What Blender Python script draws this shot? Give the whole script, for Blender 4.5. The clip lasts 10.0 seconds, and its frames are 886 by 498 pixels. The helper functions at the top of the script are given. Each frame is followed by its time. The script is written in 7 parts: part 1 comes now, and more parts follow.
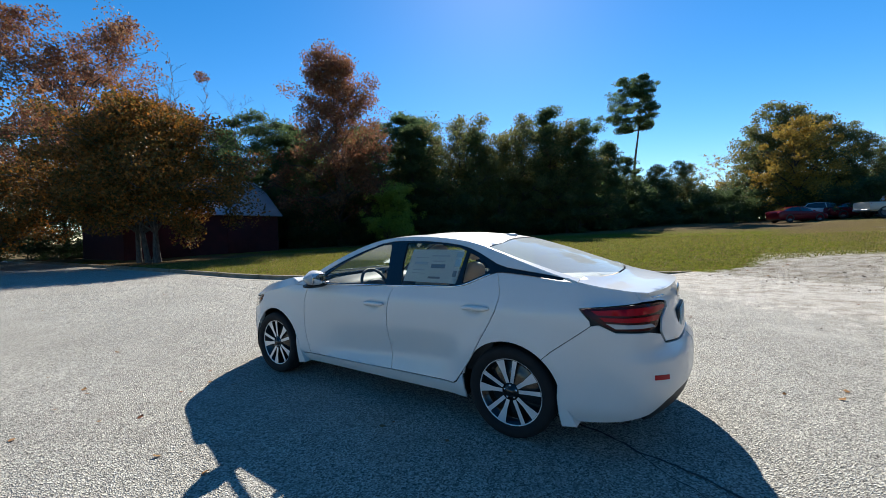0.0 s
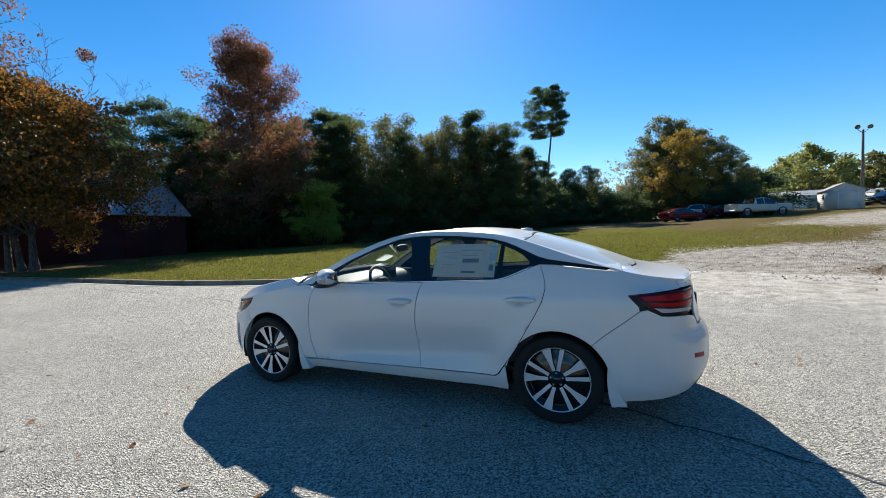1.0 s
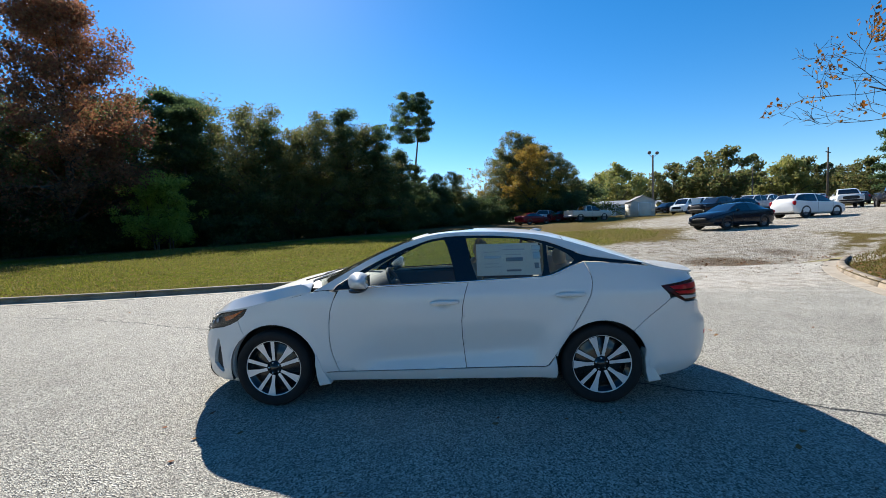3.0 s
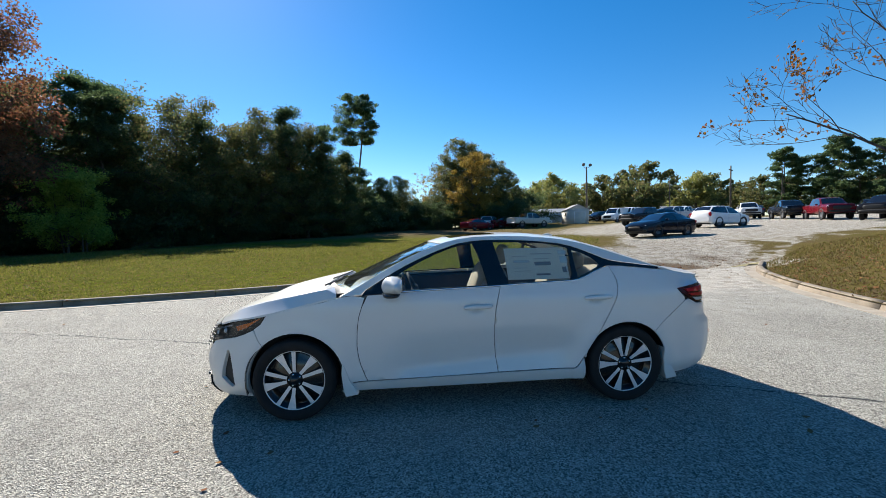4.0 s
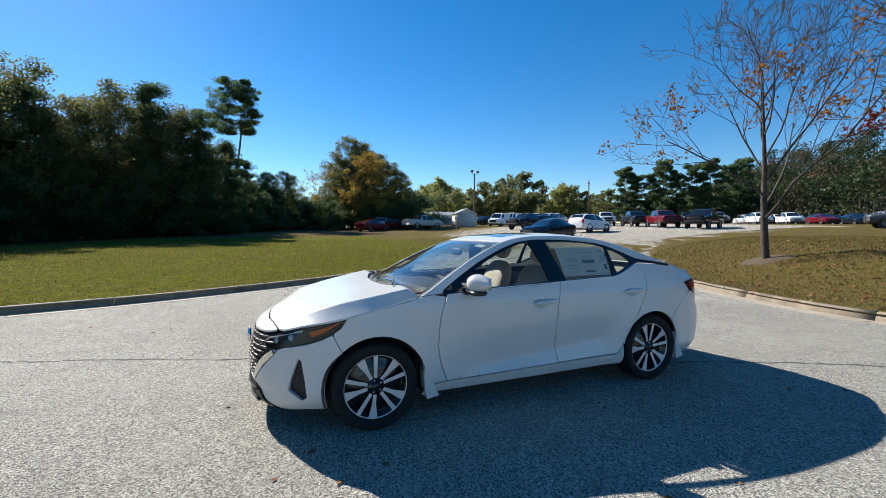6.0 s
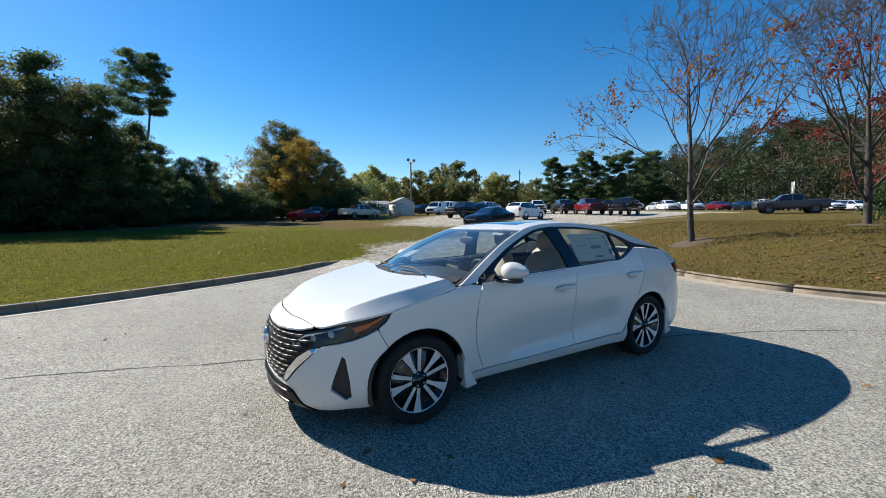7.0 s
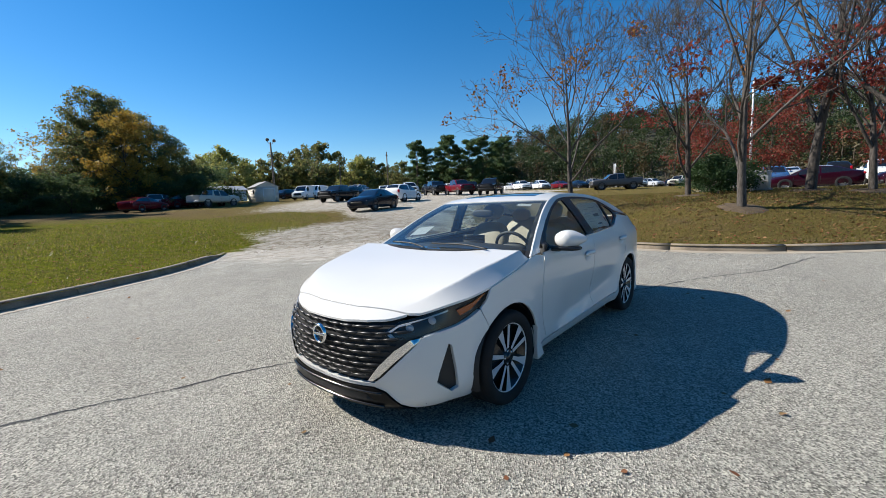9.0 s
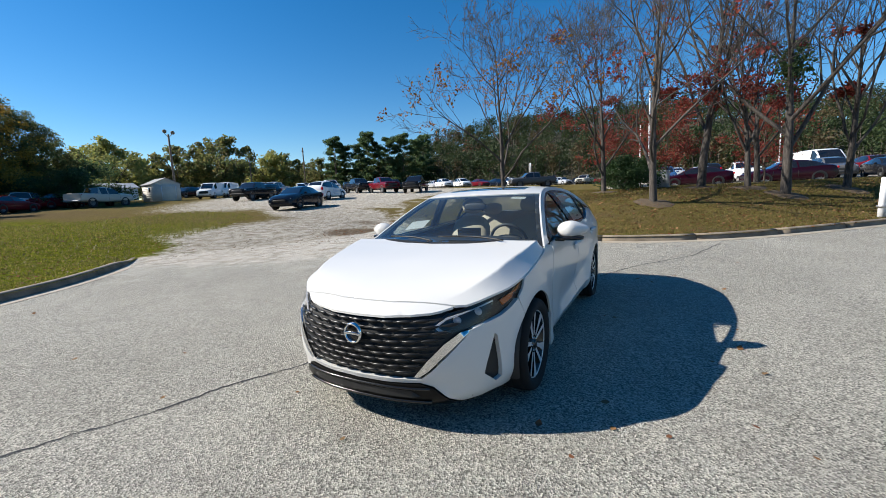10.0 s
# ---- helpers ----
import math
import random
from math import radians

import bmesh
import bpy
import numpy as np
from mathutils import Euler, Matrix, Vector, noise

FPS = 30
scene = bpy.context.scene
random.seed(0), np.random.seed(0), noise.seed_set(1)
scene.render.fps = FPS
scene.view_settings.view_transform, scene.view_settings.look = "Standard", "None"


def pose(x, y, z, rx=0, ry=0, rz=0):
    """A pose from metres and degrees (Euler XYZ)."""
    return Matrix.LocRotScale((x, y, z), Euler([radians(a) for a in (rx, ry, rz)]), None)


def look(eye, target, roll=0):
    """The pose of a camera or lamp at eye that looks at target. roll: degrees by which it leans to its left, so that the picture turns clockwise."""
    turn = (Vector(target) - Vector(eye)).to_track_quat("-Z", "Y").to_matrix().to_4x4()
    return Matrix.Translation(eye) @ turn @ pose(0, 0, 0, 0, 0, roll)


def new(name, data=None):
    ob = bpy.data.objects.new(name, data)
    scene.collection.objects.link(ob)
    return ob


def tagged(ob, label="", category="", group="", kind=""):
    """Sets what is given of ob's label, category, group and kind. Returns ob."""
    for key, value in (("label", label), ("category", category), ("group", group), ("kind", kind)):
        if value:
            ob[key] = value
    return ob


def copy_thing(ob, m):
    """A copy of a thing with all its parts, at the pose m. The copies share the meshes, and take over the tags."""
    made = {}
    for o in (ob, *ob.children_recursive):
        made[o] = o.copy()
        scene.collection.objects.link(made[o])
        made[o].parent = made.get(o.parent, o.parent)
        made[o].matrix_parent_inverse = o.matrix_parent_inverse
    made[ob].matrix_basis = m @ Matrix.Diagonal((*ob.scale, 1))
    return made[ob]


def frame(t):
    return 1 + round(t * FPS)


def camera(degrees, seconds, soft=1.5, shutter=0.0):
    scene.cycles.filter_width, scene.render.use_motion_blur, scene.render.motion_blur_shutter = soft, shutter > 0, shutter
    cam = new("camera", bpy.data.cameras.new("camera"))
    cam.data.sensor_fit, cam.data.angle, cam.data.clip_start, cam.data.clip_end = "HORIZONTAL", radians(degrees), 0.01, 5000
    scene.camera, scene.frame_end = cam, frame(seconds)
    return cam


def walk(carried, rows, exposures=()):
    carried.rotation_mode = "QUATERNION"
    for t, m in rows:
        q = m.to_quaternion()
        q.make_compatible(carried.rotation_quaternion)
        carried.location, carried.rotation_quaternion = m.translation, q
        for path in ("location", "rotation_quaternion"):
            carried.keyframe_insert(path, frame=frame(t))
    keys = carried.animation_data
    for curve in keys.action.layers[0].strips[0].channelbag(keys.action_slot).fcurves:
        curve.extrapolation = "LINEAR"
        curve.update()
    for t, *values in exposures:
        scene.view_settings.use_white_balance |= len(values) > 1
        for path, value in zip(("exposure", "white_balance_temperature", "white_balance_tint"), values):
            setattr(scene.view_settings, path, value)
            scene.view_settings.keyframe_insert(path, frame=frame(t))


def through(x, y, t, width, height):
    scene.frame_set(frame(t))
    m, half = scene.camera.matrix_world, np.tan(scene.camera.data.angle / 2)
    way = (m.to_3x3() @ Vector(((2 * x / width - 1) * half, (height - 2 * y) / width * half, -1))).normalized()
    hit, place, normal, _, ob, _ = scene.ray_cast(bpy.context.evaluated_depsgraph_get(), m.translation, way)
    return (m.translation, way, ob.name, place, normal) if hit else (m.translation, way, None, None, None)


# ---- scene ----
cam = camera(95.3, 10.0, 0.8)
METRES, EYE, TILT, LEAN, TURN = 7.761, 1.4434, 0.0, 0.0, 34.12
ROWS = [
    (0.0, 0.0, 0.0, 0.0, -0.06, -2.22, 1.57),
    (0.5, -0.0642, 0.003, -0.0006, -5.94, -2.34, 1.88),
    (1.0, -0.1149, 0.0159, -0.0028, -11.41, -2.5, 2.04),
    (1.5, -0.1598, 0.0293, 0.0017, -16.65, -2.64, 2.09),
    (2.0, -0.2099, 0.0387, 0.0029, -21.63, -2.81, 2.18),
    (2.5, -0.2518, 0.0581, -0.0004, -26.4, -2.9, 2.08),
    (3.0, -0.2939, 0.0866, 0.0015, -31.03, -2.9, 1.84),
    (4.5, -0.4082, 0.1795, 0.0027, -43.42, -2.1, 0.7),
    (5.0, -0.4465, 0.2138, -0.0007, -47.24, -1.93, 0.32),
    (5.5, -0.4778, 0.251, 0.0008, -51.4, -2.0, 0.07),
    (7.0, -0.5531, 0.3824, 0.0019, -65.48, -4.02, 0.75),
    (7.5, -0.5586, 0.4323, -0.0024, -70.09, -5.11, 1.32),
    (8.0, -0.567, 0.4765, -0.0043, -74.72, -6.01, 1.91),
    (8.5, -0.5794, 0.5245, -0.0018, -79.39, -6.51, 2.26),
    (9.0, -0.5773, 0.5738, -0.0047, -84.61, -6.9, 2.57),
    (9.5, -0.5748, 0.6179, -0.004, -90.25, -7.23, 2.73),
    (10.0, -0.575, 0.6675, -0.006, -96.0, -7.7, 2.77),
]
walk(cam, [(t, pose(0, 0, EYE, TILT, LEAN, TURN) @ pose(METRES * x, METRES * y, METRES * z, 90 + pitch, roll, yaw)) for t, x, y, z, yaw, pitch, roll in ROWS],
     [(0.0, 0.93), (3.0, 0.96), (5.5, 0.9), (7.5, 0.83), (10.0, 0.77)])

# ---- world, sun ----
SUN_AZ, SUN_EL = radians(-25.4), radians(35.9)   # from +y towards +x; above the ground
world = bpy.data.worlds.new("sky")
scene.world = world
world.use_nodes = True
_n = world.node_tree.nodes
_sky = _n.new("ShaderNodeTexSky")
_sky.sky_type, _sky.sun_disc = "NISHITA", False
_sky.sun_elevation, _sky.sun_rotation = SUN_EL, SUN_AZ
_sky.air_density, _sky.dust_density, _sky.ozone_density, _sky.altitude = 1.0, 0.1, 3.5, 300.0
_hue = _n.new("ShaderNodeHueSaturation")
_hue.inputs["Saturation"].default_value = 1.36
world.node_tree.links.new(_sky.outputs[0], _hue.inputs["Color"])
world.node_tree.links.new(_hue.outputs[0], _n["Background"].inputs[0])
_n["Background"].inputs[1].default_value = 0.08
sun_data = bpy.data.lights.new("sun", "SUN")
sun_data.energy, sun_data.angle, sun_data.color = 5.0, radians(0.53), (1.0, 0.95, 0.87)
sun = new("sun", sun_data)
SUN_DIR = Vector((math.sin(SUN_AZ) * math.cos(SUN_EL), math.cos(SUN_AZ) * math.cos(SUN_EL), math.sin(SUN_EL)))
sun.matrix_world = look(SUN_DIR * 60, (0, 0, 0))

# ---- materials ----
def material(name, base=(0.5, 0.5, 0.5), rough=0.6, metal=0.0, coat=0.0, spec=0.5, trans=0.0, ior=1.45):
    m = bpy.data.materials.new(name)
    m.use_nodes = True
    b = m.node_tree.nodes["Principled BSDF"]
    b.inputs["Base Color"].default_value = (*base, 1)
    b.inputs["Roughness"].default_value = rough
    b.inputs["Metallic"].default_value = metal
    b.inputs["Coat Weight"].default_value = coat
    b.inputs["Coat Roughness"].default_value = 0.03
    b.inputs["Specular IOR Level"].default_value = spec
    b.inputs["Transmission Weight"].default_value = trans
    b.inputs["IOR"].default_value = ior
    return m


class Nodes:
    """Short calls for a material's node tree."""

    def __init__(self, m):
        self.m, self.t = m, m.node_tree
        self.b = self.t.nodes["Principled BSDF"]

    def add(self, kind, **values):
        n = self.t.nodes.new("ShaderNode" + kind)
        for k, v in values.items():
            n.inputs[k.replace("_", " ")].default_value = v
        return n

    def link(self, a, b):
        self.t.links.new(a, b)

    def coord(self, which="Object"):
        return self.add("TexCoord").outputs[which]

    def noise(self, scale, detail=4.0, rough=0.55, co=None, out="Fac"):
        n = self.add("TexNoise", Scale=scale, Detail=detail, Roughness=rough)
        self.link(co or self.coord(), n.inputs["Vector"])
        return n.outputs[out]

    def ramp(self, fac, stops):
        r = self.add("ValToRGB")
        e = r.color_ramp.elements
        while len(e) < len(stops):
            e.new(0.5)
        for el, (p, c) in zip(e, stops):
            el.position, el.color = p, (*c, 1) if len(c) == 3 else c
        self.link(fac, r.inputs[0])
        return r.outputs[0]

    def mix(self, fac, a, b, blend="MIX"):
        n = self.t.nodes.new("ShaderNodeMix")
        n.data_type, n.blend_type = "RGBA", blend
        for v, s in ((fac, 0), (a, 6), (b, 7)):
            if isinstance(v, (int, float)):
                n.inputs[s].default_value = v
            elif isinstance(v, tuple):
                n.inputs[s].default_value = (*v, 1)
            else:
                self.link(v, n.inputs[s])
        return n.outputs[2]

    def math(self, op, a, b=0.0, c=0.0):
        n = self.t.nodes.new("ShaderNodeMath")
        n.operation = op
        for i, v in enumerate((a, b, c)):
            if isinstance(v, (int, float)):
                n.inputs[i].default_value = v
            else:
                self.link(v, n.inputs[i])
        return n.outputs[0]

    def attr(self, name):
        n = self.t.nodes.new("ShaderNodeAttribute")
        n.attribute_name = name
        return n.outputs["Fac"]

    def bump(self, height, strength=0.3, distance=0.01):
        n = self.add("Bump", Strength=strength, Distance=distance)
        self.link(height, n.inputs["Height"])
        self.link(n.outputs[0], self.b.inputs["Normal"])
        return n

    def color(self, c):
        self.link(c, self.b.inputs["Base Color"])

    def rough(self, r):
        self.link(r, self.b.inputs["Roughness"])


def gray(v):
    return (v, v, v)


def speckled(name, a, b, rough=0.8, scale=6.0, fine=60.0, bump=0.3, dist=0.004, metal=0.0):
    """A plain surface with stains at one scale and grain at a finer one."""
    m = material(name, a, rough, metal)
    k = Nodes(m)
    big = k.noise(scale, 5)
    small = k.noise(fine, 3)
    f = k.math("ADD", k.math("MULTIPLY", big, 0.65), k.math("MULTIPLY", small, 0.35))
    k.color(k.ramp(f, [(0.33, a), (0.67, b)]))
    k.rough(k.math("MULTIPLY_ADD", small, 0.2, rough - 0.1))
    k.bump(small, bump, dist)
    return m


def ground_colours(k):
    """Chip seal and gravel colours, shared by the road and the dirt round it."""
    co = k.coord()
    chips = k.add("TexVoronoi", Scale=105.0)
    k.link(co, chips.inputs["Vector"])
    chip = k.ramp(chips.outputs["Color"], [(0.13, gray(0.09)), (0.5, gray(0.46)), (0.87, gray(0.92))])
    fine = k.noise(150.0, 2, co=co)
    big = k.noise(0.35, 6, 0.6, co)
    mid = k.noise(3.0, 5, 0.6, co)
    asphalt = k.mix(0.9, k.ramp(big, [(0.3, (0.325, 0.308, 0.26)), (0.7, (0.402, 0.383, 0.327))]), chip, "OVERLAY")
    asphalt = k.mix(k.math("MULTIPLY", k.ramp(mid, [(0.45, gray(0)), (0.75, gray(1))]), 0.35), asphalt, (0.22, 0.198, 0.168))
    gravel = k.mix(0.5, k.ramp(mid, [(0.28, (0.24, 0.195, 0.14)), (0.42, (0.39, 0.35, 0.285)), (0.55, (0.5, 0.46, 0.39)), (0.74, (0.66, 0.62, 0.54))]), chip, "OVERLAY")
    return co, asphalt, gravel, chips.outputs["Distance"], fine, mid, big


def asphalt_material():
    m = material("worn_chip_seal", gray(0.3), 0.85)
    k = Nodes(m)
    co, asphalt, gravel, chip, fine, mid, big = ground_colours(k)
    g = k.attr("gravel")
    fac = k.ramp(k.math("ADD", g, k.math("MULTIPLY_ADD", mid, 0.9, -0.45)), [(0.4, gray(0)), (0.65, gray(1))])
    crumbs = k.ramp(k.noise(22.0, 4, 0.7, co), [(0.57, gray(0)), (0.66, gray(1))])
    col = k.mix(fac, asphalt, gravel)
    col = k.mix(k.math("MULTIPLY", crumbs, k.math("MULTIPLY", fac, 0.6)), col, (0.15, 0.115, 0.08))
    pale = k.ramp(k.noise(0.8, 5, 0.62, co), [(0.5, gray(0)), (0.68, gray(1))])
    k.color(k.mix(k.math("MULTIPLY", pale, k.math("MULTIPLY_ADD", g, 1.1, 0.12)), col, k.ramp(fine, [(0.3, (0.42, 0.39, 0.33)), (0.7, (0.66, 0.63, 0.56))])))
    k.bump(k.math("ADD", k.math("MULTIPLY", chip, 0.7), k.math("MULTIPLY", fine, 0.5)), 1.0, 0.02)
    k.b.inputs["Specular IOR Level"].default_value = 0.35
    return m


def lawn_material():
    m = material("lawn_and_gravel", (0.1, 0.12, 0.03), 0.95, spec=0.02)
    k = Nodes(m)
    co, asphalt, gravel, chip, fine, mid, big = ground_colours(k)
    blades = k.noise(45.0, 4, 0.7, co)
    grass = k.ramp(k.math("ADD", k.math("MULTIPLY", mid, 0.5), k.math("MULTIPLY", blades, 0.5)),
                   [(0.3, (0.045, 0.053, 0.004)), (0.48, (0.122, 0.14, 0.008)), (0.68, (0.24, 0.235, 0.016))])
    clump = k.noise(1.3, 6, 0.7, co)
    grass = k.mix(k.ramp(clump, [(0.48, gray(0.0)), (0.7, gray(0.45))]), grass, k.ramp(blades, [(0.3, (0.075, 0.062, 0.018)), (0.7, (0.2, 0.155, 0.055))]))
    grass = k.mix(k.ramp(k.noise(7.0, 4, 0.7, co), [(0.5, gray(0.0)), (0.7, gray(0.6))]), grass, (0.035, 0.04, 0.009))
    dry = k.ramp(blades, [(0.3, (0.082, 0.066, 0.02)), (0.7, (0.225, 0.175, 0.062))])
    d = k.attr("dry")
    patch = k.ramp(k.math("ADD", d, k.math("MULTIPLY_ADD", big, 1.2, -0.6)), [(0.3, gray(0)), (0.75, gray(1))])
    turf = k.mix(patch, grass, dry)
    dirt = k.ramp(k.noise(9.0, 5, 0.65, co), [(0.3, (0.095, 0.063, 0.038)), (0.7, (0.195, 0.14, 0.088))])
    turf = k.mix(k.math("MULTIPLY", k.ramp(k.noise(0.9, 6, 0.65, co), [(0.52, gray(0)), (0.72, gray(1))]), k.math("MULTIPLY_ADD", d, 0.7, 0.2)), turf, dirt)
    leaf = k.add("TexVoronoi", Scale=11.0)
    k.link(co, leaf.inputs["Vector"])
    near = k.ramp(leaf.outputs["Distance"], [(0.26, gray(1)), (0.32, gray(0))])
    few = k.ramp(leaf.outputs["Color"], [(0.58, gray(0)), (0.62, gray(1))])
    turf = k.mix(k.math("MULTIPLY", near, few), turf, k.ramp(blades, [(0.35, (0.12, 0.062, 0.027)), (0.65, (0.27, 0.18, 0.085))]))
    shade = k.attr("litter")
    turf = k.mix(k.math("MULTIPLY", shade, 0.85), turf, dirt)
    g = k.attr("gravel")
    ragged = k.math("ADD", k.math("MULTIPLY_ADD", mid, 0.8, -0.4), k.math("MULTIPLY_ADD", k.noise(14.0, 5, 0.7, co), 0.9, -0.45))
    fac = k.ramp(k.math("ADD", g, ragged), [(0.36, gray(0)), (0.66, gray(1))])
    crumbs = k.ramp(k.noise(24.0, 4, 0.7, co), [(0.58, gray(0)), (0.68, gray(0.6))])
    gravel = k.mix(crumbs, gravel, (0.14, 0.105, 0.07))
    bare = k.ramp(k.math("ADD", k.attr("bare"), ragged), [(0.42, gray(0)), (0.62, gray(0.85))])
    k.color(k.mix(bare, k.mix(fac, turf, gravel), dirt))
    k.bump(k.math("ADD", blades, chip), 0.9, 0.03)
    return m


def leaf_material(name, stops, through=0.5):
    """Leaves that differ one from another and let some light through."""
    m = material(name, stops[0], 0.55, spec=0.35)
    k = Nodes(m)
    r = k.t.nodes.new("ShaderNodeNewGeometry").outputs["Random Per Island"]
    n = len(stops)
    col = k.ramp(r, [(i / max(1, n - 1), c) for i, c in enumerate(stops)])
    k.color(col)
    tr = k.add("BsdfTranslucent")
    k.link(col, tr.inputs[0])
    mx = k.add("MixShader", Fac=through)
    k.link(k.b.outputs[0], mx.inputs[1])
    k.link(tr.outputs[0], mx.inputs[2])
    k.link(mx.outputs[0], k.t.nodes["Material Output"].inputs[0])
    return m


def bark_material(name, a, b):
    m = material(name, a, 0.9)
    k = Nodes(m)
    mp = k.add("Mapping", Scale=(9.0, 9.0, 2.0))
    k.link(k.coord(), mp.inputs[0])
    n = k.noise(2.0, 6, 0.7, mp.outputs[0])
    k.color(k.ramp(n, [(0.35, a), (0.65, b)]))
    k.bump(n, 0.6, 0.02)
    return m


M_ROAD = asphalt_material()
M_LAWN = lawn_material()
M_KERB = speckled("kerb_concrete", (0.115, 0.09, 0.064), (0.3, 0.246, 0.18), 0.85, 2.5, 70, 0.5)
M_GUTTER = speckled("gutter_concrete", (0.26, 0.22, 0.165), (0.42, 0.365, 0.29), 0.85, 2.0, 60, 0.4)
M_CRACK = speckled("crack_sealed_dark", gray(0.03), gray(0.07), 0.9, 8, 80)
M_BARK_GREY = bark_material("grey_bark", (0.04, 0.034, 0.03), (0.13, 0.115, 0.1))
M_BARK_ISLE = bark_material("maple_bark", (0.022, 0.018, 0.015), (0.1, 0.086, 0.074))
M_BARK_DARK = bark_material("dark_bark", (0.035, 0.028, 0.022), (0.11, 0.085, 0.065))
M_BARK_PINE = bark_material("pine_bark", (0.07, 0.05, 0.04), (0.2, 0.15, 0.115))
M_PINE = leaf_material("pine_needles", [(0.055, 0.096, 0.045), (0.096, 0.151, 0.060), (0.151, 0.206, 0.081)], 0.6)
M_CEDAR = leaf_material("cedar_foliage", [(0.050, 0.081, 0.034), (0.081, 0.124, 0.046), (0.110, 0.139, 0.055)], 0.6)
M_OAK = leaf_material("oak_leaves", [(0.085, 0.11, 0.042), (0.14, 0.165, 0.055), (0.18, 0.175, 0.06), (0.2, 0.15, 0.06)], 0.6)
M_MAPLE = leaf_material("maple_leaves", [(0.06, 0.055, 0.016), (0.11, 0.085, 0.02), (0.2, 0.1, 0.022), (0.4, 0.15, 0.025), (0.09, 0.075, 0.02), (0.3, 0.12, 0.024)], 0.45)
M_RED = leaf_material("red_leaves", [(0.2, 0.078, 0.045), (0.29, 0.118, 0.062), (0.27, 0.15, 0.07), (0.14, 0.082, 0.048)], 0.5)
M_CRIMSON = leaf_material("crimson_leaves", [(0.17, 0.026, 0.022), (0.25, 0.05, 0.036), (0.2, 0.062, 0.03)], 0.45)
M_YELLOW = leaf_material("yellow_leaves", [(0.226, 0.174, 0.034), (0.347, 0.243, 0.044), (0.434, 0.260, 0.044), (0.156, 0.139, 0.034)], 0.45)
M_LIME = leaf_material("lime_leaves", [(0.22, 0.3, 0.05), (0.34, 0.42, 0.075), (0.43, 0.48, 0.1)], 0.6)
M_PALE = leaf_material("pale_green_leaves", [(0.217, 0.260, 0.076), (0.325, 0.325, 0.098), (0.391, 0.347, 0.109)], 0.45)
M_ORANGE = leaf_material("orange_leaves", [(0.326, 0.108, 0.022), (0.282, 0.141, 0.032), (0.217, 0.076, 0.022)], 0.45)
# darker copies of pine, oak and red leaves: the hill's shade put into colour
M_HILLPINE = leaf_material("hill_pine_foliage", [(0.022, 0.04, 0.014), (0.04, 0.062, 0.02), (0.058, 0.074, 0.024)], 0.35)
M_HILLOAK = leaf_material("hill_oak_foliage", [(0.075, 0.065, 0.03), (0.11, 0.085, 0.035), (0.09, 0.055, 0.028)], 0.3)
M_HILLRED = leaf_material("hill_red_foliage", [(0.1, 0.04, 0.022), (0.14, 0.065, 0.03)], 0.3)
M_SHRUB = leaf_material("evergreen_leaves", [(0.028, 0.06, 0.02), (0.05, 0.09, 0.028)], 0.4)

# ---- the ground ----
def part(name, data, mat, parent=None, label=""):
    """Links a bmesh or a mesh as one mesh object, under a thing or a part where one is given."""
    if isinstance(data, bmesh.types.BMesh):
        me = bpy.data.meshes.new(name)
        data.to_mesh(me)
        data.free()
    else:
        me = data
    if mat is not None and not me.materials:
        for m in (mat if isinstance(mat, (list, tuple)) else [mat]):
            me.materials.append(m)
    ob = new(name, me)
    if parent is not None:
        ob.parent = parent
    if label:
        ob["label"] = label
    return ob


def mesh_of(verts, faces, smooth=False, name="mesh"):
    me = bpy.data.meshes.new(name)
    me.from_pydata([tuple(v) for v in verts], [], [tuple(f) for f in faces])
    if smooth:
        me.polygons.foreach_set("use_smooth", [True] * len(me.polygons))
    me.update()
    return me


def smooth_line(points, step):
    """A Catmull-Rom line through the points, with a point about every step."""
    p = [Vector((*q[:2], q[2] if len(q) > 2 else 0.0)) for q in points]
    p = [2 * p[0] - p[1]] + p + [2 * p[-1] - p[-2]]
    out = []
    for a, b, c, d in zip(p, p[1:], p[2:], p[3:]):
        n = max(1, round((c - b).length / step))
        for i in range(n):
            t = i / n
            out.append(0.5 * (2 * b + (c - a) * t + (2 * a - 5 * b + 4 * c - d) * t * t + (3 * b - a - 3 * c + d) * t ** 3))
    return out + [p[-2]]


def offset_line(line, d):
    """The line moved d to its left, in plan."""
    out = []
    for i, p in enumerate(line):
        t = (line[min(i + 1, len(line) - 1)] - line[max(i - 1, 0)]).normalized()
        out.append(p + Vector((-t.y, t.x, 0)) * d)
    return out


def inside(x, y, poly):
    hit = False
    j = len(poly) - 1
    for i in range(len(poly)):
        (xi, yi), (xj, yj) = poly[i], poly[j]
        if (yi > y) != (yj > y) and x < (xj - xi) * (y - yi) / (yj - yi) + xi:
            hit = not hit
        j = i
    return hit


def step01(a, b, v):
    t = min(1.0, max(0.0, (v - a) / (b - a)))
    return t * t * (3 - 2 * t)


def seg_dist(x, y, line):
    """How far (x, y) lies from a line of points, in plan."""
    best = 1e9
    for (ax, ay), (bx, by) in zip(line, line[1:]):
        dx, dy = bx - ax, by - ay
        t = max(0.0, min(1.0, ((x - ax) * dx + (y - ay) * dy) / (dx * dx + dy * dy + 1e-9)))
        best = min(best, math.hypot(x - ax - t * dx, y - ay - t * dy))
    return best


def poly_depth(x, y, poly):
    """How far (x, y) lies inside a closed ring; negative outside."""
    d = seg_dist(x, y, poly + poly[:1])
    return d if inside(x, y, poly) else -d


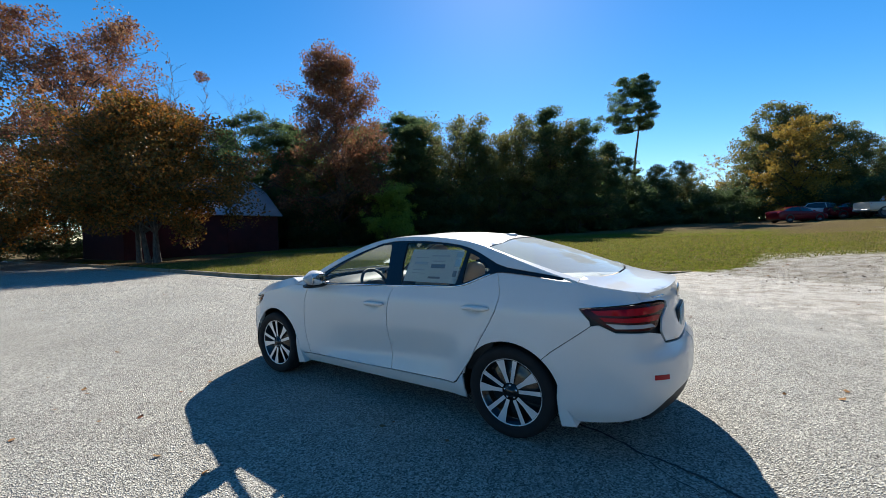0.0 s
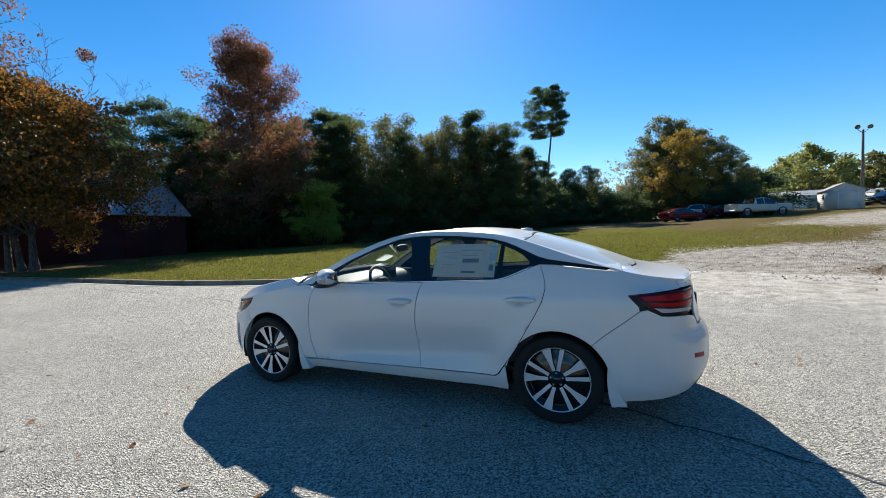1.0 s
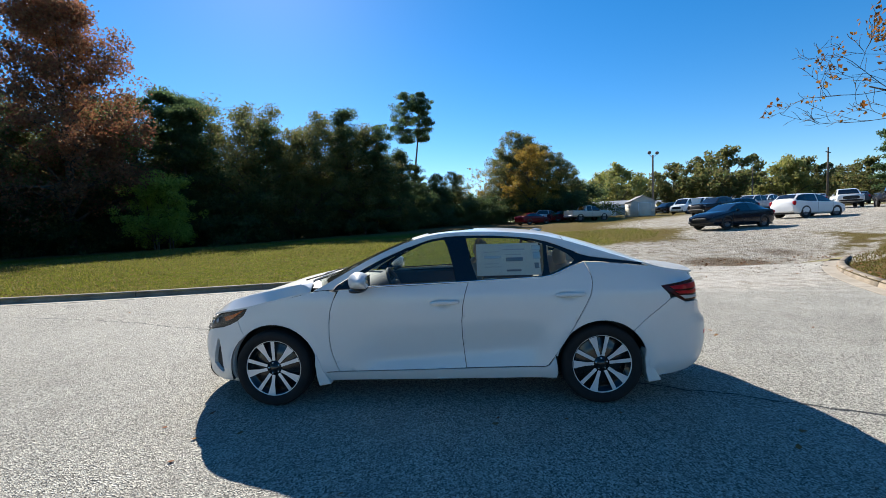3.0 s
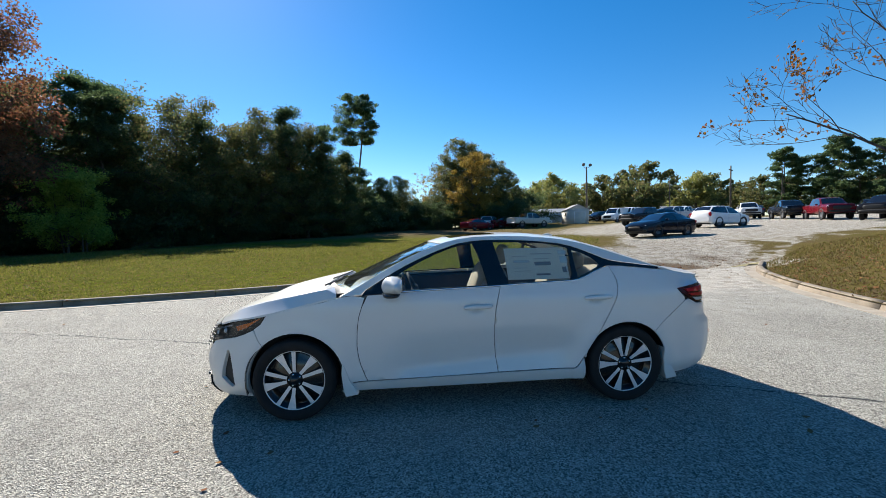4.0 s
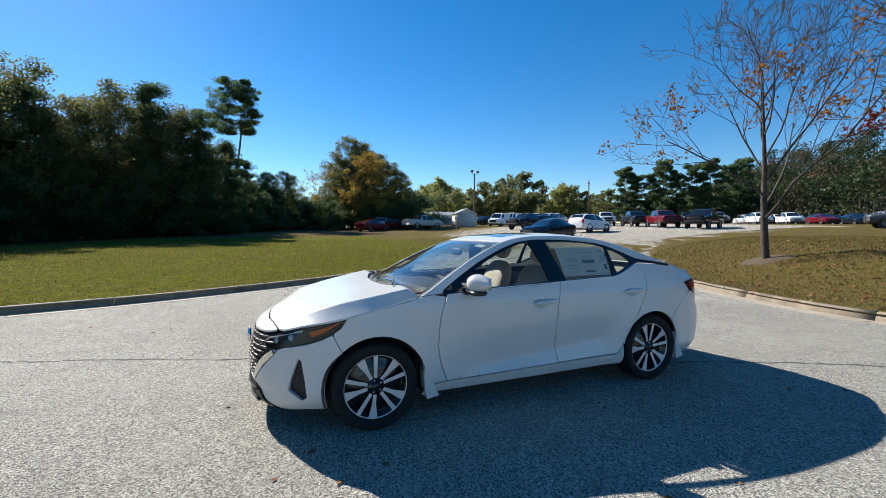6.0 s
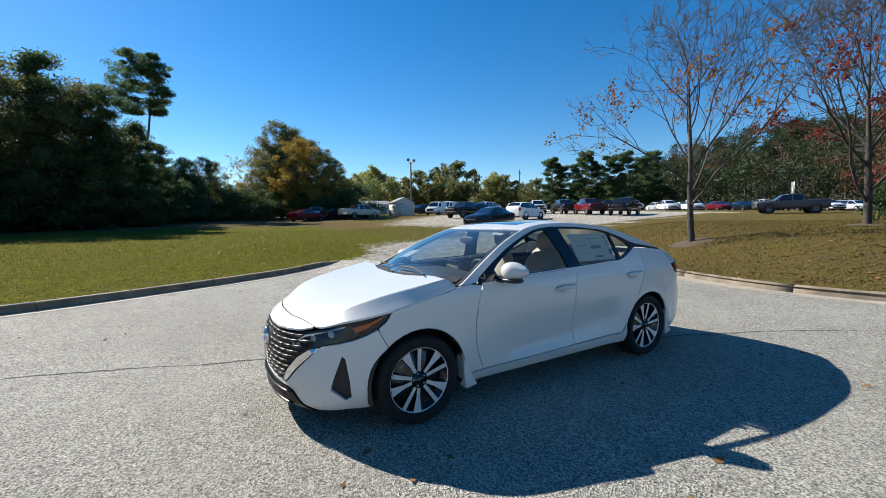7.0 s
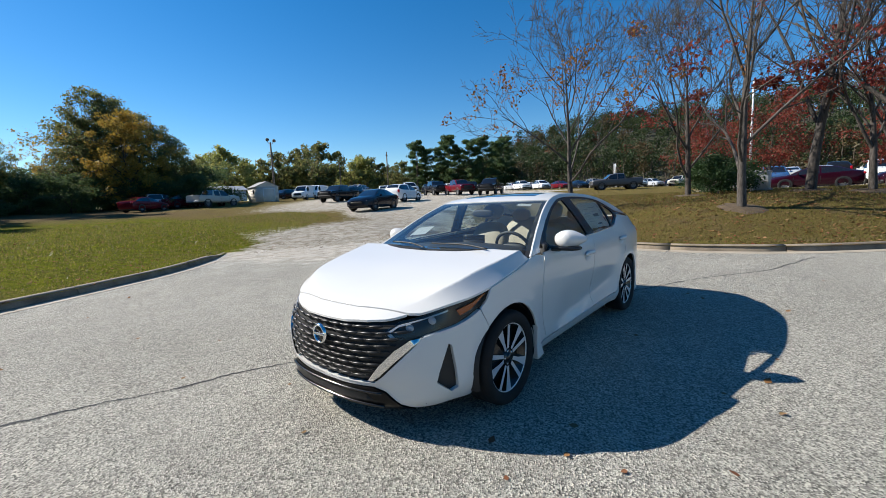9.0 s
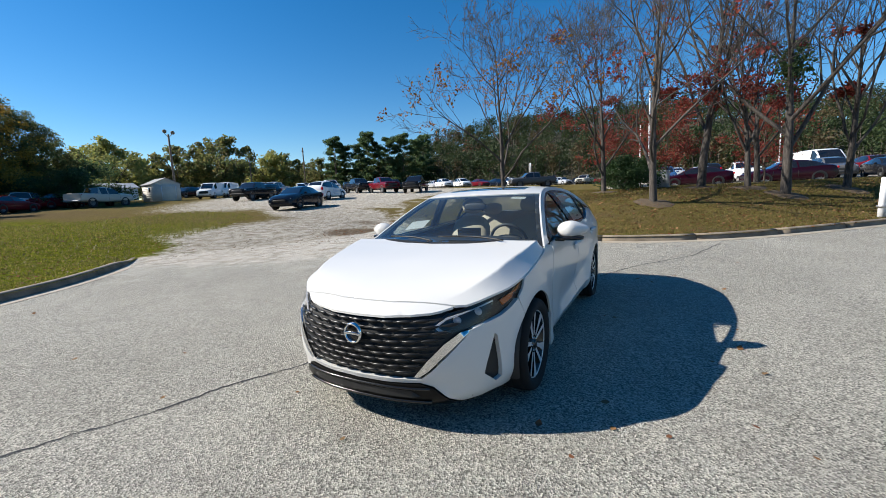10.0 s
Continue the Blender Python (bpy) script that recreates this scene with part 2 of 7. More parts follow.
def rise(x, y):
    """The lie of the land beyond the road."""
    north = 0.034 * min(60.0, max(0.0, y - 9.0)) * (0.35 + 0.65 * step01(-35.0, -4.0, x))
    east = 0.036 * min(45.0, max(0.0, x - 4.0)) * step01(-60.0, 0.0, y)
    return north + east * (1.0 - 0.25 * step01(20, 60, y))


# road edge: the north kerb from west to east, the island's kerb from north to south
NORTH = smooth_line([(-140, 8.4), (-56, 8.2), (-25, 8.15), (-18, 8.15), (-14, 8.1), (-11, 8.6), (-9, 9.15), (-7.2, 9.75), (-5.4, 10.65), (-4.1, 11.4),
                     (-3.2, 12.0), (-2.2, 12.95), (-1.3, 14.0), (-0.6, 15.1)], 0.5)
ISLAND = smooth_line([(10.3, 13.4), (8.6, 11.7), (7.4, 10.2), (6.4, 8.6), (5.6, 7.0), (4.95, 5.4), (4.55, 4.2), (4.42, 3.1), (4.55, 2.1), (4.9, 1.0),
                      (5.5, 0.0), (6.5, -1.2), (8.7, -3.5), (12, -6.6), (18, -11), (40, -24), (110, -60)], 0.4)
THROAT = [(-0.1, 14.9), (1.5, 13.6), (3.5, 12.6), (6.0, 12.2), (8.2, 12.6)]
ROAD_POLY = [(p.x, p.y) for p in NORTH] + THROAT + [(p.x, p.y) for p in ISLAND] + [(110, -120), (-140, -120)]
KERB_H = 0.13


def mound(x, y):
    """The planted island stands up in a low mound."""
    if not inside(x, y, ISLE_POLY):
        return 0.0
    d = seg_dist(x, y, ISLE_RIM)
    want = 0.98 + 0.22 * step01(9.0, 16.0, x) - 0.2 * step01(20.0, 28.0, x)
    return max(0.0, want - KERB_H - rise(x, y)) * step01(0.2, 5.2, d) * step01(-40, -8, y)


ISLAND_XY = [(p.x, p.y) for p in ISLAND[::3]]
GRASS_RIM = [(10.3, 13.4), (13.0, 15.6), (20.0, 18.5), (30.0, 20.5), (45.0, 21.0)]
ISLE_RIM = list(reversed(GRASS_RIM)) + ISLAND_XY
ISLE_POLY = ISLE_RIM + [(110, -60), (110, 21)]
NORTH_XY = [(p.x, p.y) for p in NORTH[::3]]
DRIVE_POLY = [(-0.5, 15.0), (1.2, 16.3), (3.25, 17.1), (6.0, 18.5), (8.0, 20.2), (10.6, 23.8), (13.0, 27.0), (18.0, 31.0), (30.0, 36.0), (45.0, 41.0), (45.0, 22.0),
              (30.0, 21.3), (20.0, 19.2), (13.0, 16.2), (10.2, 13.6), (8.4, 11.4), (6.0, 11.4), (3.5, 12.0), (1.5, 13.0)]
DRIVE_XY = [(3.2, 11.0), (6.5, 16.0), (11.0, 21.0), (19.0, 26.0), (33.0, 31.0)]
LOT_XY = [(17, 32), (24, 40), (31, 47), (39, 44), (50, 37)]


def ground_z(x, y):
    """The height of lawn, gravel and island."""
    dn = min(seg_dist(x, y, NORTH_XY), seg_dist(x, y, ISLAND_XY), seg_dist(x, y, THROAT))
    z = rise(x, y) * step01(0.0, 5.0, dn)
    kerbed = 1.0 - step01(0.0, 3.0, 3.0 - seg_dist(x, y, THROAT) if seg_dist(x, y, THROAT) < 3.0 else 0.0)
    z += KERB_H * kerbed * (0.9 + 0.1 * step01(0, 2, dn))
    z += mound(x, y)
    z += 0.035 * noise.noise((x * 0.35, y * 0.35, 0)) * step01(0.3, 2.0, dn)
    return z


def triangulated(points, poly, keep):
    from mathutils.geometry import delaunay_2d_cdt
    n = len(poly)
    verts = [Vector(p) for p in poly] + [Vector(p) for p in points]
    v, e, f, *_ = delaunay_2d_cdt(verts, [(i, (i + 1) % n) for i in range(n)], [], 0, 1e-4)
    return v, [t for t in f if keep(sum(v[i].x for i in t) / len(t), sum(v[i].y for i in t) / len(t))]


def float_layer(me, name, values):
    me.attributes.new(name, "FLOAT", "POINT").data.foreach_set("value", values)


def gravel_amount(x, y):
    if inside(x, y, ISLE_POLY) and (x < 45):
        return max(0.8 * step01(1.2, 0.0, seg_dist(x, y, GRASS_RIM)), 0.9 * step01(2.2, 0.6, math.hypot(x - 10.0, y - 13.2)), step01(21.5, 23.0, x) * step01(8.0, 5.0, y))
    a = step01(-0.9, 1.1, poly_depth(x, y, DRIVE_POLY))
    lot = 1.0 - step01(4.0, 13.0, seg_dist(x, y, LOT_XY))
    return max(a, 0.72 * lot)


def bare_amount(x, y):
    """Brown dirt worn bare where the drive turns in."""
    return max(0.75 * step01(1.9, 0.4, math.hypot((x - 6.4) * 0.7, y - 13.0)), 0.6 * step01(1.6, 0.3, math.hypot((x - 9.2) * 0.8, y - 14.6)), 0.35 * step01(7.0, 2.0, seg_dist(x, y, [(12, 31), (20, 42), (22, 52)])))


def build_ground():
    rnd = random.Random(3)
    pts = []
    for (r0, r1, step) in ((0, 16, 0.55), (16, 34, 1.1), (34, 75, 2.4), (75, 160, 7.0), (160, 420, 28.0)):
        n = int(2 * r1 / step)
        for i in range(n + 1):
            for j in range(n + 1):
                x, y = -r1 + i * step, -r1 + j * step
                d = max(abs(x - 1), abs(y - 4))
                if r0 <= d < r1:
                    x, y = x + rnd.uniform(-0.2, 0.2) * step, y + rnd.uniform(-0.2, 0.2) * step
                    if not inside(x, y, ROAD_POLY):
                        pts.append((x, y))
    for k in range(48):
        a = k * math.tau / 48
        pts += [(r * math.cos(a), r * math.sin(a)) for r in (700, 1400, 3000)]
    v, f = triangulated(pts, ROAD_POLY, lambda x, y: not inside(x, y, ROAD_POLY))
    me = mesh_of([(p.x, p.y, ground_z(p.x, p.y)) for p in v], f, True)
    float_layer(me, "gravel", [gravel_amount(p.x, p.y) for p in v])
    float_layer(me, "bare", [bare_amount(p.x, p.y) for p in v])
    float_layer(me, "dry", [0.78 * step01(2, 6, p.x) + 0.3 * step01(22, 38, p.y) + 0.09 + 0.3 * step01(3.0, 0.0, seg_dist(p.x, p.y, NORTH_XY)) for p in v])
    float_layer(me, "litter", [step01(9.0, 4.0, math.hypot(p.x + 28, p.y - 12)) + step01(36.0, 42.0, math.hypot(p.x, p.y)) * step01(12, 2, p.x) for p in v])
    ob = part("ground", me, M_LAWN)
    tagged(ob, "autumn lawn, bare dirt and pale gravel ground with fallen leaves", "ground", kind="structure")
    pts = []
    for (r0, r1, step) in ((0, 18, 0.8), (18, 60, 4.0), (60, 140, 15.0)):
        n = int(2 * r1 / step)
        pts += [(-r1 + i * step, -r1 + j * step) for i in range(n + 1) for j in range(n + 1)
                if r0 <= max(abs(-r1 + i * step), abs(-r1 + j * step)) < r1 and inside(-r1 + i * step, -r1 + j * step, ROAD_POLY)]
    v, f = triangulated(pts, ROAD_POLY, lambda x, y: inside(x, y, ROAD_POLY))
    me = mesh_of([(p.x, p.y, ground_z(p.x, p.y) if seg_dist(p.x, p.y, THROAT) < 0.01 else 0.0) for p in v], f, True)
    float_layer(me, "gravel", [0.75 * step01(5.5, 0.0, seg_dist(p.x, p.y, THROAT)) + 0.3 * step01(6, 1.5, seg_dist(p.x, p.y, DRIVE_XY)) + 0.28 * step01(7.5, 2.0, math.hypot(p.x - 3.0, p.y - 8.5)) for p in v])
    tagged(part("road", me, M_ROAD), "worn pale grey chip-seal asphalt with patches of loose gravel", "road", kind="structure")


def kerb_run(name, line, label):
    """A rounded concrete kerb, cast in lengths, with its gutter strip on the road side. The lawn lies to the line's left."""
    root = tagged(new(name), label, "kerb", kind="structure")
    sec = [(-0.012, -0.05), (-0.01, 0.0), (0.03, 0.115), (0.05, 0.137), (0.085, 0.146), (0.15, 0.146), (0.175, 0.138), (0.18, -0.05)]
    gut = [(-0.32, -0.03), (-0.31, 0.006), (-0.01, 0.007), (-0.01, -0.03)]
    i, per = 0, 6
    while i < len(line) - 1:
        run = line[i:i + per + 1]
        if len(run) < 2:
            break
        a0 = run[0] + (run[1] - run[0]).normalized() * 0.008
        run = [a0] + run[1:-1] + [run[-1] - (run[-1] - run[-2]).normalized() * 0.008]
        for nm, s, m in (("kerb_stone", sec, M_KERB), ("gutter", gut, M_GUTTER)):
            vs, fs = [], []
            for q in range(len(s)):
                vs += [(p.x, p.y, p.z + s[q][1]) for p in offset_line(run, s[q][0])]
            w = len(run)
            for q in range(len(s) - 1):
                fs += [(q * w + r, q * w + r + 1, (q + 1) * w + r + 1, (q + 1) * w + r) for r in range(w - 1)]
            fs += [tuple(q * w for q in range(len(s))), tuple(q * w + w - 1 for q in reversed(range(len(s))))]
            me = mesh_of(vs, fs)
            me.polygons.foreach_set("use_smooth", [len(p.vertices) == 4 and nm == "kerb_stone" for p in me.polygons])
            part(nm, me, m, root)
        i += per
    return root


build_ground()
kerb_run("kerb", [Vector((p.x, p.y, -0.12 * step01(-1.9, -0.7, p.x))) for p in NORTH if p.x > -60], "weathered concrete kerb along the lawn's edge")
kerb_run("kerb", [p for p in ISLAND if p.x < 30], "pale tan concrete kerb round the planted island")

# ---- trees ----
def tube(verts, faces, path, radii, sides=5):
    """Adds a tapered tube along the path."""
    base = len(verts)
    n = len(path)
    for i, p in enumerate(path):
        t = (path[min(i + 1, n - 1)] - path[max(i - 1, 0)]).normalized()
        u = t.cross(Vector((0.31, 0.17, 0.94)) if abs(t.z) < 0.9 else Vector((1, 0, 0))).normalized()
        w = t.cross(u)
        for k in range(sides):
            a = math.tau * k / sides
            verts.append(p + (u * math.cos(a) + w * math.sin(a)) * radii[i])
    for i in range(n - 1):
        for k in range(sides):
            k2 = (k + 1) % sides
            faces.append((base + i * sides + k, base + i * sides + k2, base + (i + 1) * sides + k2, base + (i + 1) * sides + k))
    faces.append(tuple(base + (n - 1) * sides + k for k in range(sides)))


def wander(rnd, start, way, length, steps, bend, lift=0.0):
    path, p, d = [start], start.copy(), way.normalized()
    for _ in range(steps):
        d = (d + Vector((rnd.gauss(0, bend), rnd.gauss(0, bend), rnd.gauss(0, bend) + lift))).normalized()
        p = p + d * (length / steps)
        path.append(p.copy())
    return path, d


def leaf_mesh(centres, size, rng, slim=0.55, droop=0.3):
    """Many small folded leaves, one island each, round the given centres."""
    c = np.asarray(centres, dtype=float)
    n = len(c)
    a = rng.normal(size=(n, 3))
    a[:, 2] -= droop
    a /= np.linalg.norm(a, axis=1)[:, None]
    b = np.cross(a, rng.normal(size=(n, 3)))
    b /= np.linalg.norm(b, axis=1)[:, None] + 1e-9
    s = size * rng.uniform(0.6, 1.3, size=(n, 1))
    up = np.cross(a, b) * s * 0.18
    q = np.stack([c - a * s * 0.5, c + b * s * slim * 0.5 + up, c + a * s * 0.5, c - b * s * slim * 0.5 + up], axis=1).reshape(-1, 3)
    i = np.arange(n)[:, None] * 4
    tri = np.concatenate([i + np.array([[0, 1, 2]]), i + np.array([[0, 2, 3]])], axis=0)
    me = bpy.data.meshes.new("crown")
    me.from_pydata(q.tolist(), [], tri.tolist())
    me.update()
    return me


def point_at(path, radii, z):
    """The point of an upright path at height z, and how thick it is there."""
    for i in range(len(path) - 1):
        if path[i + 1].z >= z:
            t = max(0.0, min(1.0, (z - path[i].z) / max(1e-6, path[i + 1].z - path[i].z)))
            return path[i].lerp(path[i + 1], t), radii[i] + (radii[i + 1] - radii[i]) * t
    return path[-1], radii[-1]


def tree(name, label, height, width, bare, seed, leaf, bark, leaves=6000, leaf_size=0.28, clumps=60, trunk_r=0.2, shape="round", clump_r=0.16, stems=1):
    """A tree at the origin: tapered trunk, limbs that leave it in turn, and leaf clumps along their outer ends. bare: how much of the height is bare trunk."""
    rnd, rng = random.Random(seed), np.random.default_rng(seed)
    root = tagged(new(name), label, "tree")
    vs, fs, cent = [], [], []
    lo, hi = height * bare, height
    needle = shape in ("pine", "cone", "crown")
    fall = shape in ("cone", "spire")
    per_limb = 8 if needle else 9
    for s in range(stems):
        foot = Vector((0, 0, -0.2)) if stems == 1 else Vector((rnd.uniform(-1.6, 1.6), rnd.uniform(-0.8, 0.8), -0.2))
        lean = Vector((rnd.gauss(0, 0.03) + foot.x * 0.1, rnd.gauss(0, 0.03), 1))
        path, _ = wander(rnd, foot, lean, height * (0.97 if needle else 0.86), 12, 0.03)
        radii = [trunk_r * (1.25 if i == 0 else 1.0) * (1 - 0.92 * i / 12) for i in range(13)]
        tube(vs, fs, path, radii, 8)
        limbs = max(6, clumps // (6 * stems))
        turn = rnd.uniform(0, math.tau)
        for i in range(limbs):
            u = (i + rnd.uniform(0.1, 0.9)) / limbs
            if fall:
                prof = 0.2 + 0.84 * (1 - u) ** 0.8
            elif shape == "pine":
                prof = 0.35 + 0.65 * math.sin(math.pi * min(1, 0.2 + 0.72 * u))
            elif shape == "crown":
                prof = 0.4 + 0.62 * math.sin(math.pi * (0.12 + 0.78 * u)) - 0.1 * u
            elif shape == "dome":
                prof = math.sqrt(max(0.03, 1 - u ** 2.2))
            elif shape == "vase":
                prof = 0.35 + 0.75 * math.sin(math.pi * (0.15 + 0.75 * u))
            else:
                prof = math.sin(math.pi * (0.12 + 0.8 * u)) ** 0.75
            turn += 2.4 + rnd.gauss(0, 0.5)
            r = width / 2 * prof * rnd.uniform(0.62, 1.12)
            z = lo + (hi - lo) * u
            elev = radians(rnd.uniform(-4, 24) + 22 * u if needle else rnd.uniform(24, 48) + 16 * u)
            z0 = max(0.5 * lo + 0.3, z - r * math.tan(elev) * (0.55 if needle else 0.8))
            st, rad = point_at(path, radii, z0)
            end = Vector((foot.x + lean.x * z * 0.6 + math.cos(turn) * r, foot.y + lean.y * z * 0.6 + math.sin(turn) * r, min(z, hi - 0.2)))
            way = end - st
            limb = []
            for k in range(6):
                t = k / 5
                p = st + way * t + Vector((rnd.gauss(0, 0.03), rnd.gauss(0, 0.03), rnd.gauss(0, 0.02))) * way.length * (t > 0)
                p.z += (0.16 if not needle else -0.05) * way.length * math.sin(math.pi * t)
                limb.append(p)
            base_r = min(rad * 0.6, 0.012 + 0.022 * way.length)
            tube(vs, fs, limb, [max(0.008, base_r * (1 - 0.85 * k / 5)) for k in range(6)], 5)
            for c in range(per_limb):
                t = 0.3 + 0.7 * (c + rnd.random()) / per_limb if r > 0.16 * width else rnd.uniform(0.2, 1.0)
                k = min(4, int(t * 5))
                p = limb[k].lerp(limb[k + 1], t * 5 - k)
                spread = way.length * (0.2 if needle else 0.26) * (1.15 - 0.5 * t)
                q = p + Vector((rnd.gauss(0, spread), rnd.gauss(0, spread), rnd.gauss(0.02, 0.4) * spread * (0.5 if needle else 1.4)))
                q.z = min(q.z, hi)
                cent.append(q)
                tube(vs, fs, [p, (p + q) / 2 + Vector((0, 0, 0.08 * spread)), q], [max(0.006, base_r * 0.35), 0.01, 0.005], 3)
        for c in range(3 if fall else 5):
            cent.append(path[-1] + Vector((rnd.gauss(0, 0.05), rnd.gauss(0, 0.05), -rnd.random() * 0.09)) * height)
    part("trunk", mesh_of(vs, fs, True), bark, root)
    per = leaves // len(cent)
    cr = clump_r * width
    pts = []
    for c in cent:
        k = int(per * rnd.uniform(0.35, 1.65))
        g = rng.normal(size=(k, 3))
        g *= (rng.random(k) ** 0.4 / np.linalg.norm(g, axis=1))[:, None]
        g *= np.array([0.66, 0.66, 0.44 if needle else 0.52]) * cr * rnd.uniform(0.55, 1.25)
        pts.append(g + np.array(c))
    pts = np.concatenate(pts)
    pts = pts[pts[:, 2] > 0.05]
    part("crown", leaf_mesh(pts, leaf_size, rng, 0.42 if needle else 0.7), leaf, root)
    return root


def bare_tree(name, label, height, seed, bark, leaf, spread=0.75, trunk_r=0.13, first=0.28, leaves=500, leaf_size=0.13, levels=5, low=0.0, kids=3, vase=False, twig=0.0035, reach=0.42):
    """A tree that has lost most of its leaves: limbs that fork down to fine twigs."""
    rnd, rng = random.Random(seed), np.random.default_rng(seed)
    root = tagged(new(name), label, "tree")
    vs, fs, tips = [], [], []

    def grow(start, way, length, r, level):
        steps = 6 if level < 2 else 4 if level < 4 else 3
        path, d = wander(rnd, start, way, length, steps, 0.03 if level == 0 else 0.07 + 0.025 * level, 0.05)
        tube(vs, fs, path, [max(twig, r * (1 - (0.86 if vase and level == 0 else 0.6) * i / steps)) for i in range(steps + 1)], 8 if level == 0 else 5 if level < 3 else 3)
        if level >= 2:
            tips.extend((p, level) for p in path[1:])
        if level >= levels:
            return
        n = 13 if vase and level == 0 else kids + (2 if level == 0 else 1 if level == 1 else -1 if kids > 3 else 0)
        turn = rnd.uniform(0, math.tau)
        for i in range(n):
            f = (first + (1 - first) * (i + 0.6) / n) if level == 0 else 0.3 + 0.7 * (i + rnd.uniform(0.3, 1.0)) / n
            f = min(f, 1.0)
            k = min(steps, int(f * steps))
            st = path[k] if k == steps else path[k].lerp(path[k + 1], f * steps - k)
            axis = (path[min(k + 1, steps)] - path[max(k - 1, 0)]).normalized()
            turn += 2.4 + rnd.gauss(0, 0.35)
            side = axis.cross(Vector((math.cos(turn), math.sin(turn), 0.2))).normalized()
            if vase and level == 0:
                # long limbs low down that climb beside the leader, shorter ones above
                ang = spread * (1.15 - 0.5 * f) * rnd.uniform(0.75, 1.15)
                w = (axis * math.cos(ang) + side * math.sin(ang)).normalized()
                grow(st, w, height * (1 - 0.62 * f) * reach * 1.45 * rnd.uniform(0.8, 1.15), r * (1 - 0.72 * f) * rnd.uniform(0.42, 0.62), 1)
                continue
            ang = spread * rnd.uniform(0.55, 1.05) * (0.35 if f > 0.97 else 1.0)
            w = (axis * math.cos(ang) + side * math.sin(ang)).normalized()
            w.z = max(w.z, 0.05)
            grow(st, w, length * rnd.uniform(0.45, 0.66) * (1.0 if level else 0.95), max(0.004, r * (1 - 0.6 * f) * rnd.uniform(0.45, 0.66)), level + 1)

    grow(Vector((0, 0, -0.15)), Vector((rnd.gauss(0, 0.03), rnd.gauss(0, 0.03), 1)), height * (0.8 if vase else 0.55), trunk_r, 0)
    part("trunk", mesh_of(vs, fs, True), bark, root)
    cand = [p for p, lv in tips if lv >= 3 and p.z < height * (1 - low * rnd.uniform(0.75, 1.1)) or rnd.random() < 0.004]
    if leaves and cand:
        spots = [cand[rnd.randrange(len(cand))] for _ in range(max(8, leaves // 9))]
        pick = [rnd.choice(spots) + Vector((rnd.gauss(0, .13), rnd.gauss(0, .13), rnd.gauss(0, .1))) for _ in range(leaves)]
        part("crown", leaf_mesh(pick, leaf_size, rng, 0.75), leaf, root)
    return root


def plant(proto, x, y, size=1.0, turn=0.0, fat=1.0, sink=0.0, z=None, group=""):
    o = copy_thing(proto, pose(x, y, (ground_z(x, y) if z is None else z) - sink, 0, 0, turn))
    o.scale = (size * fat, size * fat, size)
    return tagged(o, group=group)


def polar(az, d, x0=0.0, y0=0.0):
    return x0 + d * math.sin(radians(az)), y0 + d * math.cos(radians(az))


def at_home(ob, x, y, turn=0.0, sink=0.0):
    ob.matrix_basis = pose(x, y, ground_z(x, y) - sink, 0, 0, turn)
    return ob


# the big trees by the barn
at_home(tree("maple_tree", "broad maple with bronze and orange autumn leaves at the lawn's corner", 9.4, 11.2, 0.32, 11, M_MAPLE, M_BARK_GREY,
             80000, 0.17, 240, 0.17, "dome", 0.145, stems=4), *polar(-69.4, 30.5))
at_home(tree("maple_tree", "small maple with green and orange leaves by the roadside", 6.5, 8.5, 0.15, 12, M_MAPLE, M_BARK_GREY,
             24000, 0.17, 110, 0.13, "dome", 0.14, stems=3), *polar(-83.0, 36))
at_home(tree("sweetgum_tree", "tall sweetgum with thin reddish-brown autumn leaves", 20.5, 13.5, 0.28, 13, M_RED, M_BARK_DARK,
             42000, 0.2, 210, 0.24, "vase", 0.125), *polar(-75.5, 46))
at_home(bare_tree("oak_tree", "bare grey oak behind the maple", 18.0, 14, M_BARK_GREY, M_RED, 0.8, 0.26, 0.3, 60, 0.2, 5, twig=0.011), *polar(-65.5, 44))
at_home(tree("sweetgum_tree", "tall sweetgum with rust-red autumn leaves at the wood's edge", 19.3, 13.6, 0.2, 15, M_RED, M_BARK_DARK,
             50000, 0.2, 280, 0.26, "spire", 0.125), *polar(-48.4, 43.0))
at_home(tree("pine_tree", "tall lone pine with a high open crown above the wood", 23.2, 9.0, 0.64, 16, M_PINE, M_BARK_PINE,
             30000, 0.26, 150, 0.3, "crown", 0.13), -10.6, 70.0)
at_home(tree("bamboo_clump", "rounded lime-green bamboo clump before the dark wood", 6.3, 5.6, 0.05, 17, M_LIME, M_BARK_DARK,
             22000, 0.15, 110, 0.05, "dome", 0.14, stems=5), *polar(-40.6, 40.0))

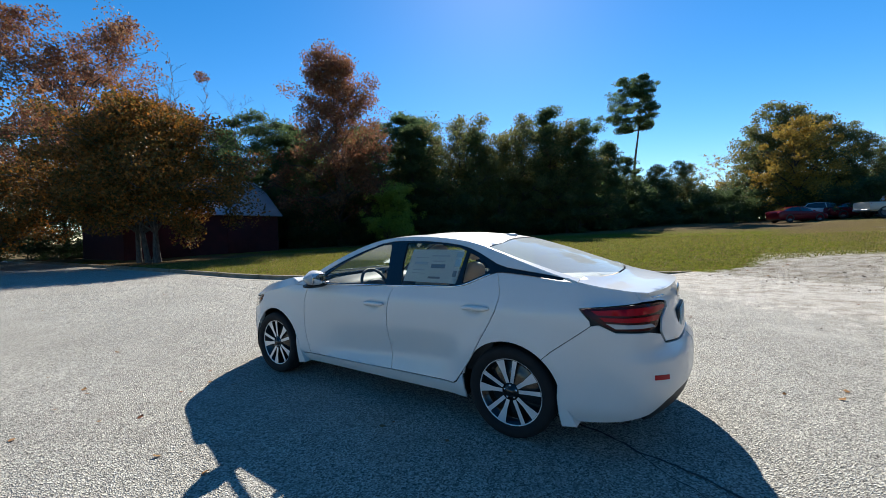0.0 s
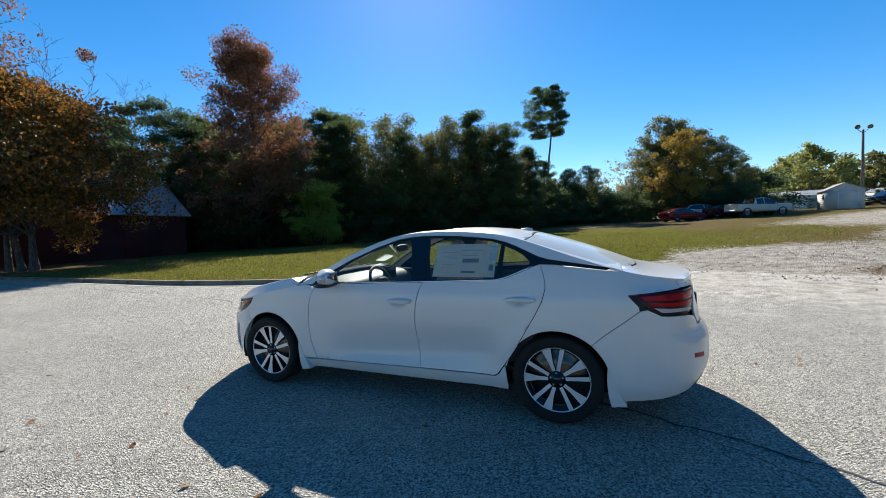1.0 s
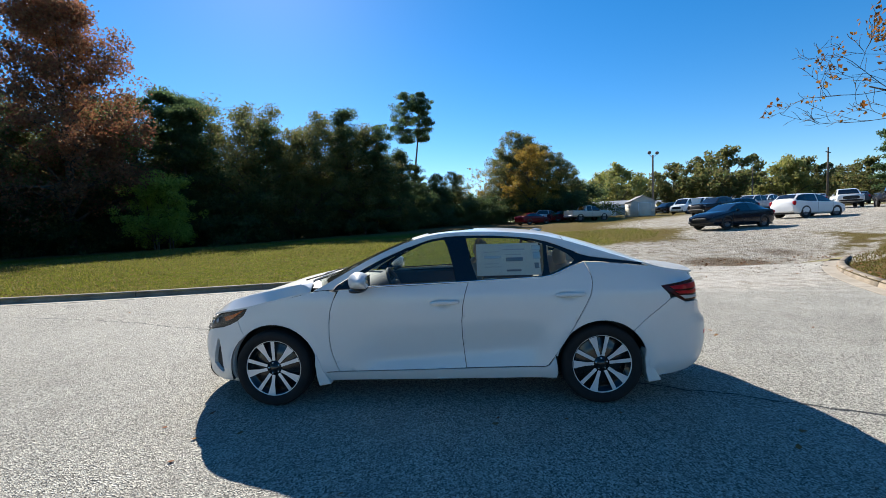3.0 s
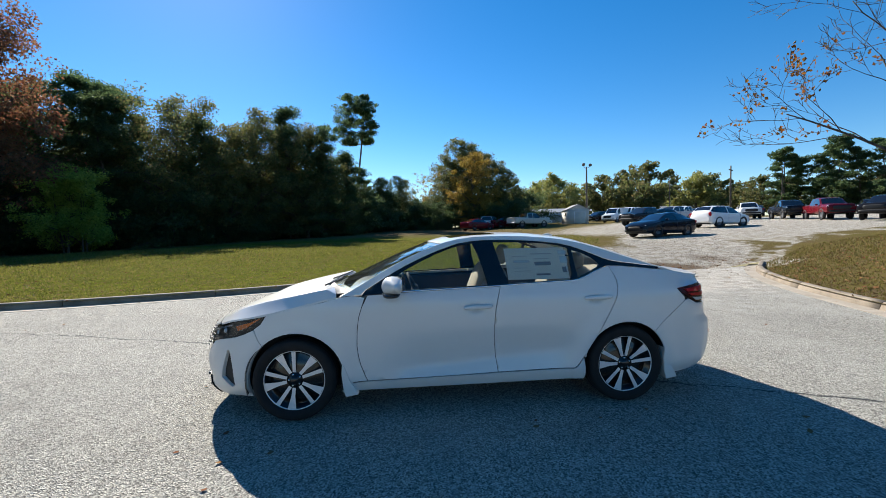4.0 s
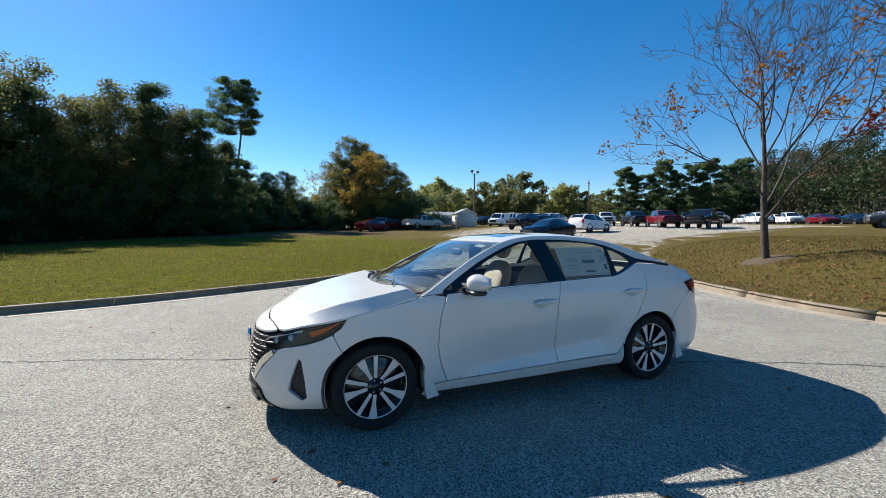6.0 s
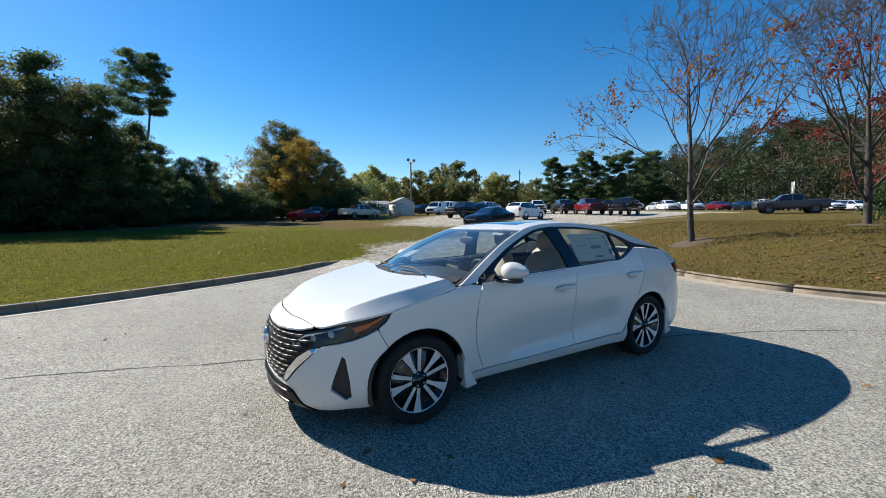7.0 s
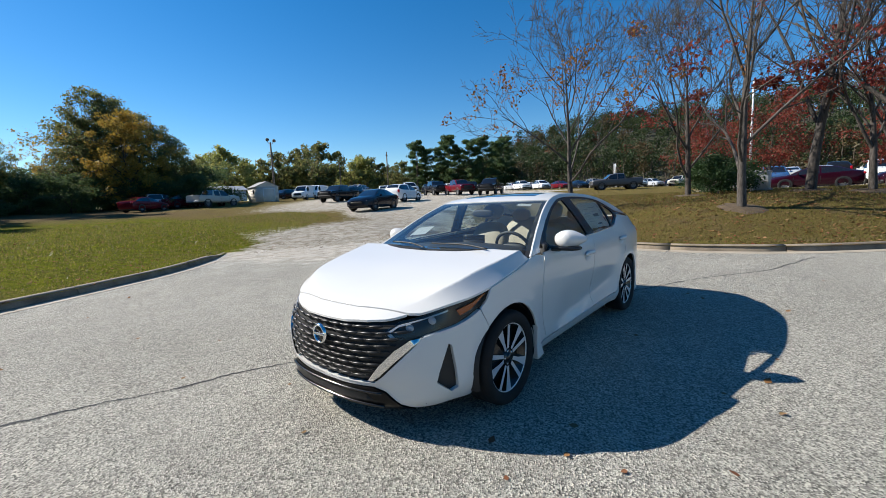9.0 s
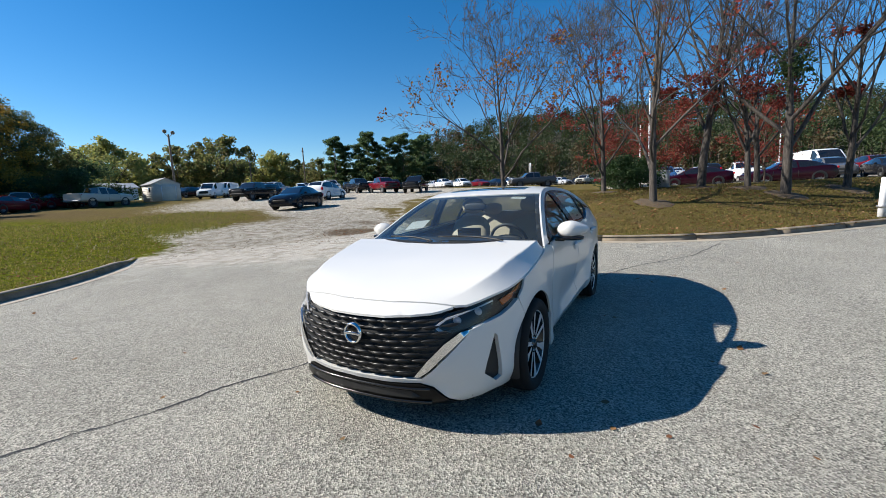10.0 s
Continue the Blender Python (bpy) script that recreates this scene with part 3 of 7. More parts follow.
# the wood: a few kinds, grown once and repeated
wood = [
    tree("pine_tree", "dense dark pine in the wood's edge", 16, 7.5, 0.06, 21, M_PINE, M_BARK_PINE, 18000, 0.26, 150, 0.2, "cone", 0.19),
    tree("pine_tree", "tall dark pine in the wood", 17, 8.0, 0.3, 22, M_PINE, M_BARK_PINE, 17000, 0.27, 110, 0.22, "pine", 0.19),
    tree("cedar_tree", "dark cedar with branches to the ground", 11, 6.0, 0.02, 23, M_CEDAR, M_BARK_DARK, 16000, 0.2, 150, 0.15, "cone", 0.19),
    tree("oak_tree", "oak with olive and brown autumn leaves", 14, 9.5, 0.15, 24, M_OAK, M_BARK_DARK, 19000, 0.2, 150, 0.22, "round", 0.155),
    tree("oak_tree", "oak with dull green leaves in the wood", 12, 8.0, 0.08, 25, M_OAK, M_BARK_DARK, 19000, 0.2, 140, 0.2, "dome", 0.165),
    bare_tree("young_tree", "thin leafless young tree at the wood's edge", 10, 26, M_BARK_GREY, M_YELLOW, 0.6, 0.09, 0.3, 500, 0.2, 4),
]
shrub = tree("shrub", "tangled dark undergrowth shrub", 4.2, 5.5, 0.0, 27, M_CEDAR, M_BARK_DARK, 9000, 0.17, 80, 0.05, "dome", 0.17, stems=3)
rnd = random.Random(77)
# azimuth, distance, height, kind; the skyline from the barn to the tall pine
SKYLINE = [(-59, 50, 15, 1), (-56, 48, 14.2, 1), (-53.5, 52, 14, 0), (-51, 45, 11, 4), (-45.5, 47, 13, 3), (-43, 50, 14, 0), (-40.6, 50, 15.8, 1), (-38, 49, 15, 0), (-35.6, 47, 14.2, 0),
           (-33.5, 46, 12.5, 3), (-31.2, 46, 14.8, 3), (-28.6, 46, 13.2, 0), (-26.5, 45, 11.5, 4), (-24, 46, 12.2, 3), (-21.6, 47, 14.0, 3), (-19, 46, 13, 3),
           (-17, 45, 11.4, 4), (-14.6, 46, 12.6, 0), (-12.2, 47, 10.6, 0), (-10.2, 49, 9.2, 2), (-8.2, 52, 7.8, 2), (-6, 58, 8.5, 4), (-3.6, 62, 9.2, 4), (-1.2, 64, 9.2, 5), (1.4, 64, 11, 5),
           (3.4, 66, 13.5, 4), (5.4, 68, 16.8, 4), (8.0, 68, 14.5, 4), (10.4, 66, 12.2, 3), (12.2, 66, 10.0, 4), (13.6, 70, 9, 2)]
HOME = (16, 17, 11, 14, 12, 10)
for az, d, h, k in SKYLINE:
    x, y = polar(az, d)
    plant(wood[k], x, y, (1.0 if az < -34 else 0.93 if az < -14 else 0.86) * h / HOME[k], rnd.uniform(0, 360), rnd.uniform(0.95, 1.2), group="trees of the wood's edge")
for az in range(-58, -6, 3):
    x, y = polar(az + rnd.uniform(-1, 1), 43.5 + rnd.uniform(-1.2, 2.5) + max(0, az + 14) * 1.2)
    plant(rnd.choice((shrub, shrub, wood[2])), x, y, rnd.uniform(0.75, 1.25) * (1.0 if rnd.random() < 0.5 else 0.8), rnd.uniform(0, 360), 1.1, 0.2)
for az in range(-5, 15, 3):
    x, y = polar(az + rnd.uniform(-1, 1), 58 + rnd.uniform(-1, 3))
    plant(shrub, x, y, rnd.uniform(0.7, 1.0), rnd.uniform(0, 360), 1.2, 0.2)
for i in range(26):
    az = -59 + 1.8 * i + rnd.uniform(-0.7, 0.7)
    x, y = polar(az, 50.5 + rnd.uniform(-1.5, 3.0) + max(0, az + 18) * 0.8)
    plant(wood[rnd.choice((0, 2, 3, 4, 4))], x, y, rnd.uniform(0.6, 0.78) * (1.0 if az < -22 else 0.85), rnd.uniform(0, 360), 1.2, group="trees of the wood's edge")
for az in range(-60, -14, 5):
    x, y = polar(az, 58 + rnd.uniform(0, 6))
    plant(wood[rnd.choice((0, 1, 4))], x, y, rnd.uniform(0.6, 0.7), rnd.uniform(0, 360), 1.3)
for i in range(30):
    az = -60 + 1.9 * i
    x, y = polar(az + rnd.uniform(-0.8, 0.8), 49.5 + rnd.uniform(-1.5, 2.5) + max(0, az + 16) * 1.1)
    plant(shrub, x, y, rnd.uniform(1.1, 1.7), rnd.uniform(0, 360), 1.15, 0.3)
for i in range(9):
    x, y = polar(-7 + 2.6 * i + rnd.uniform(-0.8, 0.8), 70 + rnd.uniform(-2, 3))
    plant(shrub, x, y, rnd.uniform(1.0, 1.5), rnd.uniform(0, 360), 1.3, 0.3)
yellow = tree("tulip_tree", "tulip tree with mustard-yellow autumn leaves", 11.0, 8.6, 0.1, 31, M_YELLOW, M_BARK_DARK, 14000, 0.22, 120, 0.2, "dome", 0.13)
at_home(yellow, *polar(7.2, 60))
for az, d, k in ((-88, 50, 0), (-85, 46, 6), (-82, 52, 3), (-79, 48, 6), (-77, 54, 0), (-74, 56, 1), (-71, 58, 0), (-68, 60, 3), (-90, 44, 6), (-83.5, 42, 6), (-65, 58, 1), (-62, 56, 0)):
    plant((wood + [shrub])[k], *polar(az, d), rnd.uniform(0.75, 0.95), rnd.uniform(0, 360), 1.2)
# where the prototypes stand
for o, (x, y) in zip(wood + [shrub], ((-50, 36), (-44, 42), (-52, 30), (-38, 44), (-20, 56), (-29, 45), (-58, 18))):
    at_home(o, x, y)

# ---- the white sedan ----
# Its own axes: x ahead, y to its left, z up, from the middle of the wheelbase on the ground.
def curve_of(points, step=0.01):
    """A smooth function through (a, b) points, ordered by a."""
    line = smooth_line(points, step)
    a, b = [p.x for p in line], [p.y for p in line]
    return lambda v: float(np.interp(v, a, b))


PLAN = smooth_line([(2.25, 0), (2.235, 0.25), (2.18, 0.47), (2.08, 0.64), (1.93, 0.765), (1.72, 0.84), (1.4, 0.88), (0.9, 0.885), (0.3, 0.885), (-0.3, 0.89),
                    (-0.9, 0.895), (-1.35, 0.905), (-1.75, 0.88), (-2.02, 0.83), (-2.21, 0.735), (-2.33, 0.555), (-2.395, 0.3), (-2.41, 0)], 0.02)
_arc = [0.0]
for _a, _b in zip(PLAN, PLAN[1:]):
    _arc.append(_arc[-1] + (_b - _a).length)
ARC, HALF = np.array(_arc), _arc[-1]
PLAN_X, PLAN_Y = np.array([p.x for p in PLAN]), np.array([p.y for p in PLAN])
_t = np.stack([np.gradient(PLAN_X, ARC), np.gradient(PLAN_Y, ARC)], axis=1)
_t /= np.linalg.norm(_t, axis=1)[:, None]
NORM_X, NORM_Y = -(-_t[:, 1]), -_t[:, 0]
belt_z = curve_of([(-2.5, 0.96), (-2.1, 0.97), (-1.7, 1.0), (-1.3, 1.03), (-1.0, 1.035), (-0.75, 1.03), (-0.29, 1.012), (0.19, 0.997), (0.56, 0.985), (0.9, 0.972), (2.5, 0.97)])
door_in = curve_of([(0.1, 0.12), (0.17, 0.085), (0.21, 0.055), (0.26, 0.028), (0.31, 0.012), (0.4, 0.012), (0.5, 0.01), (0.6, 0.006), (0.75, 0.0), (0.85, 0.0), (0.93, 0.01), (1.0, 0.034), (1.1, 0.04), (1.6, 0.04)])
nose_in = curve_of([(0.1, 0.16), (0.17, 0.07), (0.22, 0.03), (0.30, 0.025), (0.36, 0.008), (0.45, 0.0), (0.55, 0.006), (0.62, 0.02), (0.68, 0.045), (0.72, 0.075), (0.76, 0.11), (0.85, 0.16), (1.0, 0.25), (1.6, 0.5)])
tail_in = curve_of([(0.1, 0.2), (0.2, 0.14), (0.27, 0.07), (0.35, 0.025), (0.45, 0.0), (0.56, 0.0), (0.62, 0.003), (0.65, 0.014), (0.675, 0.045), (0.72, 0.058), (0.78, 0.068), (0.85, 0.084), (0.95, 0.096), (1.02, 0.086), (1.05, 0.082), (1.6, 0.3)])
WHEELS = ((1.357, 0.325), (-1.357, 0.325))


def wall_in(s, x, z):
    """How far the body's side lies inside the plan's widest line."""
    wf, wr = 1 - step01(0.45, 1.15, s), step01(HALF - 1.15, HALF - 0.45, s)
    ws = 1 - wf - wr
    over = (z - belt_z(x)) / 0.018
    tum = 0.018 * (math.log1p(math.exp(min(over, 30))) if over < 30 else over)
    d = door_in(z) + tum * 0.53 + 0.25 * max(0, z - belt_z(x)) ** 2
    ledge = 0.345 + 0.115 * step01(0.7, -1.0, x)
    d += 0.04 * min(1.0, max(0.0, (z - 0.3) / (ledge - 0.29))) * (1 - step01(ledge + 0.012, 0.72, z)) * step01(0.75, 0.3, x) * step01(-1.02, -0.75, x)
    for wx, wz in WHEELS:
        r = math.hypot(x - wx, z - wz)
        d -= 0.02 * math.exp(-((r - 0.40) / 0.085) ** 2) * step01(0.95, 0.6, z)
    for hx, hz in ((-0.085, 0.838), (-1.09, 0.882)):
        d += 0.034 * math.exp(-((x - hx) / 0.055) ** 2 - ((z - hz) / 0.026) ** 2)
    shelf = 0.032 * step01(0.962, 0.998, z) * step01(-1.78, -2.0, x)
    return ws * d + wf * nose_in(z) + wr * tail_in(z) + shelf


def wall(s, z, off=0.0):
    """A point of the body's side: s along the plan from the nose (the car's left is positive), z up."""
    side, a = (1 if s >= 0 else -1), min(abs(s), HALF)
    x, y, nx, ny = (float(np.interp(a, ARC, v)) for v in (PLAN_X, PLAN_Y, NORM_X, NORM_Y))
    d = wall_in(a, x, z) + off
    return Vector((x - nx * d, side * (y - ny * d), z))


def arc_at_x(x, z):
    lo, hi = 0.0, HALF
    for _ in range(26):
        m = (lo + hi) / 2
        lo, hi = (m, hi) if wall(m, z).x > x else (lo, m)
    return lo


def arc_at_y(y, z, rear=False):
    lo, hi = (HALF - 1.2, HALF) if rear else (0.0, 1.3)
    for _ in range(26):
        m = (lo + hi) / 2
        far = wall(m, z).y < y
        lo, hi = ((lo, m) if far else (m, hi)) if rear else ((m, hi) if far else (lo, m))
    return lo


def on_side(pts):
    return [(arc_at_x(x, z), z) for x, z in pts]


def on_nose(pts):
    return [(math.copysign(arc_at_y(abs(y), z), y), z) for y, z in pts]


def on_tail(pts):
    return [(arc_at_y(y, z, True), z) for y, z in pts]


# the line where the side meets hood, windscreen pillar, roof and boot
TOP_NOSE = [(0.0, 0.70), (0.25, 0.703), (0.42, 0.71), (0.55, 0.728), (0.68, 0.757)]
TOP_SIDE = [(1.86, 0.79), (1.70, 0.82), (1.55, 0.846), (1.4, 0.88), (1.25, 0.908), (1.1, 0.938), (1.02, 0.96), (0.93, 1.0), (0.8, 1.072), (0.63, 1.165), (0.47, 1.246), (0.3, 1.318), (0.15, 1.368), (0.0, 1.4),
            (-0.2, 1.417), (-0.53, 1.414), (-0.86, 1.384), (-1.04, 1.347), (-1.22, 1.292), (-1.47, 1.207), (-1.7, 1.132), (-1.85, 1.09), (-2.0, 1.06)]
TOP_TAIL = [(0.62, 1.035), (0.45, 1.04), (0.25, 1.048), (0.0, 1.05)]
TOP = on_nose(TOP_NOSE) + on_side(TOP_SIDE) + on_tail(TOP_TAIL)
TOP = [(p.x, p.y) for p in smooth_line(TOP, 0.03)]
TOP_S, TOP_Z = [p[0] for p in TOP], [p[1] for p in TOP]
EDGE = [wall(s, z) for s, z in TOP]
EDGE_X, EDGE_Y, EDGE_Z = [p.x for p in reversed(EDGE)], [p.y for p in reversed(EDGE)], [p.z for p in reversed(EDGE)]
centre_z = curve_of([(-2.5, 1.03), (-2.26, 1.052), (-2.15, 1.062), (-2.05, 1.07), (-1.95, 1.092), (-1.87, 1.128), (-1.7, 1.2), (-1.45, 1.29), (-1.2, 1.363), (-1.0, 1.405), (-0.7, 1.44), (-0.4, 1.45), (-0.1, 1.438),
                     (0.1, 1.41), (0.3, 1.352), (0.5, 1.276), (0.7, 1.192), (0.9, 1.104), (1.05, 1.04), (1.14, 1.012), (1.25, 0.992), (1.56, 0.932), (1.83, 0.86), (2.0, 0.80), (2.1, 0.752), (2.16, 0.722), (2.19, 0.703), (2.22, 0.69)])


def top(x, y, off=0.0):
    """A point of hood, glass, roof or boot, over the plan."""
    ye, ze = float(np.interp(x, EDGE_X, EDGE_Y)), float(np.interp(x, EDGE_X, EDGE_Z))
    zc = max(centre_z(x), ze)
    p = 2.2 + 1.2 * step01(1.0, 1.3, x)
    u = min(1.0, abs(y) / max(ye, 1e-4))
    z = zc - (zc - ze) * u ** p
    k = step01(1.0, 1.12, x) * step01(2.05, 1.78, x)
    if k > 0:
        # the hood's crease: nearly flat inside it, falling away to the fender outside
        uc, fall = hood_crease(x) / ye, zc - ze
        up = 0.008 * step01(2.0, 1.7, x)
        zk = zc + up * (u / uc) ** 3 if u < uc else ze + (fall + up) * max(0.0, (1 - u) / (1 - uc)) ** 1.1
        z += k * (zk - z)
    return Vector((x, y, z - off))


def hood_crease(x):
    """How far from the middle the hood's crease runs."""
    return float(np.interp(x, EDGE_X, EDGE_Y)) - 0.045 - 0.075 * step01(1.02, 1.6, x)


def edge_y(x):
    return float(np.interp(x, EDGE_X, EDGE_Y))


def inset_poly(poly, d):
    """A ring of points (anticlockwise) drawn in by d."""
    out, n = [], len(poly)
    for i in range(n):
        (ax, ay), (bx, by), (cx, cy) = poly[i - 1], poly[i], poly[(i + 1) % n]
        n1, n2 = Vector((ay - by, bx - ax)), Vector((by - cy, cx - bx))
        if n1.length < 1e-7 or n2.length < 1e-7:
            out.append((bx, by))
            continue
        n1.normalize(), n2.normalize()
        m = n1 + n2
        if m.length < 0.3:
            m = n1.copy()
        m.normalize()
        k = d / max(0.45, m.dot(n1))
        out.append((bx + m.x * k, by + m.y * k))
    return out


def ring(poly, step, gap):
    """Anticlockwise, drawn in by half the gap, with points about every step."""
    area = sum(a[0] * b[1] - b[0] * a[1] for a, b in zip(poly, poly[1:] + poly[:1]))
    poly = list(poly) if area > 0 else list(reversed(poly))
    poly = inset_poly(poly, gap / 2)
    out = []
    for a, b in zip(poly, poly[1:] + poly[:1]):
        n = max(1, int(math.dist(a, b) / step))
        out += [(a[0] + (b[0] - a[0]) * i / n, a[1] + (b[1] - a[1]) * i / n) for i in range(n)]
    return out


def inside_np(px, py, poly):
    hit = np.zeros(len(px), bool)
    q = np.array(poly)
    for (x0, y0), (x1, y1) in zip(q, np.roll(q, -1, axis=0)):
        c = (y0 > py) != (y1 > py)
        hit ^= c & (px < (x1 - x0) * (py - y0) / (y1 - y0 + 1e-12) + x0)
    return hit


def patch(surface, outline, holes=(), gap=0.006, step=0.035, thick=0.014, off=0.0, extra=()):
    """A panel cut from one of the body's surfaces: outline and holes in the surface's own two numbers, with a turned-in edge."""
    from mathutils.geometry import delaunay_2d_cdt
    outer = ring(outline, step, gap)
    inner = [list(reversed(ring(h, step, -gap))) for h in holes]
    xs, ys = [p[0] for p in outer], [p[1] for p in outer]
    gx, gy = np.meshgrid(np.arange(min(xs), max(xs), step), np.arange(min(ys), max(ys), step * 0.87))
    gx = gx + (np.arange(gx.shape[0]) % 2)[:, None] * step / 2
    gx, gy = gx.ravel(), gy.ravel()
    if extra:
        gx, gy = np.concatenate([gx, [e[0] for e in extra]]), np.concatenate([gy, [e[1] for e in extra]])
    ok = inside_np(gx, gy, inset_poly(outer, step * 0.4))
    for h in inner:
        ok &= ~inside_np(gx, gy, h)
    pts, edges = [], []
    for loop in [outer] + inner:
        b = len(pts)
        pts += loop
        edges += [(b + i, b + (i + 1) % len(loop)) for i in range(len(loop))]
    pts += list(zip(gx[ok].tolist(), gy[ok].tolist()))
    v, _, f, *_ = delaunay_2d_cdt([Vector(p) for p in pts], edges, [], 0, 1e-6)
    cx = np.array([sum(v[i].x for i in t) / 3 for t in f])
    cy = np.array([sum(v[i].y for i in t) / 3 for t in f])
    good = inside_np(cx, cy, outer)
    for h in inner:
        good &= ~inside_np(cx, cy, h)
    f = [t for t, g in zip(f, good) if g]
    verts = [surface(p.x, p.y, off) for p in v]
    faces = [tuple(t) for t in f]
    smooth = [True] * len(faces)
    if thick:
        count = {}
        for t in f:
            for a, b in ((t[0], t[1]), (t[1], t[2]), (t[2], t[0])):
                count[(a, b)] = count.get((a, b), 0) + 1
        rim = [(a, b) for a, b in count if (b, a) not in count]
        low, high = {}, {}
        for a, b in rim:
            for i in (a, b):
                if i not in low:
                    high[i] = len(verts)
                    verts.append(verts[i].copy())
                    low[i] = len(verts)
                    verts.append(surface(v[i].x, v[i].y, off + thick))
        for a, b in rim:
            faces.append((high[b], high[a], low[a], low[b]))
            smooth.append(False)
    me = bpy.data.meshes.new("panel")
    me.from_pydata([tuple(p) for p in verts], [], faces)
    me.polygons.foreach_set("use_smooth", smooth)
    me.update()
    return me


def mirrored(poly):
    return [(-a, b) for a, b in poly]


def lathe(profile, n=48, axis="y"):
    """A ring turned about the y axis from (radius, y) points."""
    vs, fs, m = [], [], len(profile)
    for i in range(n):
        a = math.tau * i / n
        vs += [(r * math.cos(a), w, r * math.sin(a)) for r, w in profile]
    for i in range(n):
        j = (i + 1) % n
        fs += [(i * m + k, i * m + k + 1, j * m + k + 1, j * m + k) for k in range(m - 1)]
    return mesh_of(vs, fs, True)


def box_mesh(sx, sy, sz, bevel=0.01, segments=2, at=(0, 0, 0), taper=None):
    bm = bmesh.new()
    bmesh.ops.create_cube(bm, size=1)
    bmesh.ops.scale(bm, vec=(sx, sy, sz), verts=bm.verts)
    if taper:
        for v in bm.verts:
            if v.co.z > 0:
                v.co.x *= taper[0]
                v.co.y *= taper[1]
    if bevel:
        bmesh.ops.bevel(bm, geom=bm.edges[:], offset=bevel, segments=segments, affect="EDGES", profile=0.6)
    bmesh.ops.translate(bm, vec=at, verts=bm.verts)
    for f in bm.faces:
        f.smooth = True
    return bm


def pipe_mesh(path, r, sides=8):
    vs, fs = [], []
    tube(vs, fs, [Vector(p) for p in path], [r] * len(path) if isinstance(r, (int, float)) else r, sides)
    fs.append(tuple(reversed(range(sides))))
    return mesh_of(vs, fs, True)


def blob_mesh(sx, sy, sz, at=(0, 0, 0), power=2.6, n=24, m=14):
    """A rounded block: a superellipsoid."""
    def sp(v):
        return math.copysign(abs(v) ** (2 / power), v)
    vs = []
    for i in range(m + 1):
        t = -math.pi / 2 + math.pi * i / m
        for k in range(n):
            p = math.tau * k / n
            vs.append((at[0] + sx / 2 * sp(math.cos(t)) * sp(math.cos(p)), at[1] + sy / 2 * sp(math.cos(t)) * sp(math.sin(p)), at[2] + sz / 2 * sp(math.sin(t))))
    fs = [(i * n + k, i * n + (k + 1) % n, (i + 1) * n + (k + 1) % n, (i + 1) * n + k) for i in range(m) for k in range(n)]
    me = mesh_of(vs, fs, True)
    return me


def glass_material(name, tint, rough=0.0, through=0.85, sky_haze=0.0):
    """Thin car glass: clear from behind, mirror-like at a flat angle."""
    m = material(name, tint, rough)
    k = Nodes(m)
    tr = k.add("BsdfTransparent")
    tr.inputs[0].default_value = (*tint, 1)
    gl = k.add("BsdfGlossy", Roughness=0.01)
    facing = k.add("LayerWeight", Blend=0.5).outputs["Facing"]
    mx = k.add("MixShader")
    k.link(k.math("MULTIPLY", k.math("MULTIPLY_ADD", k.math("POWER", facing, 5.0), 0.94, 0.045), 1.6 * through), mx.inputs[0])
    k.link(tr.outputs[0], mx.inputs[1])
    k.link(gl.outputs[0], mx.inputs[2])
    # pale diffuse film, standing in for sky reflection and haze on the glass
    if sky_haze:
        film = k.add("BsdfDiffuse")
        film.inputs[0].default_value = (0.75, 0.8, 0.78, 1)
        dm = k.add("MixShader", Fac=sky_haze)
        k.link(mx.outputs[0], dm.inputs[1])
        k.link(film.outputs[0], dm.inputs[2])
        mx = dm
    k.link(mx.outputs[0], k.t.nodes["Material Output"].inputs[0])
    return m


def paint_material(name, base, coat=0.55, rough=0.32):
    m = material(name, base, rough, 0.0, coat)
    k = Nodes(m)
    n = k.noise(3.0, 4)
    k.rough(k.math("MULTIPLY_ADD", n, 0.12, rough - 0.06))
    k.color(k.mix(n, tuple(c * 0.97 for c in base), tuple(min(1, c * 1.02) for c in base)))
    return m


M_WHITE = paint_material("pearl_white_paint", (0.61, 0.605, 0.582))
M_BLACK = speckled("black_plastic", gray(0.012), gray(0.022), 0.55, 5, 200, 0.1, 0.001)
M_GLOSS = material("gloss_black", gray(0.007), 0.2, 0, 0.3)
M_GRILLE = material("grille_black", gray(0.012), 0.34, 0, 0.0, 0.4)
M_CHROME = material("chrome", gray(0.75), 0.12, 1.0)
M_TYRE = speckled("tyre_rubber", gray(0.005), gray(0.011), 0.85, 12, 150, 0.2, 0.001)
M_ALLOY = material("machined_alloy", (0.66, 0.66, 0.67), 0.38, 0.45)
M_STEEL = speckled("brake_steel", gray(0.25), gray(0.4), 0.4, 10, 90, 0.2, 0.001, 0.9)
M_GLASS = glass_material("car_glass", (0.8, 0.87, 0.84))
M_SCREEN = glass_material("windscreen_glass", (0.72, 0.82, 0.8), sky_haze=0.012)
# the back window's milky sky reflection is put in as a pale film
M_BACKGLASS = glass_material("sky_hazed_back_glass", (0.7, 0.78, 0.76), sky_haze=0.42)
M_DARKGLASS = material("dark_tinted_glass", gray(0.01), 0.04, 0, 1.0)
M_TAN = speckled("tan_leather", (0.34, 0.285, 0.215), (0.44, 0.375, 0.29), 0.55, 8, 150, 0.2, 0.002)
M_CABIN = speckled("dark_cabin_plastic", gray(0.02), gray(0.035), 0.6, 8, 150, 0.2, 0.001)
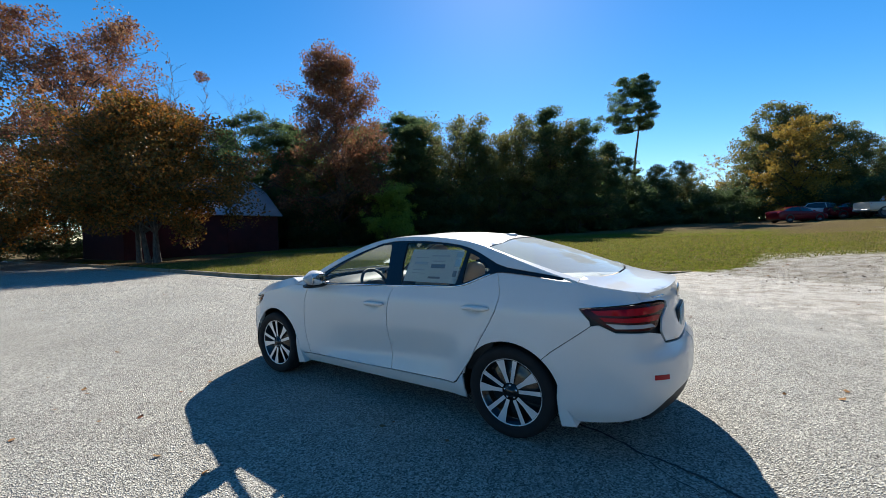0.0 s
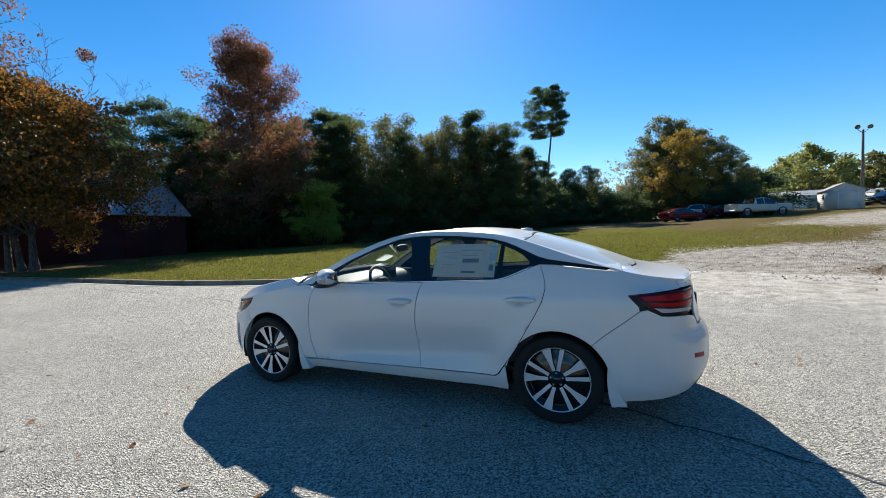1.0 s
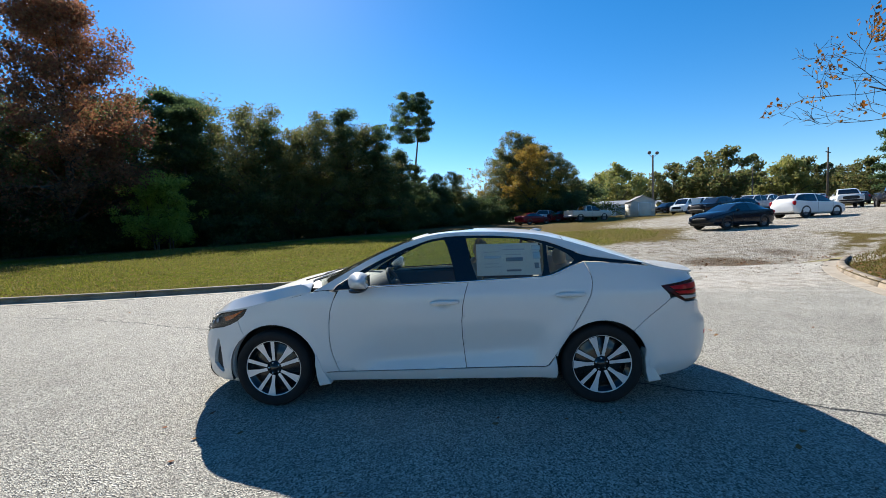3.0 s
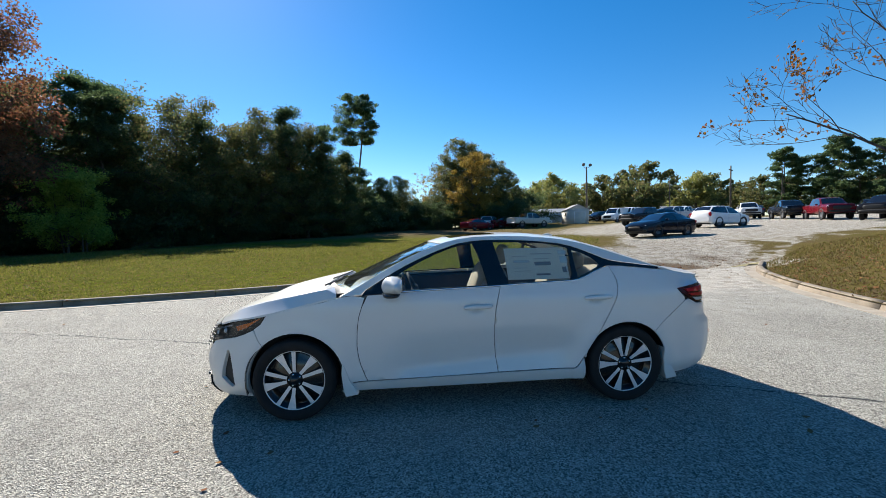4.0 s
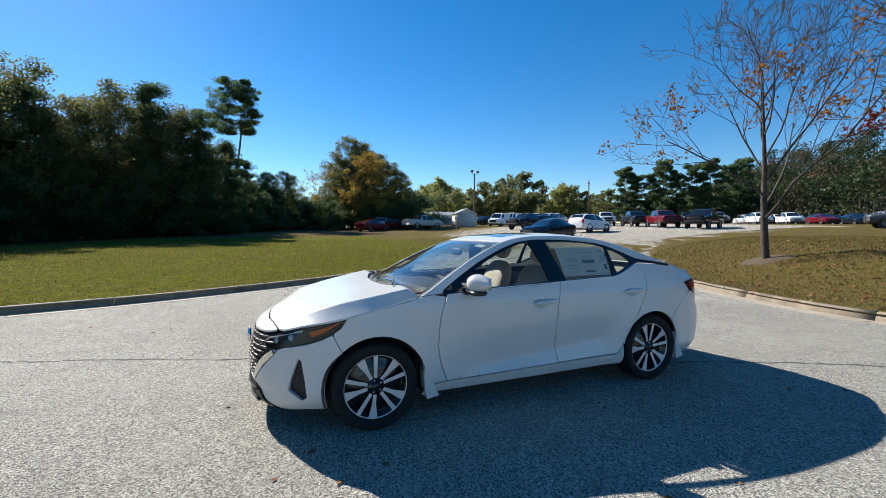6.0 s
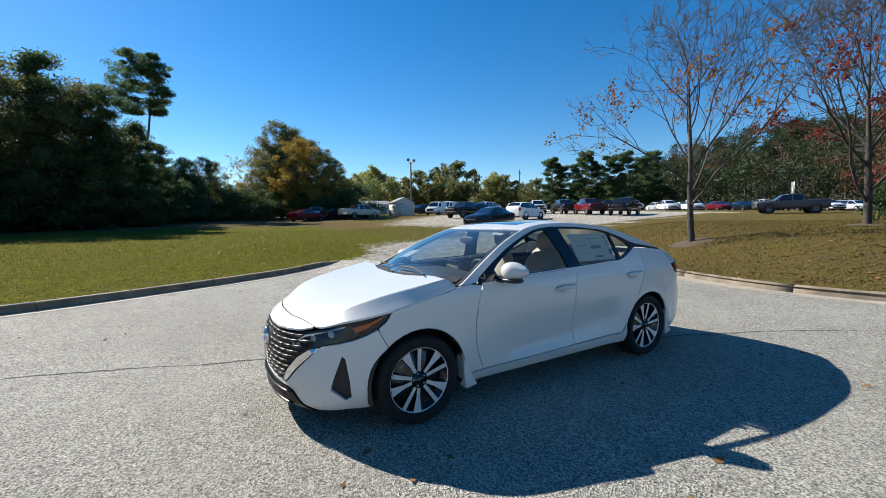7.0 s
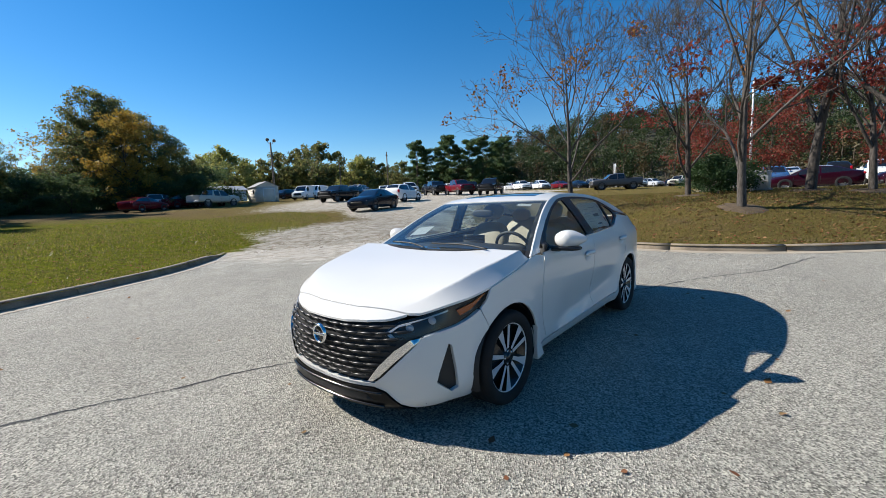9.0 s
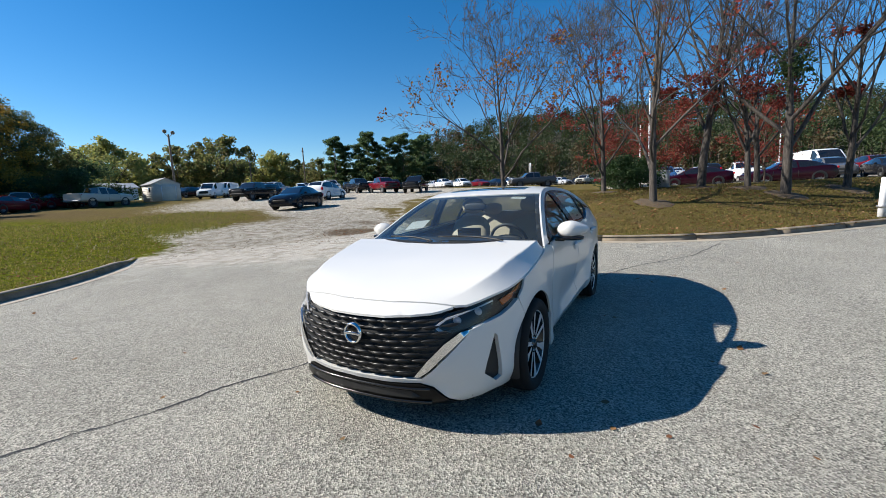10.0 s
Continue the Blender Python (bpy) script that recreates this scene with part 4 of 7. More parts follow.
M_REDLENS = material("red_lens", (0.36, 0.004, 0.012), 0.3, 0, 0.0, 0.25)
M_DKRED = material("deep_red_lens", (0.04, 0.003, 0.005), 0.25, 0, 0.0, 0.3)
M_AMBER = material("amber_lens", (0.36, 0.07, 0.006), 0.15, 0, 1.0)
M_CLEAR = material("clear_lens", (0.42, 0.42, 0.42), 0.15, 0.0, 0.5)
M_LAMPLENS = glass_material("lamp_cover", (0.9, 0.9, 0.9), 0.0, 0.35)
M_LAMPGREY = material("lamp_housing", gray(0.02), 0.3, 0.2, 0.2)
M_LIP = material("lip_black", gray(0.005), 0.3, 0, 0.0, 0.25)
M_LIGHTBAR = material("light_bar_plastic", gray(0.5), 0.25, 0.4)
M_PAPER = speckled("window_sticker_paper", (0.7, 0.73, 0.72), (0.78, 0.8, 0.78), 0.7, 20, 200, 0.05)
_k = Nodes(M_PAPER)
_tr, _mx = _k.add("BsdfTranslucent"), _k.add("MixShader", Fac=0.5)
_tr.inputs[0].default_value = (0.8, 0.84, 0.8, 1)
_k.link(_k.b.outputs[0], _mx.inputs[1]), _k.link(_tr.outputs[0], _mx.inputs[2])
_k.link(_mx.outputs[0], _k.t.nodes["Material Output"].inputs[0])
M_INK = material("printed_grey", (0.16, 0.18, 0.2), 0.7)
M_INKPALE = material("printed_pale", (0.45, 0.5, 0.52), 0.7)


def half_liner():
    """The dark lining over a wheel, open below."""
    vs, fs = [], []
    for i in range(25):
        a = radians(-16 + 212 * i / 24)
        vs += [(r * math.cos(a), w, r * math.sin(a)) for r, w in ((0.385, 0.3), (0.385, 0.0), (0.368, -0.02))]
    for i in range(24):
        fs += [(i * 3 + k, i * 3 + k + 1, i * 3 + k + 4, i * 3 + k + 3) for k in (0, 1)]
    return mesh_of(vs, fs, True)


def mirror_shell(sd):
    """The mirror's housing: rounded, pointed outwards and ahead."""
    me = blob_mesh(0.17, 0.25, 0.15, (0, 0, 0), 2.2, 28, 18)
    for v in me.vertices:
        x, y, z = v.co
        k = 1 - 0.45 * step01(-0.02, 0.13, y)
        v.co = (max(x, -0.075) * k - 0.25 * max(0, y), y, z * k + 0.02 * max(0, y))
    me.transform(Matrix.Translation((0.575, sd * 0.985, 1.055)) @ Matrix.Diagonal((1, sd, 1, 1)))
    if sd < 0:
        me.flip_normals()
    return me


def build_sedan():
    car = tagged(new("sedan"), "pearl white compact sedan with black and silver alloy wheels, parked", "car")

    def put(name, mesh, mat, parent=car, label=""):
        return part(name, mesh, mat, parent, label)

    def both(name, outline, mat, label="", holes=(), **kw):
        made = []
        for sd in (1, -1):
            o = outline if sd > 0 else mirrored(outline)
            hs = [h if sd > 0 else mirrored(h) for h in holes]
            made.append(put(name, patch(wall, o, hs, **kw), mat, car, label))
        return made

    def arch(wx, r, a0, a1, n=16):
        """Points of a wheel arch's edge; 0 degrees is ahead, 90 up."""
        return [(wx + r * math.cos(radians(a0 + (a1 - a0) * i / n)), 0.325 + r * math.sin(radians(a0 + (a1 - a0) * i / n))) for i in range(n + 1)]

    FR, RR = 0.372, 0.362
    fx, rx = 1.345, -1.357
    top_between = lambda s0, s1: [(s, z) for s, z in TOP if s0 < s < s1]
    s_tip = arc_at_x(1.56, 0.843)
    s_cowl = arc_at_x(1.0, 0.966)
    # sides
    door_front = [(0.80, 0.955), (0.825, 0.88), (0.85, 0.80), (0.863, 0.70), (0.868, 0.578), (0.86, 0.5), (0.845, 0.43), (0.809, 0.331), (0.79, 0.29)]
    pillar_b = [(-0.300, 1.012), (-0.27, 0.92), (-0.25, 0.83), (-0.238, 0.70), (-0.24, 0.56), (-0.252, 0.435), (-0.266, 0.308)]
    door_rear = [(-1.245, 1.152), (-1.268, 1.1), (-1.288, 1.03), (-1.29, 0.98), (-1.267, 0.891), (-1.222, 0.802), (-1.119, 0.622), (-1.005, 0.439), (-0.93, 0.335), (-0.90, 0.316)]
    belt_front = [(x, belt_z(x) - 0.002) for x in (-0.29, -0.1, 0.1, 0.3, 0.5, 0.68, 0.78)]
    belt_rear = [(-0.3, 1.012), (-0.5, 1.021), (-0.754, 1.031), (-0.93, 1.04), (-0.985, 1.05), (-1.03, 1.066), (-1.12, 1.105), (-1.2, 1.138), (-1.245, 1.152)]
    lamp_low = [(1.60, 0.778), (1.66, 0.736), (1.74, 0.699)]
    f_arch_rear = arch(fx, FR, 200, 48)
    fender = (on_side([(1.60, 0.778)]) + [(s_tip, 0.84)] + top_between(s_tip + 0.01, s_cowl) + on_side([(1.0, 0.962), (0.9, 0.972)] + door_front + [(0.9, 0.288), (0.935, 0.21), (0.95, 0.185), (0.968, 0.18)]) +
              on_side(f_arch_rear) + on_side([(1.625, 0.655), (1.65, 0.71), (1.655, 0.738)]))
    both("front_fender", fender, M_WHITE)
    hx = [(hx + 0.1 * a, hz + 0.05 * b) for hx, hz in ((-0.085, 0.838), (-1.09, 0.882)) for a in np.linspace(-1, 1, 13) for b in np.linspace(-1, 1, 9)]
    for sd in (1, -1):
        sg = lambda poly: poly if sd > 0 else mirrored(poly)
        ex = sg(on_side(hx))
        d1 = put("front_door", patch(wall, sg(on_side(belt_front + door_front[1:] + [(0.3, 0.296), (0, 0.3)] + list(reversed(pillar_b)))), extra=ex), M_WHITE)
        d2 = put("rear_door", patch(wall, sg(on_side(pillar_b[::1] + [(-0.6, 0.313)] + list(reversed(door_rear)) + list(reversed(belt_rear))[1:-1])), extra=ex), M_WHITE)
        for d, hx0, hz0 in ((d1, -0.105, 0.856), (d2, -1.11, 0.9)):
            pts = []
            for i in range(13):
                u = -1 + i / 6
                s = arc_at_x(hx0 - u * 0.118, hz0 + 0.004 * u)
                p = wall(s, hz0 + 0.004 * u, -0.012 - 0.014 * (1 - u ** 4))
                pts.append(Vector((p.x, sd * p.y, p.z)))
            vs, fs = [], []
            tube(vs, fs, pts, [0.006 + 0.013 * (1 - abs(-1 + i / 6) ** 6) for i in range(13)], 10)
            put("door_handle", mesh_of(vs, fs, True), M_WHITE, d, "white pull handle")
        # windows
        fg = [(x, belt_z(x) + 0.014) for x in (0.60, 0.4, 0.2, 0, -0.195)] + [(-0.17, 1.15), (-0.125, 1.3), (-0.10, 1.355), (0.0, 1.343), (0.1, 1.315), (0.22, 1.272), (0.35, 1.215), (0.48, 1.15), (0.58, 1.09), (0.64, 1.04)]
        rg = [(-0.375, belt_z(-0.375) + 0.014), (-0.6, belt_z(-0.6) + 0.014), (-0.9, belt_z(-0.9) + 0.014), (-0.915, 1.09), (-0.925, 1.2), (-0.93, 1.3), (-0.85, 1.326), (-0.7, 1.348), (-0.5, 1.358), (-0.29, 1.362), (-0.32, 1.2)]
        qg = [(-0.965, 1.066), (-1.02, 1.085), (-1.15, 1.142), (-1.17, 1.165), (-1.12, 1.215), (-1.04, 1.258), (-0.962, 1.286), (-0.96, 1.15)]
        dlo_top = [(0.80, 1.008), (0.631, 1.107), (0.471, 1.192), (0.34, 1.25), (0.21, 1.302), (0.09, 1.342), (0.006, 1.366), (-0.1, 1.38), (-0.192, 1.386), (-0.36, 1.386), (-0.53, 1.38), (-0.7, 1.366), (-0.859, 1.346), (-0.96, 1.322), (-1.043, 1.292), (-1.14, 1.25), (-1.223, 1.212), (-1.3, 1.19), (-1.486, 1.163), (-1.738, 1.126)]
        dlo_low = [(-1.70, 1.108), (-1.485, 1.134), (-1.34, 1.148)] + list(reversed(belt_rear)) + belt_front[1:] + [(0.83, 0.962)]
        dlo = on_side(dlo_top + dlo_low)
        trim = put("window_frame", patch(wall, sg(dlo), [sg(on_side(h)) for h in (fg, rg, qg)], gap=0.004, thick=0.02, off=0.004), M_GLOSS, car, "gloss black window surround")
        for w, h in (("front_window", fg), ("rear_window", rg), ("quarter_window", qg)):
            pane = put(w, patch(wall, sg(on_side(h)), gap=-0.006, thick=0, off=0.012, step=0.06), M_GLASS, trim)
            pane.visible_shadow = False
        line = [(x, belt_z(x) + 0.004) for x in np.linspace(0.66, -0.9, 18)] + [(-0.97, 1.051), (-1.03, 1.072), (-1.12, 1.111), (-1.19, 1.14)]
        pts = [wall(arc_at_x(x, z), z, -0.002) for x, z in line]
        put("belt_moulding", pipe_mesh([(p.x, sd * p.y, p.z) for p in pts], 0.0055, 6), M_CHROME, trim, "thin chrome belt strip")
        # pillar and roof rail between glass and roof
        s_end = arc_at_x(-1.84, 1.092)
        rail = on_side([(1.0, 0.966), (0.9, 0.972), (0.83, 0.976)]) + on_side(dlo_top) + on_side([(-1.80, 1.105)]) + list(reversed(top_between(s_cowl, s_end)))
        put("roof_rail", patch(wall, sg(rail), gap=0.003), M_WHITE)
        # sill
        sill = on_side([(0.945, 0.28), (0.945, 0.2), (0.86, 0.2), (0.2, 0.2), (-0.5, 0.205), (-1.0, 0.212), (-1.005, 0.25), (-0.998, 0.325), (-0.985, 0.405), (-0.935, 0.331), (-0.90, 0.312), (-0.6, 0.309), (-0.266, 0.305), (0.3, 0.293), (0.79, 0.287)])
        put("sill", patch(wall, sg(sill), gap=0.004), M_WHITE)
        # rear quarter
        seam = [(-1.60, 0.6), (-1.66, 0.655), (-1.78, 0.745), (-1.905, 0.842)]
        s_boot = arc_at_x(-2.16, 1.03)
        a_from = math.degrees(math.atan2(0.6 - 0.325, -1.60 - rx))
        q = (on_side([(-1.34, 1.148), (-1.485, 1.134), (-1.70, 1.108), (-1.80, 1.1)]) + top_between(arc_at_x(-1.83, 1.094), s_boot) + on_tail([(0.655, 0.978)]) +
             on_side([(-2.05, 0.966), (-1.9, 0.953), (-1.835, 0.945), (-1.86, 0.915), (-1.90, 0.872)] + list(reversed(seam))[:-1]) + on_side(arch(rx, RR, a_from, 12)) +
             on_side([(-0.985, 0.405), (-1.005, 0.445)] + list(reversed(door_rear))[3:]))
        put("quarter_panel", patch(wall, sg(q)), M_WHITE)
        # tail lamp: body, red bars and the clear strip
        lamp = on_side([(-1.84, 0.944), (-1.9, 0.951), (-2.05, 0.963)]) + on_tail([(0.66, 0.972), (0.5, 0.968), (0.42, 0.955), (0.42, 0.925), (0.52, 0.87), (0.58, 0.82), (0.66, 0.806)]) + on_side([(-2.04, 0.815), (-1.95, 0.86), (-1.87, 0.912)])
        tl = put("tail_lamp", patch(wall, sg(lamp), gap=0.006, off=0.006), M_DKRED, car, "dark red wraparound tail lamp")
        bar = on_side([(-1.90, 0.938), (-2.05, 0.948)]) + on_tail([(0.66, 0.955), (0.5, 0.952), (0.44, 0.94), (0.46, 0.924), (0.56, 0.91)]) + on_side([(-2.1, 0.905), (-1.94, 0.91)])
        put("red_lens", patch(wall, sg(bar), gap=0.004, off=-0.003, thick=0.01), M_REDLENS, tl)
        bar = on_side([(-1.945, 0.9), (-2.1, 0.895)]) + on_tail([(0.6, 0.898), (0.53, 0.892), (0.57, 0.86)]) + on_side([(-2.1, 0.864), (-1.98, 0.874)])
        put("red_lens", patch(wall, sg(bar), gap=0.004, off=-0.003, thick=0.01), M_REDLENS, tl)
        bar = on_side([(-1.985, 0.864), (-2.1, 0.855)]) + on_tail([(0.64, 0.85), (0.60, 0.826)]) + on_side([(-2.04, 0.828)])
        put("clear_lens", patch(wall, sg(bar), gap=0.004, off=-0.003, thick=0.01), M_CLEAR, tl, "clear reversing lens")
        # headlamp
        lamp = (on_nose([(0.47, 0.642), (0.53, 0.6), (0.62, 0.609), (0.70, 0.637)]) + on_side([(1.82, 0.673)] + list(reversed(lamp_low))) + on_side([(1.562, 0.838), (1.70, 0.808), (1.86, 0.775)]) + on_nose([(0.69, 0.738), (0.56, 0.706)]))
        hl = put("headlamp", patch(wall, sg(lamp), gap=0.004, off=0.03, step=0.03), M_LAMPGREY, car, "slim dark headlamp with amber side lens")
        lens = put("lens_cover", patch(wall, sg(lamp), gap=0.006, off=0.004, thick=0.0, step=0.03), M_LAMPLENS, hl)
        lens.visible_shadow = False
        am = on_side([(1.80, 0.715), (1.72, 0.742), (1.62, 0.806), (1.60, 0.822), (1.70, 0.785), (1.82, 0.752)])
        put("amber_lens", patch(wall, sg(am), gap=0.003, off=0.012, thick=0.01, step=0.03), M_AMBER, hl)
        drl = on_nose([(0.50, 0.645), (0.56, 0.69), (0.68, 0.722)]) + on_side([(1.86, 0.762), (1.86, 0.75)]) + on_nose([(0.67, 0.712), (0.565, 0.678), (0.525, 0.645), (0.56, 0.618), (0.54, 0.612)])
        put("light_strip", patch(wall, sg(drl), gap=0.002, off=0.016, thick=0.008, step=0.03), M_LIGHTBAR, hl)
        for yy, zz in ((0.62, 0.665), (0.72, 0.70)):
            s = arc_at_y(yy, zz)
            p = wall(s, zz, 0.05)
            q2 = blob_mesh(0.05, 0.075, 0.055, (p.x, sd * p.y, p.z), 2.0, 16, 10)
            put("projector", q2, M_CLEAR, hl, "clear projector lens")
        # grille wing
        wing = on_nose([(0.385, 0.352), (0.47, 0.455), (0.56, 0.552), (0.635, 0.612), (0.70, 0.626), (0.655, 0.578), (0.557, 0.474), (0.474, 0.389), (0.42, 0.352)])
        put("grille_wing", patch(wall, sg(wing), gap=0.004, off=0.002, step=0.03), M_CHROME, car, "chrome blade beside the grille")
        slit = on_side([(1.888, 0.565), (1.87, 0.55), (1.848, 0.40), (1.836, 0.285), (1.868, 0.264), (1.957, 0.338), (1.945, 0.40), (1.915, 0.49)])
        put("air_slit", patch(wall, sg(slit), gap=-0.01, off=0.03, thick=0, step=0.03), M_BLACK, car, "black corner air slit")
        # mirror
        mr = put("door_mirror", mirror_shell(sd), M_WHITE, car, "white door mirror with black foot")
        put("mirror_foot", blob_mesh(0.135, 0.25, 0.05, (0.585, sd * 0.955, 0.988), 2.4), M_GLOSS, mr)
        put("mirror_stalk", box_mesh(0.08, 0.14, 0.045, 0.012, 2, (0.61, sd * 0.86, 0.985)), M_GLOSS, mr)
        put("mirror_glass", box_mesh(0.006, 0.15, 0.09, 0.002, 1, (0.503, sd * 0.975, 1.055)), M_CHROME, mr)
        # reflector and mudguards
        rf = on_tail([(0.60, 0.505), (0.70, 0.515), (0.70, 0.545), (0.60, 0.535)])
        put("reflector", patch(wall, sg(rf), gap=0.0, off=-0.003, thick=0.01), M_REDLENS, car, "red bumper reflector")
        for wx, y0 in ((0.955, 0.84), (-1.735, 0.83)):
            rear = wx < 0
            flap = [(0.0, 0.2), (0.008, 0.11), (-0.002, 0.0), (-0.02, -0.075), (-0.12, -0.058), (-0.105, -0.03), (-0.06, 0.05), (-0.025, 0.15)]
            vs = [(wx + (0.035 if rear else 0.03) + a, sd * (y0 + w + 0.05 * b), 0.25 + b) for w in (0.052, -0.06) for a, b in flap]
            n = len(flap)
            me = mesh_of(vs, [tuple(range(n)), tuple(reversed(range(n, 2 * n)))] + [(i, i + n, (i + 1) % n + n, (i + 1) % n) for i in range(n)])
            bm = bmesh.new()
            bm.from_mesh(me)
            bmesh.ops.recalc_face_normals(bm, faces=bm.faces)
            bmesh.ops.bevel(bm, geom=bm.edges[:], offset=0.004, segments=1, affect="EDGES")
            put("mudguard", bm, M_WHITE, car, "white moulded mud flap")
    # nose
    left = (on_side([(1.70, 0.185)] + arch(fx, FR, -18, 48, 10)) + on_side([(1.625, 0.655), (1.65, 0.71), (1.66, 0.731), (1.74, 0.694), (1.82, 0.668)]) +
            on_nose([(0.70, 0.63), (0.68, 0.618), (0.662, 0.584), (0.565, 0.47), (0.482, 0.385), (0.43, 0.345), (0.3, 0.338), (0.15, 0.335), (0.0, 0.334)]))
    low = on_nose([(0.0, 0.303), (0.2, 0.304), (0.42, 0.315), (0.49, 0.29), (0.56, 0.21), (0.60, 0.168), (0.68, 0.17)]) + on_side([(1.85, 0.178)])
    outline = left + mirrored(list(reversed(left)))[1:] + mirrored(list(reversed(low)))[:-1] + low
    slit = on_side([(1.888, 0.565), (1.87, 0.55), (1.848, 0.40), (1.836, 0.285), (1.868, 0.264), (1.957, 0.338), (1.945, 0.40), (1.915, 0.49)])
    put("front_bumper", patch(wall, outline, [slit, mirrored(slit)], gap=0.004, thick=0.03), M_WHITE)
    lip = on_nose([(-0.49, 0.285), (-0.42, 0.31), (-0.2, 0.299), (0.2, 0.299), (0.42, 0.31), (0.49, 0.285), (0.56, 0.205), (0.60, 0.165), (0.3, 0.15), (-0.3, 0.15), (-0.60, 0.165), (-0.56, 0.205)])
    put("front_lip", patch(wall, lip, gap=0.002, off=-0.012, thick=0.05), M_LIP, car, "gloss black lower front lip")
    for zz, rad in ((0.285, 0.008), (0.2, 0.009)):
        pts = [wall(math.copysign(arc_at_y(abs(y), zz), y), zz, -0.02) for y in np.linspace(-0.47, 0.47, 25)]
        put("lip_ridge", pipe_mesh(pts, rad, 8), M_GLOSS)
    slot = on_nose([(-0.36, 0.27), (0.36, 0.27), (0.42, 0.235), (0.36, 0.225), (-0.36, 0.225), (-0.42, 0.235)])
    put("lip_slot", patch(wall, slot, gap=0.0, off=-0.0145, thick=0.0), M_BLACK)
    back = on_nose([(-0.72, 0.68), (-0.55, 0.715), (-0.3, 0.70), (0, 0.698), (0.3, 0.70), (0.55, 0.715), (0.72, 0.68), (0.66, 0.60), (0.5, 0.345), (0.2, 0.325), (-0.2, 0.325), (-0.5, 0.345), (-0.66, 0.60)])
    grille = put("grille", patch(wall, back, gap=0.0, off=0.045, thick=0.0), M_BLACK, car, "black grille with rows of short wavy bars")
    for row in range(9):
        z = 0.372 + row * 0.0365
        half = 0.40 + 0.255 * (row / 8) ** 0.9 - (0.1 if row == 8 else 0.0)
        n = 44
        pts, rad = [], []
        for i in range(n + 1):
            y = -half + 2 * half * i / n
            zz = z + 0.022 * (abs(y) / 0.55) ** 2
            p = wall(math.copysign(arc_at_y(abs(y), zz), y), zz, 0.02)
            pts.append(p)
        vs, fs = [], []
        tube(vs, fs, pts, [0.0045] * (n + 1), 6)
        put("grille_bar", mesh_of(vs, fs, True), M_GRILLE, grille)
        for j in range(-6, 7):
            y0 = (j + (0.5 if row % 2 else 0.0)) * 0.108
            if abs(y0) + 0.03 > half or (abs(y0) < 0.1 and 4 <= row <= 7):
                continue
            pts = []
            for i in range(7):
                y = y0 + (-1 + i / 3) * 0.046
                zz = z + 0.022 * (abs(y) / 0.55) ** 2
                pts.append(wall(math.copysign(arc_at_y(abs(y), zz), y), zz, 0.012))
            vs, fs = [], []
            tube(vs, fs, pts, [0.003, 0.008, 0.0105, 0.011, 0.0105, 0.008, 0.003], 7)
            put("grille_bar", mesh_of(vs, fs, True), M_GRILLE, grille)
    bx = wall(0, 0.60).x
    disc = lathe([(0.0, 0.012), (0.05, 0.012), (0.06, 0.0)], 32)
    disc.transform(Matrix.Translation((bx + 0.0, 0, 0.592)) @ Matrix.Rotation(radians(-90), 4, "Z"))
    badge = put("badge", disc, M_GLOSS, grille, "round dark badge with a silver ring")
    circ = lathe([(0.052, 0.0), (0.052, 0.018), (0.063, 0.018), (0.065, 0.0)], 32)
    circ.transform(Matrix.Translation((bx + 0.002, 0, 0.592)) @ Matrix.Rotation(radians(-90), 4, "Z"))
    put("badge_ring", circ, M_CHROME, badge)
    put("badge_bar", box_mesh(0.008, 0.125, 0.017, 0.002, 1, (bx + 0.018, 0, 0.592)), M_CHROME, badge)
    # top panels
    mid = lambda pts: pts + [(x, -y) for x, y in reversed(pts)]
    ye = lambda x, k=0.012: edge_y(x) - k
    put("nose_panel", patch(top, mid([(2.195, 0.001), (2.185, 0.2), (2.145, 0.36), (2.1, 0.47), (2.07, 0.52), (2.02, 0.58), (2.035, 0.5), (2.06, 0.36), (2.085, 0.2), (2.09, 0.001)])[:], gap=0.003, step=0.03), M_WHITE)
    hood = [(2.085, 0.001), (2.08, 0.2), (2.055, 0.36), (2.03, 0.5), (2.012, 0.585), *[(x, ye(x, 0.006)) for x in np.linspace(1.985, 1.04, 40)], (1.02, ye(1.02, 0.02)), (1.06, 0.66), (1.13, 0.5), (1.18, 0.3), (1.2, 0.001)]
    crease = [(x, sd * (hood_crease(x) + d)) for x in np.linspace(1.06, 2.0, 50) for d in (-0.012, 0.0, 0.01) for sd in (1, -1)]
    put("hood", patch(top, mid(hood), gap=0.006, step=0.03, extra=crease), M_WHITE)
    put("cowl", patch(top, mid([(1.24, 0.001), (1.22, 0.3), (1.17, 0.5), (1.1, 0.66), (1.05, 0.755), (0.96, 0.755), (0.9, 0.74), (0.94, 0.65), (1.03, 0.4), (1.06, 0.001)]), gap=0.0, off=0.022, step=0.05), M_BLACK, car, "black cowl below the windscreen")
    scr = [(1.15, 0.001), (1.135, 0.25), (1.08, 0.48), (1.0, 0.64), *[(x, ye(x, 0.012)) for x in np.linspace(0.93, 0.17, 20)], (0.215, 0.4), (0.24, 0.2), (0.245, 0.001)]
    ws = put("windscreen", patch(top, mid(scr), gap=0.004, thick=0.0, off=0.004, step=0.06), M_SCREEN)
    ws.visible_shadow = False
